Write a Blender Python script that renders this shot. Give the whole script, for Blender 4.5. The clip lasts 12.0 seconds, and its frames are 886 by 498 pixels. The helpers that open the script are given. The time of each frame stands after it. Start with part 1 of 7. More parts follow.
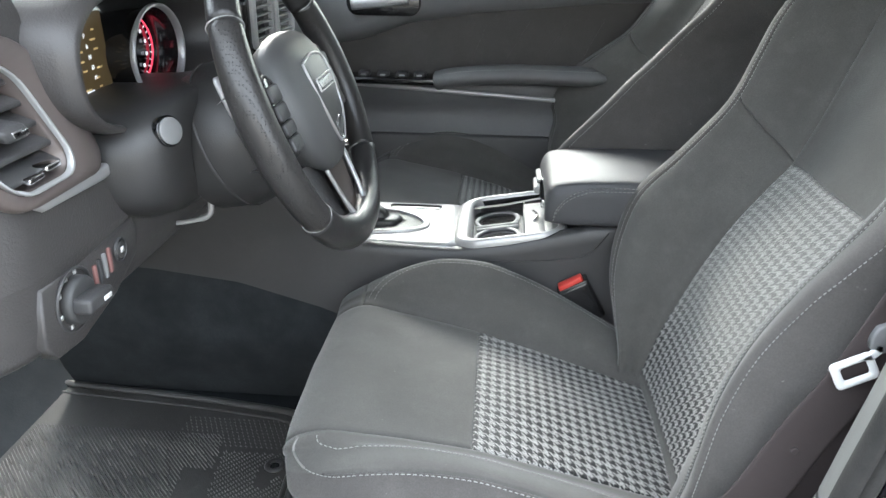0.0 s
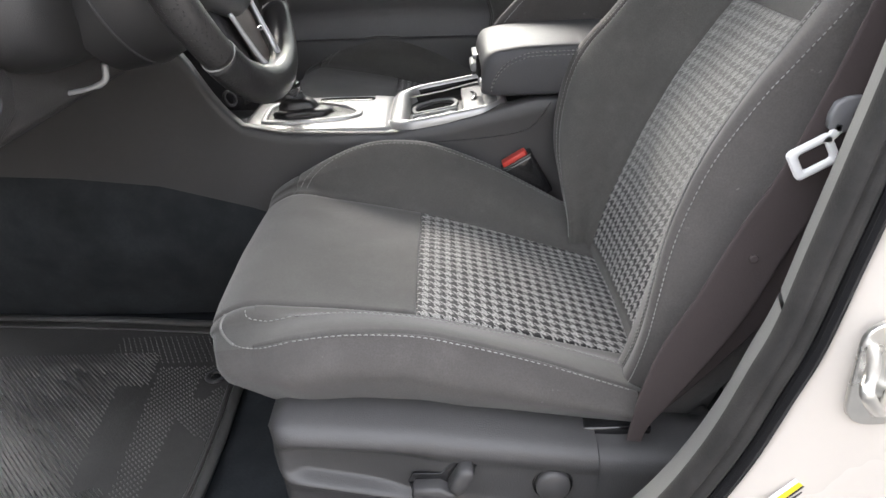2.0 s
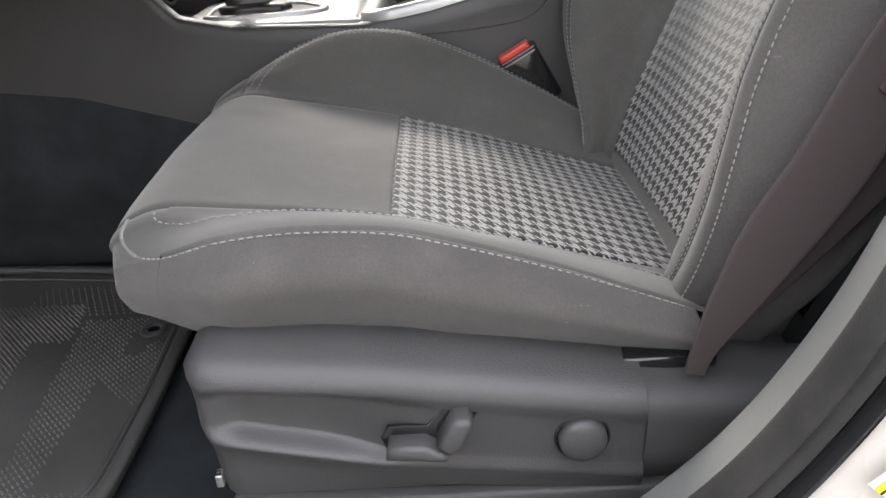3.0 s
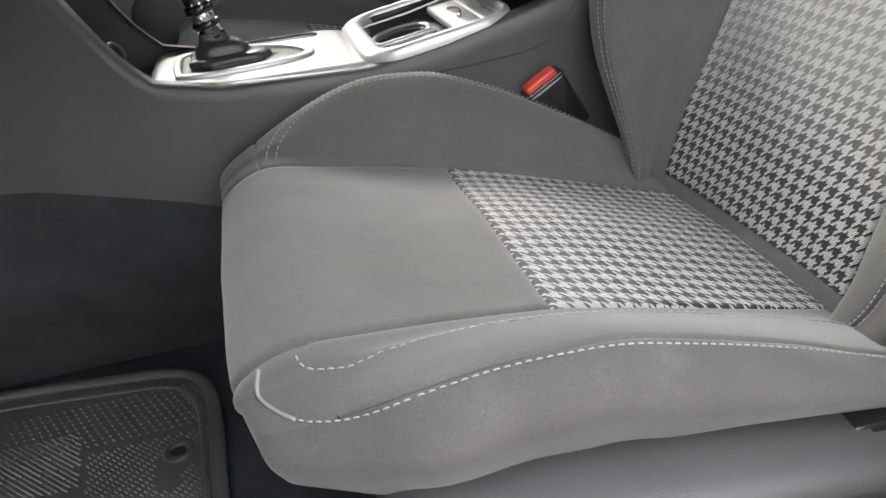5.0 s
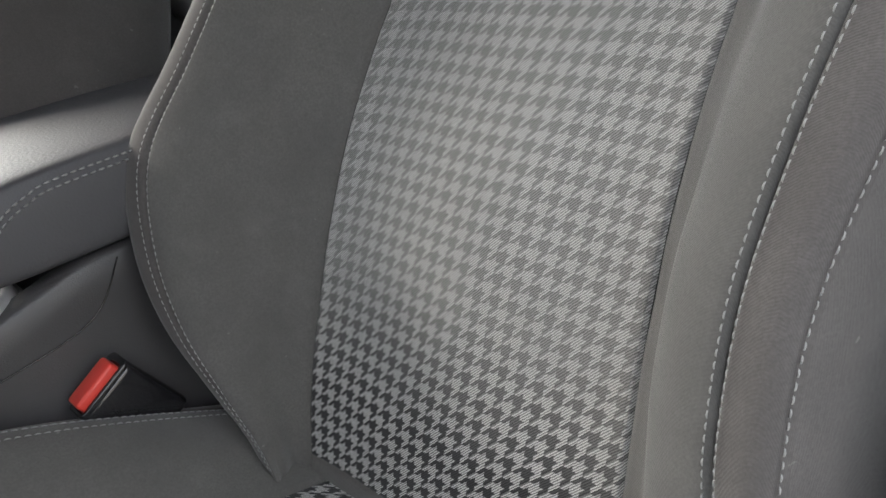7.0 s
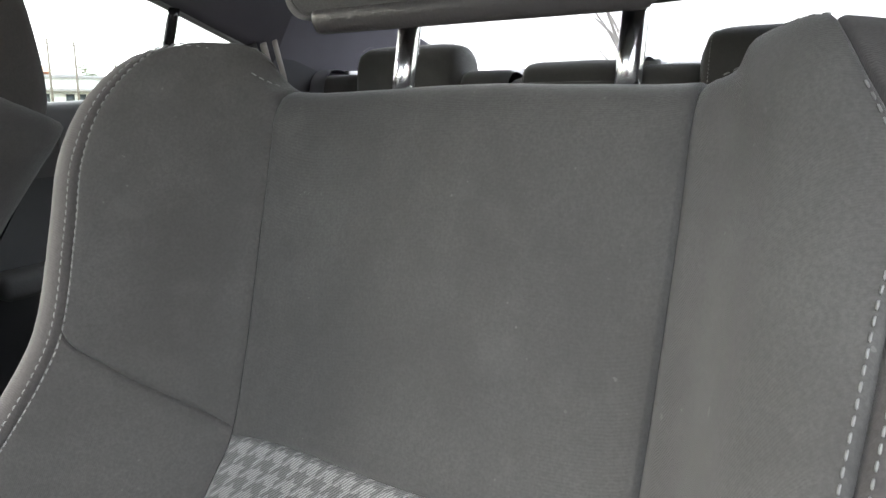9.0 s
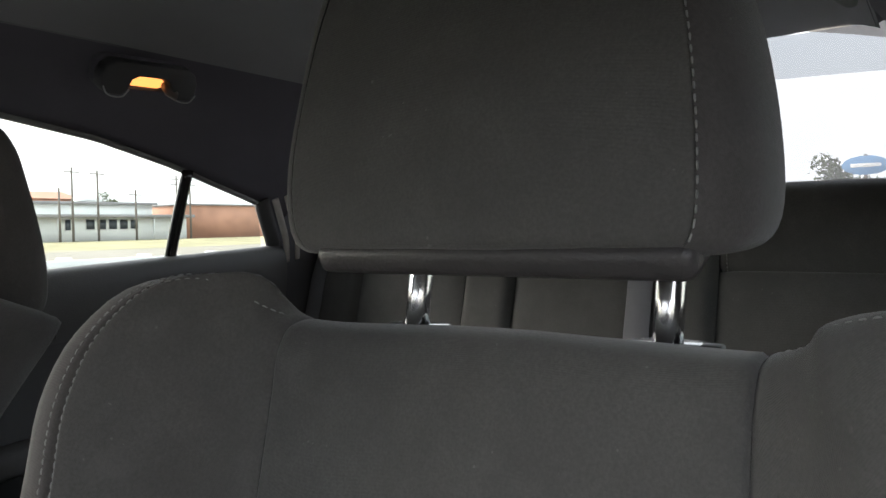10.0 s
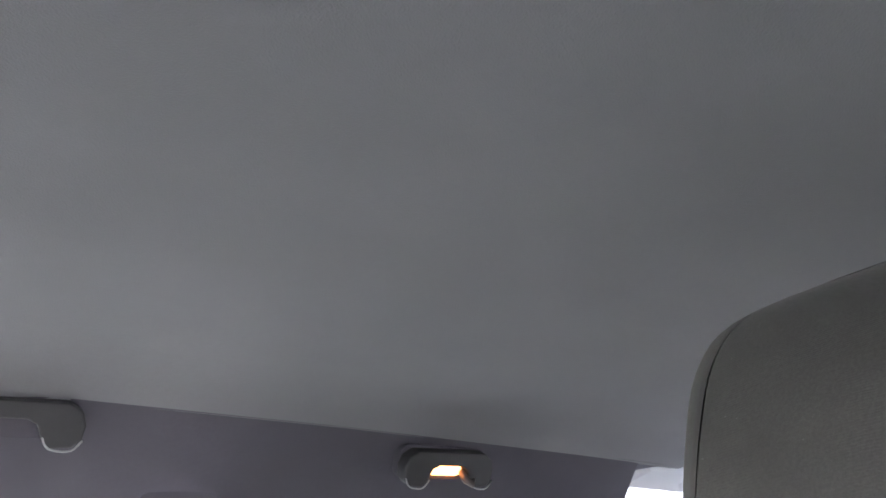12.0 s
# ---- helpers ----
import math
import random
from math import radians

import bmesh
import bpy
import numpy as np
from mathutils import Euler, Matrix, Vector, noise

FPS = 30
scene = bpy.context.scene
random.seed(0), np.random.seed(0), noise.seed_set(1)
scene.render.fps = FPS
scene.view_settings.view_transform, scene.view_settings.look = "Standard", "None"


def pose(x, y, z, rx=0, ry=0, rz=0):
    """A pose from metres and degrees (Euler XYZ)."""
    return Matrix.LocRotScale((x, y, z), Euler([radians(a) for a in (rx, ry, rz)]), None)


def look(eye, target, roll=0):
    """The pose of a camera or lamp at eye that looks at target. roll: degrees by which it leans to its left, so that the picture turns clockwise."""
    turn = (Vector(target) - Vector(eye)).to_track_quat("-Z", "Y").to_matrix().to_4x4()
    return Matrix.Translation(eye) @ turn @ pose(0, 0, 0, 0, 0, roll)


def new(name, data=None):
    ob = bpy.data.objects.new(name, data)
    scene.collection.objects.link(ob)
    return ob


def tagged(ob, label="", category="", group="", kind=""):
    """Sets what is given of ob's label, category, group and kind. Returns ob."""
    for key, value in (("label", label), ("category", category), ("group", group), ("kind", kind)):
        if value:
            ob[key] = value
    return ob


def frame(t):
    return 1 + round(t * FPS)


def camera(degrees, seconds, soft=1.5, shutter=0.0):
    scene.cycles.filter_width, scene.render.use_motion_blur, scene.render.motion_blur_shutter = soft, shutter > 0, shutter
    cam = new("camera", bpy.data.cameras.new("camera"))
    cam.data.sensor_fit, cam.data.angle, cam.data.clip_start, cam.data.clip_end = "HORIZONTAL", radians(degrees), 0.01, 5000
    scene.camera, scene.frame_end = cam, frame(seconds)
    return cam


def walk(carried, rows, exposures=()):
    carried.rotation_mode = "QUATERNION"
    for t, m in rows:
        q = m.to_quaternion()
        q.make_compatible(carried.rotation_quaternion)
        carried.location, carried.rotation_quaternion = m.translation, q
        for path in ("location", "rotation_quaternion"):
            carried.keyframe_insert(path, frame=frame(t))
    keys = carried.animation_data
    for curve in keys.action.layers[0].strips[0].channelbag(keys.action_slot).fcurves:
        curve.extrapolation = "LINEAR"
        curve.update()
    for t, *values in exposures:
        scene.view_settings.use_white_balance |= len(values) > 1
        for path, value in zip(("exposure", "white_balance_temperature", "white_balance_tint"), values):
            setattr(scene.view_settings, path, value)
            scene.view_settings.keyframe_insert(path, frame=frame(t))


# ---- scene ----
cam = camera(61.8, 12.0)
PATH = [
    (0, (0.265, -0.916, 1.171), (0.132, 0.914, 0.376), 0.7),
    (0.5, (0.277, -0.981, 1.18), (0.209, 0.855, 0.389), 0.0),
    (1, (0.283, -1.003, 1.181), (0.248, 0.831, 0.385), -0.5),
    (1.5, (0.294, -0.989, 1.144), (0.264, 0.826, 0.306), -1.3),
    (2, (0.292, -0.901, 1.022), (0.274, 0.888, 0.128), -2.0),
    (2.5, (0.292, -0.791, 0.883), (0.286, 0.987, -0.033), -2.4),
    (2.7, (0.295, -0.766, 0.852), (0.29, 1.008, -0.072), -2.7),
    (4.3, (0.263, -0.696, 0.814), (0.336, 1.081, -0.101), -4.4),
    (4.5, (0.196, -0.688, 0.832), (0.352, 1.09, -0.07), -4.4),
    (5, (0.069, -0.588, 0.882), (0.453, 1.117, -0.091), -5.5),
    (5.5, (0.096, -0.488, 0.893), (0.713, 1.131, -0.107), -6.6),
    (6, (0.157, -0.417, 0.895), (1.071, 1.079, -0.067), -6.3),
    (6.5, (0.222, -0.362, 0.908), (1.334, 1.016, -0.021), -6.7),
    (8.5, (0.358, -0.257, 1.076), (1.880, 0.857, 0.410), -6.0),
    (8.7, (0.366, -0.252, 1.073), (1.948, 0.842, 0.530), -3.4),
    (9, (0.388, -0.247, 1.100), (1.998, 0.847, 0.643), -1.9),
    (9.5, (0.418, -0.225, 1.136), (2.052, 0.888, 0.826), -2.6),
    (10, (0.436, -0.213, 1.171), (2.076, 0.924, 1.029), -2.7),
    (10.5, (0.458, -0.199, 1.203), (2.084, 0.964, 1.292), -2.5),
    (11, (0.483, -0.186, 1.236), (2.025, 1.041, 1.601), -4.2),
    (11.5, (0.48, -0.160, 1.260), (1.837, 1.168, 1.904), -5.2),
    (12, (0.451, -0.118, 1.236), (1.559, 1.349, 2.030), -3.8),
]
EXPOSURE = [(0, 2.48, 6050, 6), (1.0, 2.2, 6250, 10), (1.5, 2.05, 6300, 11), (2.5, 2.05, 6550, 14), (4.5, 2.42, 6500, 10), (5.5, 2.44, 6600, 11), (6.0, 1.95, 6450, 11), (6.5, 1.82, 6400, 11), (8.5, 2.45, 6450, 11), (9.3, 2.15, 6300, 10), (10, 1.4, 6350, 11), (10.5, 1.9, 6150, 12), (11.0, 2.22, 6050, 14), (11.5, 2.5, 6050, 16), (12, 3.65, 5950, 17)]
walk(cam, [(t, look(eye, target, roll)) for t, eye, target, roll in PATH], EXPOSURE)
# ---------------------------------------------------------------- world and light
SUN_UP, SUN_TURN = radians(30), radians(344)
world = bpy.data.worlds.new("world")
scene.world = world
world.use_nodes = True
wt = world.node_tree
sky = wt.nodes.new("ShaderNodeTexSky")
sky.sky_type = "NISHITA"
sky.sun_disc = False
sky.sun_elevation, sky.sun_rotation = SUN_UP, SUN_TURN
sky.air_density, sky.dust_density, sky.ozone_density = 1.0, 6.0, 1.0
pale = wt.nodes.new("ShaderNodeMixRGB")
pale.inputs[0].default_value = 0.6
pale.inputs[2].default_value = (10.5, 10.7, 11.0, 1)
wt.links.new(sky.outputs[0], pale.inputs[1])
wt.links.new(pale.outputs[0], wt.nodes["Background"].inputs[0])
wt.nodes["Background"].inputs[1].default_value = 0.15

sun_data = bpy.data.lights.new("sun", "SUN")
sun_data.energy, sun_data.angle, sun_data.color = 3.5, radians(45), (1.0, 0.96, 0.91)
sun = new("sun", sun_data)
sun.matrix_world = look((-1.7, 6.3, 4.0), (0.0, 0.4, 0.4))

# ---------------------------------------------------------------- mesh helpers
CENTRE_Y = 0.385


def base_of(ob):
    """Where an object stands in the world; parents only shift."""
    p = Vector((0, 0, 0))
    while ob:
        p += ob.location
        ob = ob.parent
    return p


def thing(name, at, label="", category="", group="", kind=""):
    ob = new(name)
    ob.empty_display_size = 0.05
    ob.location = at
    return tagged(ob, label, category, group, kind)


def part(name, bm, material, parent=None, label="", smooth=True):
    """Links a bmesh, given in world metres, as one mesh object under its thing or part."""
    at = base_of(parent) if parent else Vector((0, 0, 0))
    if at.length > 0:
        bmesh.ops.translate(bm, verts=bm.verts, vec=-at)
    me = bpy.data.meshes.new(name)
    bm.to_mesh(me)
    bm.free()
    for poly in me.polygons:
        poly.use_smooth = smooth
    me.materials.append(material)
    ob = new(name, me)
    if parent:
        ob.parent = parent
    return tagged(ob, label)


def single(name, bm, material, label, category, kind="", smooth=True, group=""):
    ob = part(name, bm, material, None, "", smooth)
    return tagged(ob, label, category, group, kind)


def crom(points, ts):
    """Catmull-Rom through rows of points at the places ts, 0 to len - 1."""
    p = np.asarray(points, float)
    n = len(p)
    ts = np.asarray(ts, float)
    i = np.clip(np.floor(ts).astype(int), 0, n - 2)
    f = (ts - i).reshape((-1,) + (1,) * (p.ndim - 1))
    a, b, c, d = p[np.maximum(i - 1, 0)], p[i], p[i + 1], p[np.minimum(i + 2, n - 1)]
    return 0.5 * (2 * b + (c - a) * f + (2 * a - 5 * b + 4 * c - d) * f**2 + (3 * b - a - 3 * c + d) * f**3)


def curve_through(points, n):
    return crom(points, np.linspace(0, len(points) - 1, n))


def net(grid, ss, ts):
    """Points of the smooth surface through a net of points, at rows ss and columns ts."""
    rows = crom(np.swapaxes(crom(np.swapaxes(np.asarray(grid, float), 0, 1), ts), 0, 1), ss)
    return rows


def sheet(pts, uv=None, close_u=False, close_v=False, flip=False):
    """A bmesh from a grid of points (rows, columns, 3)."""
    bm = bmesh.new()
    nu, nv = pts.shape[:2]
    vs = [[bm.verts.new(pts[i, j]) for j in range(nv)] for i in range(nu)]
    layer = bm.loops.layers.uv.new("UVMap") if uv is not None else None
    for i in range(nu if close_u else nu - 1):
        for j in range(nv if close_v else nv - 1):
            a, b = (i + 1) % nu, (j + 1) % nv
            ids = [(i, j), (a, j), (a, b), (i, b)]
            if flip:
                ids.reverse()
            face = bm.faces.new([vs[p][q] for p, q in ids])
            if layer:
                for loop, (p, q) in zip(face.loops, ids):
                    loop[layer].uv = uv[p, q]
    return bm


def normals_of(pts):
    du, dv = np.gradient(pts, axis=0), np.gradient(pts, axis=1)
    n = np.cross(du, dv)
    return n / (np.linalg.norm(n, axis=2, keepdims=True) + 1e-9)


def cushion_patch(grid, s0, s1, t0, t1, ns, nt, seams="stbr", groove=0.0036, lip=0.0042, puff=0.0, with_uv=False, flip=False, wrinkle=0.0, skew0=0.0, skew1=0.0):
    """One sewn panel of a padded surface: its edges are drawn into the seam. Seams on sides s(s0) b(s1) t(t0) r(t1).
    skew0, skew1: how much further along its first and last edge lie at t1 than at t0."""
    probe = net(grid, np.linspace(s0, s1, 9), np.linspace(t0, t1, 9))
    ws = np.linalg.norm(np.diff(probe, axis=0), axis=2).sum(0).mean()
    wt_ = np.linalg.norm(np.diff(probe, axis=1), axis=2).sum(1).mean()
    es, et = min(lip / ws, 0.2), min(lip / wt_, 0.2)

    def steps(e, n, lo, hi):
        f = np.linspace(0, 1, n)
        if lo:
            f = np.r_[0, e * 0.45, e, f[f > e * 1.3]]
        if hi:
            f = np.r_[f[f < 1 - e * 1.3], 1 - e, 1 - e * 0.45, 1]
        return f

    fs, ft = steps(es, ns, "s" in seams, "b" in seams), steps(et, nt, "t" in seams, "r" in seams)
    if skew0 or skew1:
        pts = np.stack([net(grid, (s0 + skew0 * q) + (s1 + skew1 * q - s0 - skew0 * q) * fs, [t0 + (t1 - t0) * q])[:, 0] for q in ft], 1)
    else:
        pts = net(grid, s0 + (s1 - s0) * fs, t0 + (t1 - t0) * ft)
    n = normals_of(pts) * (1 if flip else -1)
    sink = np.zeros(pts.shape[:2])
    for key, f, e, ax in (("s", fs, es, 0), ("b", 1 - fs, es, 0), ("t", ft, et, 1), ("r", 1 - ft, et, 1)):
        if key in seams:
            fall = np.clip(1 - f / e, 0, 1) ** 2 * groove
            sink = np.maximum(sink, fall[:, None] if ax == 0 else fall[None, :])
    lift = puff * np.outer(np.sin(np.pi * fs), np.sin(np.pi * ft))
    if wrinkle:
        for i in range(pts.shape[0]):
            for j in range(pts.shape[1]):
                p = Vector(pts[i, j])
                lift[i, j] += wrinkle * (noise.noise(p * 9) + 0.5 * noise.noise(p * 23))
    pts = pts + n * (lift - sink)[..., None]
    uv = None
    if with_uv:
        uv = np.zeros(pts.shape[:2] + (2,))
        uv[..., 1] = np.cumsum(np.r_[0, np.linalg.norm(np.diff(pts, axis=0), axis=2).mean(1)])[:, None]
        across = np.cumsum(np.concatenate([np.zeros((len(fs), 1)), np.linalg.norm(np.diff(pts, axis=1), axis=2)], 1), 1)
        uv[..., 0] = across - across[:, -1:] / 2
    return sheet(pts, uv, flip=flip)


def stitch_run(path, up, length=0.0052, gap=0.0018, r=0.0008):
    """A row of small sewn stitches along a line of points, with its normals."""
    bm = bmesh.new()
    path, up = np.asarray(path, float), np.asarray(up, float)
    cum = np.r_[0, np.cumsum(np.linalg.norm(np.diff(path, axis=0), axis=1))]
    d = 0.002
    while d + length < cum[-1]:
        a = np.array([np.interp(d, cum, path[:, k]) for k in range(3)])
        b = np.array([np.interp(d + length, cum, path[:, k]) for k in range(3)])
        n = np.array([np.interp(d, cum, up[:, k]) for k in range(3)])
        n /= np.linalg.norm(n) + 1e-9
        w = np.cross(b - a, n)
        w /= np.linalg.norm(w) + 1e-9
        rings = []
        for q in (0.14, 0.5, 0.86):
            m = a + (b - a) * q + n * r * (0.9 if q == 0.5 else 0.5)
            k = r if q == 0.5 else r * 0.85
            rings.append([bm.verts.new(p) for p in (m + w * k, m + n * k * 0.8, m - w * k, m - n * k)])
        e0, e1 = bm.verts.new(a - n * r * 0.6), bm.verts.new(b - n * r * 0.6)
        for k in range(4):
            l = (k + 1) % 4
            bm.faces.new((rings[0][l], rings[0][k], e0))
            bm.faces.new((rings[0][k], rings[0][l], rings[1][l], rings[1][k]))
            bm.faces.new((rings[1][k], rings[1][l], rings[2][l], rings[2][k]))
            bm.faces.new((rings[2][k], rings[2][l], e1))
        d += length + gap
    return bm


def seam_stitch(grid, s0, s1, t, flip=False, n=90, lift=0.0, **kw):
    """Stitches along a column line of a padded surface."""
    ss = np.linspace(s0, s1, n)
    tt = np.asarray(t(np.linspace(0, 1, n)) if callable(t) else np.full(n, t))
    mid = np.array([net(grid, [a], [b])[0, 0] for a, b in zip(ss, tt)])
    beside = np.array([net(grid, [a], [b + 0.02])[0, 0] for a, b in zip(ss, tt)])
    n_ = np.cross(np.gradient(mid, axis=0), beside - mid)
    n_ = n_ * (-1 if flip else 1) / (np.linalg.norm(n_, axis=1, keepdims=True) + 1e-12)
    return stitch_run(mid + n_ * lift, n_, **kw)


def merge(*bms):
    out = bmesh.new()
    for b in bms:
        me = bpy.data.meshes.new("tmp")
        b.to_mesh(me)
        b.free()
        out.from_mesh(me)
        bpy.data.meshes.remove(me)
    return out


def rbox(x0, x1, y0, y1, z0, z1, r=0.004, seg=3, m=None):
    bm = bmesh.new()
    bmesh.ops.create_cube(bm, size=1, matrix=Matrix.LocRotScale(((x0 + x1) / 2, (y0 + y1) / 2, (z0 + z1) / 2), None, (abs(x1 - x0), abs(y1 - y0), abs(z1 - z0))))
    if r:
        bmesh.ops.bevel(bm, geom=bm.edges[:], offset=r, segments=seg, profile=0.5, affect="EDGES")
    if m is not None:
        bm.transform(m)
    return bm


def tube(path, radius, n=12, squash=None, caps=True):
    """A round bar along points; radius may be a list; squash=(a, b) scales its two directions."""
    p = np.asarray(path, float)
    rad = np.full(len(p), radius) if np.isscalar(radius) else np.asarray(radius, float)
    tan = np.gradient(p, axis=0)
    tan /= np.linalg.norm(tan, axis=1, keepdims=True) + 1e-9
    ref = np.array([0, 0, 1.0]) if abs(tan[0][2]) < 0.9 else np.array([0, 1.0, 0])
    rows = []
    for k in range(len(p)):
        u = np.cross(ref, tan[k])
        u /= np.linalg.norm(u) + 1e-9
        v = np.cross(tan[k], u)
        ref = v
        a = np.linspace(0, 2 * np.pi, n, endpoint=False)
        sa, sb = squash or (1, 1)
        rows.append(p[k] + rad[k] * (sa * np.cos(a)[:, None] * u + sb * np.sin(a)[:, None] * v))
    bm = sheet(np.array(rows), close_v=True)
    if caps:
        bm.verts.ensure_lookup_table()
        bm.faces.new([bm.verts[k] for k in range(n)][::-1])
        bm.faces.new([bm.verts[(len(p) - 1) * n + k] for k in range(n)])
    bmesh.ops.recalc_face_normals(bm, faces=bm.faces)
    return bm


def slab(outline, axis, a, b, r=0.003, seg=2):
    """A plate: a flat outline of (u, v) pairs drawn out from a to b along an axis, with rounded rims."""
    bm = bmesh.new()
    put = {"x": lambda u, v, w: (w, u, v), "y": lambda u, v, w: (u, w, v), "z": lambda u, v, w: (u, v, w)}[axis]
    lo = [bm.verts.new(put(u, v, a)) for u, v in outline]
    hi = [bm.verts.new(put(u, v, b)) for u, v in outline]
    n = len(lo)
    f0, f1 = bm.faces.new(lo[::-1]), bm.faces.new(hi)
    for k in range(n):
        bm.faces.new((lo[k], lo[(k + 1) % n], hi[(k + 1) % n], hi[k]))
    bmesh.ops.recalc_face_normals(bm, faces=bm.faces)
    if r:
        rim = list({e for f in (f0, f1) for e in f.edges})
        bmesh.ops.bevel(bm, geom=rim, offset=r, segments=seg, profile=0.5, affect="EDGES")
    return bm


def rounded(u0, u1, v0, v1, r, n=6):
    """The outline of a rectangle with round corners."""
    out = []
    for cu, cv, a in ((u1 - r, v0 + r, -90), (u1 - r, v1 - r, 0), (u0 + r, v1 - r, 90), (u0 + r, v0 + r, 180)):
        for k in range(n + 1):
            w = radians(a + 90 * k / n)
            out.append((cu + r * math.cos(w), cv + r * math.sin(w)))
    return out


def frame_ring(outer, inner, axis, a, b):
    """A flat frame between two outlines of the same number of points, from a to b along an axis, its face slightly crowned."""
    put = {"x": lambda u, v, w: (w, u, v), "y": lambda u, v, w: (u, w, v), "z": lambda u, v, w: (u, v, w)}[axis]
    o, i = np.asarray(outer), np.asarray(inner)
    k = (b - a) * 0.25
    rows = [[put(*q, a) for q in o], [put(*q, b - k) for q in o], [put(*q, b) for q in o + (i - o) * 0.18], [put(*q, b) for q in o + (i - o) * 0.82], [put(*q, b - k) for q in i], [put(*q, a) for q in i]]
    bm = sheet(np.array(rows), close_v=True)
    bmesh.ops.recalc_face_normals(bm, faces=bm.faces)
    return bm


def disc(centre, axis, r, depth, n=28, bevel=0.002, dome=0.0):
    """A round knob or button: centre of its back, axis it points along."""
    z = Vector(axis).normalized()
    q = z.to_track_quat("Z", "Y").to_matrix().to_4x4()
    prof = [(r, 0), (r, depth - bevel), (r - bevel * 0.3, depth - bevel * 0.3), (r - bevel, depth), (r * 0.5, depth + dome * 0.75), (0.0005, depth + dome)]
    a = np.linspace(0, 2 * np.pi, n, endpoint=False)
    rows = np.array([[(pr * math.cos(w), pr * math.sin(w), pz) for w in a] for pr, pz in prof])
    bm = sheet(rows, close_v=True)
    bm.verts.ensure_lookup_table()
    bm.faces.new([bm.verts[(len(prof) - 1) * n + k] for k in range(n)])
    bm.faces.new([bm.verts[k] for k in range(n)][::-1])
    bm.transform(Matrix.Translation(centre) @ q)
    bmesh.ops.recalc_face_normals(bm, faces=bm.faces)
    return bm


def ring(centre, axis, r, w, h, n=40):
    """A torus-like rim of tube half-widths w (in the plane) and h (along the axis)."""
    q = Vector(axis).normalized().to_track_quat("Z", "Y").to_matrix().to_4x4()
    a, b = np.linspace(0, 2 * np.pi, n, endpoint=False), np.linspace(0, 2 * np.pi, 8, endpoint=False)
    rows = np.array([[((r + w * math.cos(t)) * math.cos(s), (r + w * math.cos(t)) * math.sin(s), h * math.sin(t)) for t in b] for s in a])
    bm = sheet(rows, close_u=True, close_v=True)
    bm.transform(Matrix.Translation(centre) @ q)
    bmesh.ops.recalc_face_normals(bm, faces=bm.faces)
    return bm


# ---------------------------------------------------------------- materials
def node_mat(name):
    m = bpy.data.materials.new(name)
    m.use_nodes = True
    return m, m.node_tree, m.node_tree.nodes["Principled BSDF"]


def tex_noise(nt, scale, detail=3.0, rough=0.55, coords=None):
    t = nt.nodes.new("ShaderNodeTexNoise")
    t.inputs["Scale"].default_value, t.inputs["Detail"].default_value, t.inputs["Roughness"].default_value = scale, detail, rough
    if coords is None:
        c = nt.nodes.new("ShaderNodeTexCoord")
        coords = c.outputs["Object"]
    nt.links.new(coords, t.inputs["Vector"])
    return t


def ramp(nt, source, lo, hi, a, b):
    r = nt.nodes.new("ShaderNodeMapRange")
    r.inputs["From Min"].default_value, r.inputs["From Max"].default_value = lo, hi
    r.inputs["To Min"].default_value, r.inputs["To Max"].default_value = a, b
    nt.links.new(source, r.inputs["Value"])
    return r.outputs["Result"]


def mix(nt, fac, a, b):
    m = nt.nodes.new("ShaderNodeMix")
    m.data_type = "RGBA"
    for sock, v in ((m.inputs["Factor"], fac), (m.inputs["A"], a), (m.inputs["B"], b)):
        if isinstance(v, (tuple, list)):
            sock.default_value = (*v, 1) if len(v) == 3 else v
        elif isinstance(v, (int, float)):
            sock.default_value = v
        else:
            nt.links.new(v, sock)
    return m.outputs["Result"]


def calc(nt, op, a, b=None):
    m = nt.nodes.new("ShaderNodeMath")
    m.operation = op
    for sock, v in ((m.inputs[0], a), (m.inputs[1], b)):
        if v is None:
            continue
        if isinstance(v, (int, float)):
            sock.default_value = v
        else:
            nt.links.new(v, sock)
    return m.outputs[0]


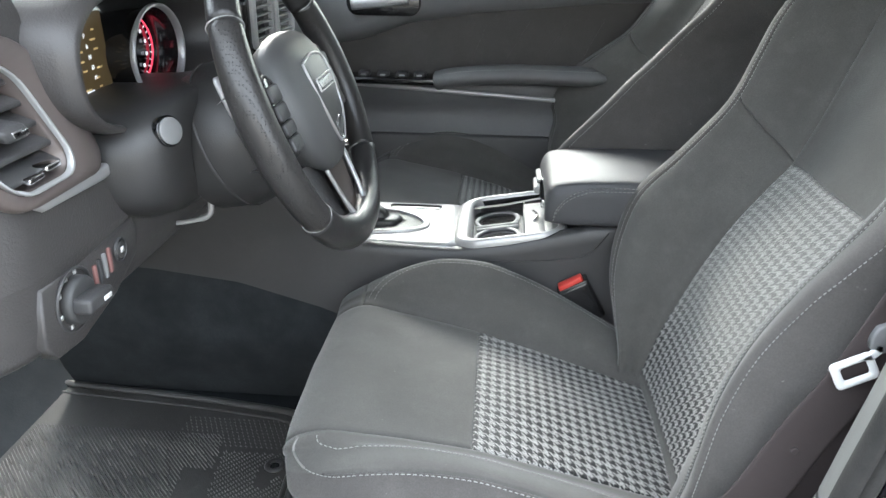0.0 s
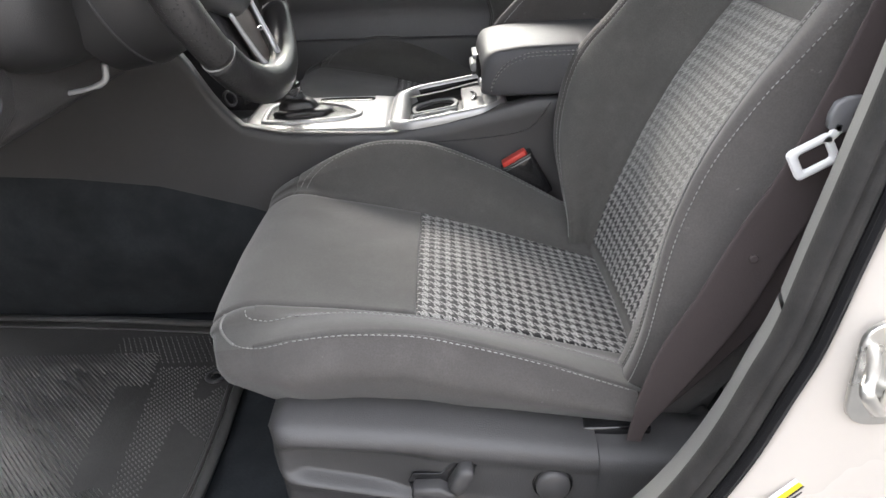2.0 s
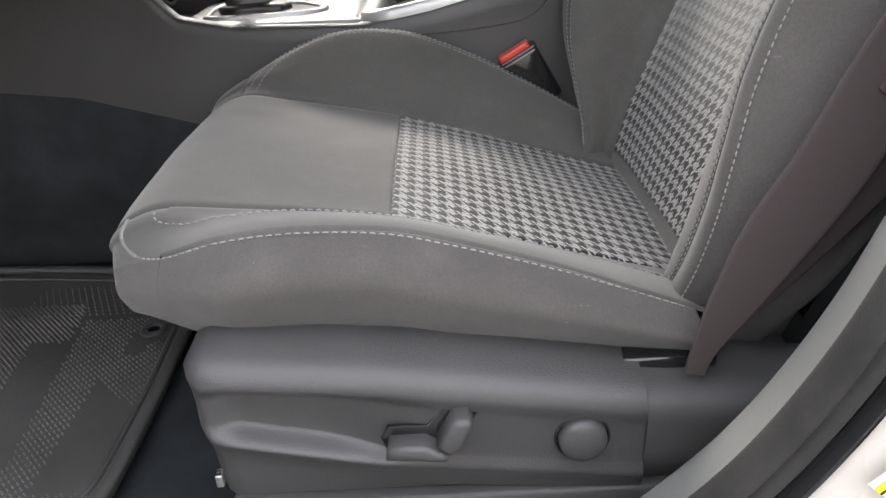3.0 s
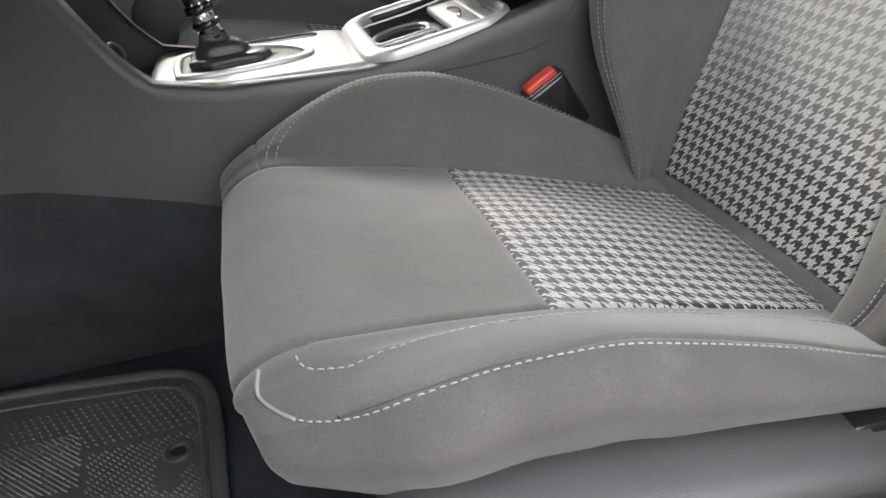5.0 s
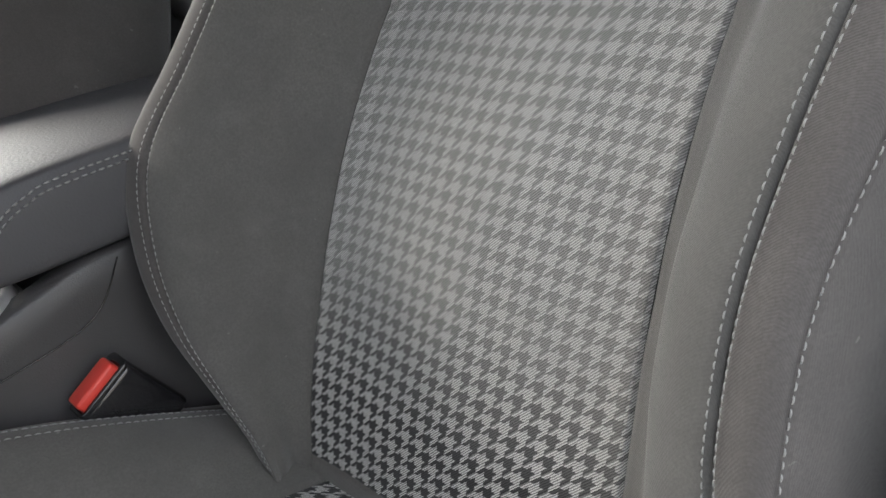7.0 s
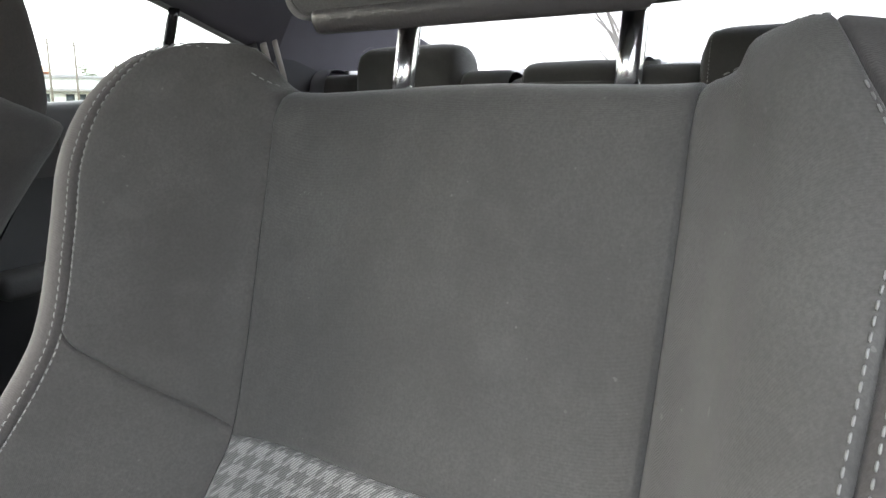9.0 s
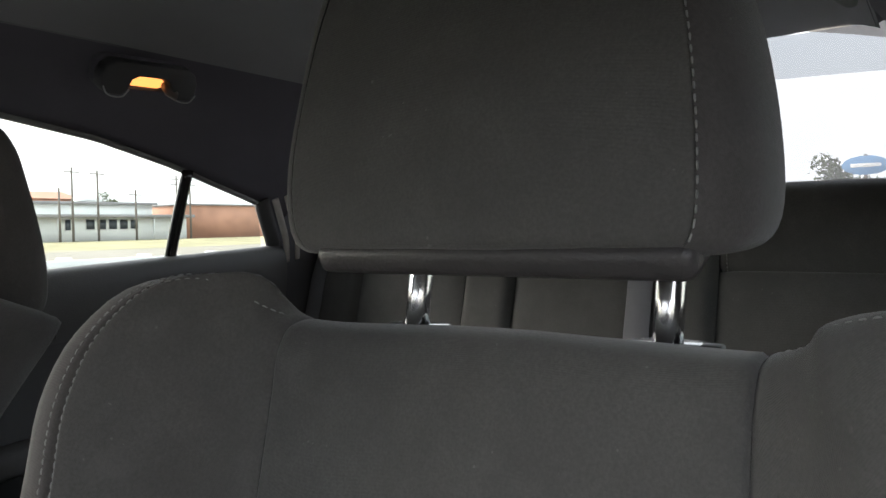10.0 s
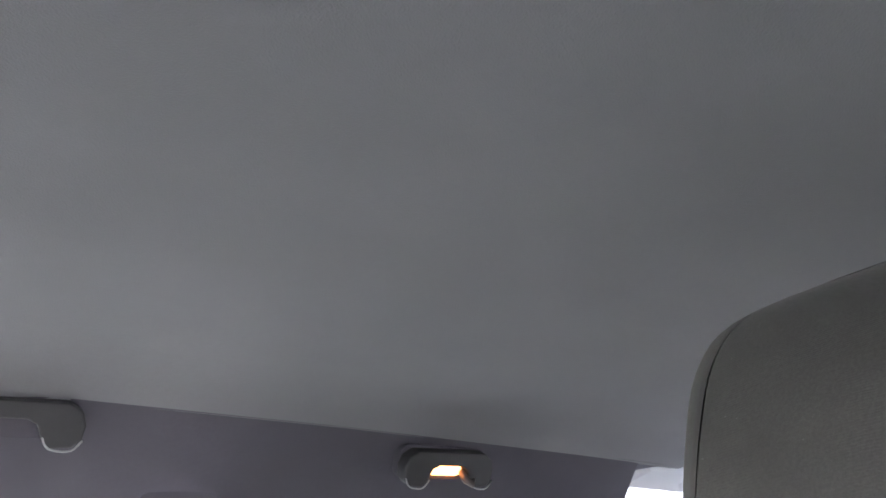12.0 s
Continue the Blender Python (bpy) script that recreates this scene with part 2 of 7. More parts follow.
def surface(name, colour, rough=0.6, metal=0.0, vary=0.12, grain=0.0, grain_scale=400.0, big=6.0, sheen=0.0, spec=0.5, wear=0.0, rough_vary=0.06, coat=0.0):
    """A plain material with two scales of variation and fine relief, in metres."""
    m, nt, b = node_mat(name)
    large, fine = tex_noise(nt, big, 4), tex_noise(nt, 140.0, 3)
    c = colour
    dark = tuple(v * (1 - vary) for v in c)
    light = tuple(min(1, v * (1 + vary)) for v in c)
    col = mix(nt, ramp(nt, large.outputs["Fac"], 0.35, 0.65, 0, 1), dark, light)
    col = mix(nt, ramp(nt, fine.outputs["Fac"], 0.3, 0.7, 0.0, 0.35), col, tuple(v * (1 - vary * 0.8) for v in c))
    if wear:
        scuff = tex_noise(nt, 22.0, 6, 0.7)
        col = mix(nt, ramp(nt, scuff.outputs["Fac"], 0.62, 0.78, 0, wear), col, tuple(min(1, v * 2.2 + 0.03) for v in c))
    nt.links.new(col, b.inputs["Base Color"])
    nt.links.new(ramp(nt, large.outputs["Fac"], 0.3, 0.7, max(0.02, rough - rough_vary), min(1, rough + rough_vary)), b.inputs["Roughness"])
    b.inputs["Metallic"].default_value = metal
    b.inputs["Specular IOR Level"].default_value = spec
    if sheen:
        b.inputs["Sheen Weight"].default_value = sheen
        b.inputs["Sheen Roughness"].default_value = 0.4
    if coat:
        b.inputs["Coat Weight"].default_value = coat
    if grain:
        g = tex_noise(nt, grain_scale, 2)
        bump = nt.nodes.new("ShaderNodeBump")
        bump.inputs["Strength"].default_value = grain
        bump.inputs["Distance"].default_value = 0.0006
        nt.links.new(g.outputs["Fac"], bump.inputs["Height"])
        nt.links.new(bump.outputs["Normal"], b.inputs["Normal"])
    return m


def houndstooth(name, tile, fade0, fade1):
    """Woven check of broad warp and weft bands crossed by a twill, with fine slanting ribs; the dark yarn grows paler along the panel."""
    m, nt, b = node_mat(name)
    uv = nt.nodes.new("ShaderNodeUVMap")
    sep = nt.nodes.new("ShaderNodeSeparateXYZ")
    nt.links.new(uv.outputs[0], sep.inputs[0])
    wob, slow = tex_noise(nt, 420.0, 2, coords=uv.outputs[0]), tex_noise(nt, 12.0, 2, coords=uv.outputs[0])
    sway = calc(nt, "ADD", ramp(nt, wob.outputs["Fac"], 0, 1, -0.05, 0.05), ramp(nt, slow.outputs["Fac"], 0, 1, -0.15, 0.15))
    u = calc(nt, "ADD", calc(nt, "DIVIDE", sep.outputs[0], tile), sway)
    v = calc(nt, "DIVIDE", sep.outputs[1], tile)
    diag = calc(nt, "SUBTRACT", u, v)

    def soft_half(x, edge):
        """1 over the first half of each repeat, 0 over the second, with a soft edge."""
        tri = calc(nt, "ABSOLUTE", calc(nt, "SUBTRACT", calc(nt, "FRACT", calc(nt, "ADD", x, 0.25)), 0.5))
        return ramp(nt, tri, 0.25 - edge, 0.25 + edge, 0, 1)

    warp, weft = soft_half(u, 0.03), soft_half(v, 0.03)
    twill = soft_half(calc(nt, "MULTIPLY", diag, 2.0), 0.06)
    light = calc(nt, "ADD", calc(nt, "MULTIPLY", twill, warp), calc(nt, "MULTIPLY", calc(nt, "SUBTRACT", 1.0, twill), weft))
    ribs = calc(nt, "SINE", calc(nt, "MULTIPLY", diag, 2 * math.pi * 7))
    rib = ramp(nt, ribs, -0.5, 0.6, 0, 1)
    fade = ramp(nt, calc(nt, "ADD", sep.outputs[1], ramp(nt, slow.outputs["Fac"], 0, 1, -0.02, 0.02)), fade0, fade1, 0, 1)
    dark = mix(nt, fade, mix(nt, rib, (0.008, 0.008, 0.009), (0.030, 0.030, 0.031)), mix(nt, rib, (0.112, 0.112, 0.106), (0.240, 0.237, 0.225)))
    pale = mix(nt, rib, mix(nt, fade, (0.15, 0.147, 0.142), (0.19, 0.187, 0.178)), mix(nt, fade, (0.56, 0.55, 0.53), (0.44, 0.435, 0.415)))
    dirt = tex_noise(nt, 9.0, 4)
    col = mix(nt, light, dark, pale)
    col = mix(nt, ramp(nt, dirt.outputs["Fac"], 0.35, 0.75, 0, 0.16), col, (0.09, 0.088, 0.082))
    nt.links.new(col, b.inputs["Base Color"])
    b.inputs["Roughness"].default_value = 0.85
    b.inputs["Specular IOR Level"].default_value = 0.25
    b.inputs["Sheen Weight"].default_value = 0.12
    bump = nt.nodes.new("ShaderNodeBump")
    bump.inputs["Strength"].default_value, bump.inputs["Distance"].default_value = 0.5, 0.0006
    nt.links.new(calc(nt, "ADD", light, calc(nt, "MULTIPLY", ribs, 0.25)), bump.inputs["Height"])
    nt.links.new(bump.outputs["Normal"], b.inputs["Normal"])
    return m


def suede(name, colour, pile=0.25):
    """Brushed seat cloth with a fine woven rib, paler where it has been stroked."""
    m, nt, b = node_mat(name)
    stroke, lint, big = tex_noise(nt, 14.0, 5, 0.65), tex_noise(nt, 520.0, 3, 0.7), tex_noise(nt, 4.0, 3)
    col = mix(nt, ramp(nt, stroke.outputs["Fac"], 0.4, 0.72, 0, 1), tuple(v * 0.88 for v in colour), tuple(v * 1.18 for v in colour))
    col = mix(nt, ramp(nt, big.outputs["Fac"], 0.3, 0.7, 0, 0.5), col, tuple(v * 0.9 for v in colour))
    col = mix(nt, ramp(nt, lint.outputs["Fac"], 0.35, 0.65, 0, 0.55), col, tuple(v * 0.62 for v in colour))
    fleck, smudge = tex_noise(nt, 210.0, 1), tex_noise(nt, 26.0, 2)
    spot = calc(nt, "MULTIPLY", ramp(nt, fleck.outputs["Fac"], 0.74, 0.77, 0, 1), ramp(nt, smudge.outputs["Fac"], 0.56, 0.62, 0, 0.35))
    col = mix(nt, spot, col, (0.26, 0.255, 0.24))
    col = mix(nt, ramp(nt, smudge.outputs["Fac"], 0.58, 0.82, 0, 0.16), col, tuple(v * 1.7 for v in colour))
    nt.links.new(col, b.inputs["Base Color"])
    b.inputs["Roughness"].default_value = 0.9
    b.inputs["Specular IOR Level"].default_value = 0.2
    b.inputs["Sheen Weight"].default_value = pile
    b.inputs["Sheen Roughness"].default_value = 0.5
    wave = nt.nodes.new("ShaderNodeTexWave")
    wave.inputs["Scale"].default_value, wave.inputs["Distortion"].default_value = 420.0, 3.0
    c = nt.nodes.new("ShaderNodeTexCoord")
    nt.links.new(c.outputs["Object"], wave.inputs["Vector"])
    bump = nt.nodes.new("ShaderNodeBump")
    bump.inputs["Strength"].default_value, bump.inputs["Distance"].default_value = 0.22, 0.0004
    nt.links.new(calc(nt, "ADD", wave.outputs["Fac"], lint.outputs["Fac"]), bump.inputs["Height"])
    nt.links.new(bump.outputs["Normal"], b.inputs["Normal"])
    return m


def glow(name, colour, strength):
    m, nt, b = node_mat(name)
    b.inputs["Base Color"].default_value = (*colour, 1)
    b.inputs["Emission Color"].default_value = (*colour, 1)
    b.inputs["Emission Strength"].default_value = strength
    return m


def clear_glass(name, tint=(1, 1, 1), keep=0.93):
    m, nt, b = node_mat(name)
    nt.nodes.remove(b)
    tr, gl, mx, lw = (nt.nodes.new("ShaderNode" + k) for k in ("BsdfTransparent", "BsdfGlossy", "MixShader", "LayerWeight"))
    tr.inputs[0].default_value = (*(t * keep for t in tint), 1)
    gl.inputs["Roughness"].default_value = 0.02
    lw.inputs[0].default_value = 0.15
    nt.links.new(calc(nt, "MULTIPLY", lw.outputs["Fresnel"], 0.6), mx.inputs[0])
    nt.links.new(tr.outputs[0], mx.inputs[1])
    nt.links.new(gl.outputs[0], mx.inputs[2])
    nt.links.new(mx.outputs[0], nt.nodes["Material Output"].inputs[0])
    return m


CLOTH = suede("seat_cloth", (0.105, 0.102, 0.096))
CLOTH_SIDE = suede("seat_side_cloth", (0.095, 0.089, 0.085), 0.2)
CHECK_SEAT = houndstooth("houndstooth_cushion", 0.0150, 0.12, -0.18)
CHECK_BACK = houndstooth("houndstooth_back", 0.0150, 0.075, 0.185)
PIPING = surface("seam_piping", (0.22, 0.215, 0.205), 0.75, vary=0.1)
THREAD = surface("grey_thread", (0.29, 0.29, 0.28), 0.7, vary=0.1)
PLASTIC = surface("black_grained_plastic", (0.055, 0.055, 0.056), 0.55, grain=0.6, grain_scale=700, vary=0.15, wear=0.05)
PLASTIC_GREY = surface("grey_grained_plastic", (0.056, 0.055, 0.056), 0.44, grain=0.6, grain_scale=600, vary=0.12, wear=0.08)
SOFT_DASH = surface("soft_dash_skin", (0.096, 0.094, 0.093), 0.5, grain=0.8, grain_scale=350, vary=0.1)
DASH_BLACK = surface("black_dash_skin", (0.058, 0.054, 0.053), 0.40, grain=0.8, grain_scale=400, vary=0.12, wear=0.04)
DOOR_SKIN = surface("charcoal_door_trim", (0.150, 0.150, 0.153), 0.5, grain=0.8, grain_scale=350, vary=0.1)
SILVER = surface("satin_silver_trim", (0.46, 0.46, 0.46), 0.36, metal=0.45, vary=0.05, big=6, rough_vary=0.05)
CHROME = surface("polished_chrome", (0.78, 0.78, 0.79), 0.16, metal=1.0, vary=0.03, rough_vary=0.03)
LEATHER = surface("black_leather", (0.026, 0.025, 0.025), 0.33, grain=0.8, grain_scale=420, vary=0.15)
GLOSS_BLACK = surface("gloss_black", (0.012, 0.012, 0.013), 0.12, vary=0.1, coat=0.3)
CARPET = surface("dark_carpet", (0.037, 0.041, 0.045), 0.95, grain=1.0, grain_scale=260, vary=0.25, spec=0.1, big=12)
RUBBER = surface("worn_rubber_mat", (0.075, 0.073, 0.070), 0.36, grain=0.5, grain_scale=300, vary=0.25, wear=0.25, big=5)
SEAL = surface("felted_door_seal", (0.022, 0.021, 0.020), 0.95, grain=1.0, grain_scale=500, vary=0.35, big=30, wear=0.45)
TRIM = surface("ribbed_grey_trim", (0.185, 0.186, 0.180), 0.8, grain=0.5, grain_scale=500, vary=0.1)
PAINT = surface("white_car_paint", (0.50, 0.465, 0.425), 0.25, vary=0.03, coat=0.5, big=3, wear=0.0)
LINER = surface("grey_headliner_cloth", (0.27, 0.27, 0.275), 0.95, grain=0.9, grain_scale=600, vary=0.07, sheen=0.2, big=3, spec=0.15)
DARK_LINER = surface("dark_pillar_cloth", (0.085, 0.085, 0.092), 0.9, grain=0.6, grain_scale=500, vary=0.1)
RED = surface("red_release_button", (0.62, 0.055, 0.04), 0.35, vary=0.08)
WEB = surface("belt_webbing", (0.052, 0.041, 0.041), 0.85, grain=0.3, vary=0.1)
WEB_GREY = surface("grey_belt_webbing", (0.17, 0.17, 0.18), 0.85, grain=0.3, vary=0.1)
STEEL = surface("plated_steel", (0.62, 0.61, 0.58), 0.3, metal=0.9, vary=0.08, big=20)
WHITE_METAL = surface("white_coated_tongue", (0.78, 0.78, 0.78), 0.3, vary=0.05)

# ---------------------------------------------------------------- the front seats
# Stations of the cushion, front to back: x, height of the middle, of the inner crest, of the two outer seams, and its under edge.
CUSHION = [
    (0.098, 0.494, 0.494, 0.496, 0.498, 0.490),
    (0.022, 0.520, 0.522, 0.520, 0.516, 0.496),
    (0.004, 0.558, 0.560, 0.554, 0.546, 0.500),
    (0.052, 0.586, 0.593, 0.580, 0.573, 0.504),
    (0.120, 0.580, 0.628, 0.587, 0.586, 0.504),
    (0.180, 0.572, 0.645, 0.589, 0.592, 0.504),
    (0.250, 0.560, 0.643, 0.581, 0.588, 0.500),
    (0.300, 0.548, 0.627, 0.569, 0.576, 0.482),
    (0.360, 0.531, 0.600, 0.552, 0.557, 0.476),
    (0.420, 0.513, 0.567, 0.533, 0.535, 0.468),
    (0.480, 0.495, 0.531, 0.511, 0.511, 0.458),
    (0.550, 0.474, 0.488, 0.484, 0.484, 0.440),
]
# Stations of the backrest, upwards: z, forward bulge of the middle, then width and forward reach of the inner and of the outer edge.
BACKREST = [
    (0.390, 0.000, 0.150, 0.030, 0.150, 0.020),
    (0.455, 0.010, 0.155, 0.040, 0.160, 0.038),
    (0.520, 0.022, 0.170, 0.062, 0.200, 0.054),
    (0.580, 0.030, 0.193, 0.094, 0.214, 0.068),
    (0.640, 0.031, 0.222, 0.124, 0.222, 0.086),
    (0.700, 0.030, 0.254, 0.138, 0.213, 0.096),
    (0.770, 0.024, 0.274, 0.139, 0.210, 0.099),
    (0.835, 0.010, 0.257, 0.118, 0.216, 0.094),
    (0.870, 0.002, 0.244, 0.109, 0.221, 0.088),
    (0.920, -0.002, 0.225, 0.099, 0.229, 0.080),
    (0.955, -0.002, 0.219, 0.096, 0.233, 0.078),
    (1.010, -0.001, 0.236, 0.092, 0.237, 0.074),
    (1.050, 0.000, 0.253, 0.086, 0.239, 0.068),
    (1.080, 0.002, 0.244, 0.077, 0.218, 0.068),
    (1.103, -0.006, 0.220, 0.055, 0.204, 0.055),
    (1.098, -0.040, 0.196, 0.005, 0.200, 0.005),
    (1.050, -0.085, 0.202, -0.060, 0.206, -0.060),
]


def recline(z, forward=0.0):
    return 0.54 + 0.40 * (z - 0.51) - forward


def cushion_net():
    rows = []
    for k, (x, zc, zi, z7, z8, zb) in enumerate(CUSHION):
        front = k < 3
        w = (0.80, 0.92, 0.97)[k] if front else 1.0
        mid = zc + 0.62 * (zi - zc)
        vi = 0.180 if front else float(np.interp(x, [0.05, 0.25, 0.55], [0.182, 0.154, 0.128]))
        back = (0.0, 0.85, 0.85, 0.55, 0.2)[k] if k < 5 else 0.0
        wo = (0.74, 0.87, 0.93, 0.97, 1.0)[k] if k < 5 else 1.0
        tuck = (0.0, 0.25, 0.15, 0.1, 0.05)[k] if k < 5 else 0.0
        turn = (0.012, 0.012, 0.012, 0.006)[k] if k < 4 else 0.0
        rows.append([
            (x + back * max(0, 0.555 - zb), 0.262 * w, zb),
            (x + back * 0.02, 0.286 * w, (zi + zb) / 2 + 0.012),
            (x, 0.252 * w, zi),
            (x, (0.5 * (vi + 0.252)) * w, mid + 0.004),
            (x, vi * w, zc),
            (x, 0.0, zc + 0.003),
            (x, -(vi * w * 0.86 if front or k == 3 else float(np.interp(x, [0.12, 0.25, 0.55], [0.152, 0.146, 0.134]))), zc),
            (x + 0.4 * turn, -0.190 * wo, z7 + (0.003 if front else 0.0)),
            (x + turn, -0.238 * wo, z8 + (0.002 if front else 0.004)),
            (x + turn + tuck * max(0, 0.56 - (z8 + zb) / 2), -0.274 * wo, (z8 + zb) / 2 + 0.016),
            (x + 0.6 * turn + tuck * max(0, 0.56 - zb), -0.238 * wo, zb + (0.008, 0.014, 0.016, 0.004, -0.006, -0.006, -0.006, 0.002)[min(k, 7)]),
        ])
    g = np.array(rows)
    # the rounded outer nose
    g[1, 6:] = [(0.022, -0.135, 0.525), (0.026, -0.152, 0.522), (0.030, -0.168, 0.516), (0.037, -0.181, 0.507), (0.046, -0.184, 0.499)]
    g[2, 6:] = [(0.007, -0.150, 0.558), (0.014, -0.174, 0.554), (0.020, -0.195, 0.546), (0.025, -0.209, 0.531), (0.034, -0.210, 0.515)]
    g[3, 7:] = [(0.060, -0.188, 0.577), (0.063, -0.220, 0.567), (0.066, -0.243, 0.547), (0.070, -0.236, 0.520)]
    return g


def backrest_net(twin=False):
    """Rows upwards, columns from the inner side round the front to the outer side; twin: both sides have the deep inner wing."""
    rows = []
    for z, bulge, yin, din, yout, dout in BACKREST:
        top = z > 1.09
        hump0 = float(np.interp(z, [1.03, 1.06, 1.085, 1.11], [0.0, 0.006, 0.018, 0.022]))
        dip = -0.012 if z > 1.09 else (-0.005 if z > 1.07 else 0.0)
        low = float(np.interp(z, [0.80, 0.95], [1.0, 0.0]))

        def at(y, d, lift=0.0):
            return (recline(z, d), y, z + lift)

        inner_seam = float(np.interp(z, [0.52, 0.70, 0.80, 0.87, 0.95, 1.09], [0.149, 0.147, 0.141, 0.131, 0.141, 0.155]))
        outer_seam = inner_seam if twin else float(np.interp(z, [0.52, 0.60, 0.70, 0.80, 0.87, 0.95, 1.09], [0.150, 0.148, 0.141, 0.138, 0.142, 0.142, 0.141]))
        far_wing = 0.042 * float(np.interp(z, [0.70, 0.77, 0.85, 0.90, 0.95], [0, 1, 1, 0.4, 0])) if twin else 0.0
        sides = []
        for sign, deep, ye, de, yi in ((1, True, yin, din + far_wing, inner_seam), (-1, twin, yin if twin else yout, din + 0.035 * low + 0.02 if twin else dout, outer_seam)):
            hump = hump0 if deep else hump0 * 2.8
            drop = float(np.interp(z, [1.06, 1.08, 1.10], [0.0, -0.02, -0.06])) if bulge > -0.08 else -0.03
            rear = at(sign * 0.175, -0.095, drop)
            if deep:
                half = [rear, at(sign * (ye * 0.92 + 0.022), max(-0.080, min(-0.055, de - 0.06)), 0.4 * drop), at(sign * (ye + 0.022), de - 0.014, hump * 0.7), at(sign * (ye - 0.012), de, hump)]
            else:
                flank = at(sign * (ye * 0.92 + 0.022 + 0.048 * low), max(-0.080, min(-0.055, de - 0.06)) + 0.025 * low, 0.4 * drop)
                half = [rear, flank, at(sign * (ye + 0.040 - 0.006 * low), de - 0.014 + 0.012 * low, hump * 0.9), at(sign * ye, de, hump)]
            half += [at(sign * (yi + 0.52 * (ye - yi)), bulge + 0.60 * (de - bulge) + (0.006 if not top else 0), hump * 0.9), at(sign * yi, bulge, dip)]
            sides.append(half)
        rows.append(sides[0] + [at(0.0, bulge - 0.004, dip)] + sides[1][::-1])
    g = np.array(rows)
    for _ in range(0 if twin else 5):
        h = g.copy()
        for i in range(12, len(g) - 1):
            for j in (8, 9, 10, 11):
                mean = 0.25 * (g[i - 1, j] + g[i + 1, j] + g[i, j - 1] + g[i, j + 1])
                h[i, j, 0::2] = 0.5 * g[i, j, 0::2] + 0.5 * mean[0::2]
        g = h
    return g


def headrest_net(front=True):
    """Rows upwards, columns from inner side round the front to outer side and round the back."""
    rows = []
    for z, w, taper, df, db in ((1.149, 0.090, 1.06, 0.010, -0.055), (1.139, 0.124, 1.05, 0.028, -0.075), (1.152, 0.143, 1.02, 0.040, -0.080), (1.192, 0.156, 0.93, 0.046, -0.078), (1.246, 0.162, 0.83, 0.046, -0.070), (1.295, 0.166, 0.71, 0.042, -0.058), (1.340, 0.164, 0.59, 0.034, -0.046), (1.368, 0.144, 0.49, 0.020, -0.032), (1.380, 0.080, 0.46, 0.000, -0.016)):
        cols = []
        for y, d in ((1.03, (df + db) / 2 - 0.005), (0.985, df * 0.45), (0.86, df * 0.93), (0.76, df), (0.38, df + 0.003), (0, df + 0.004), (-0.38, df + 0.003), (-0.76, df), (-0.86, df * 0.93), (-0.975, df * 0.45), (-0.99, (df + db) / 2 - 0.005), (-0.86, db * 0.85), (-0.45, db), (0.45, db), (0.95, db * 0.85)):
            arch = max(0.0, min(1.0, (0.95 - abs(y + 0.03)) / 0.5)) if d > 0 else 0.0
            rise = 0.003 * arch * max(0.0, min(1.0, (1.20 - z) / 0.05))
            cols.append((recline(z, d), w * y * (taper if y < 0 else 1.0), z + rise))
        rows.append(cols)
    return np.array(rows)


def seam_curve(grid, places, n=60):
    """A sewn line through places on a padded surface, with its normals."""
    st = curve_through(np.array(places, float), n)
    mid = np.array([net(grid, [a], [b])[0, 0] for a, b in st])
    da = np.array([net(grid, [a + 0.02], [b])[0, 0] for a, b in st]) - mid
    db = np.array([net(grid, [a], [b + 0.02])[0, 0] for a, b in st]) - mid
    n_ = np.cross(db, da)
    n_ /= np.linalg.norm(n_, axis=1, keepdims=True) + 1e-12
    return mid + n_ * 0.0008, n_


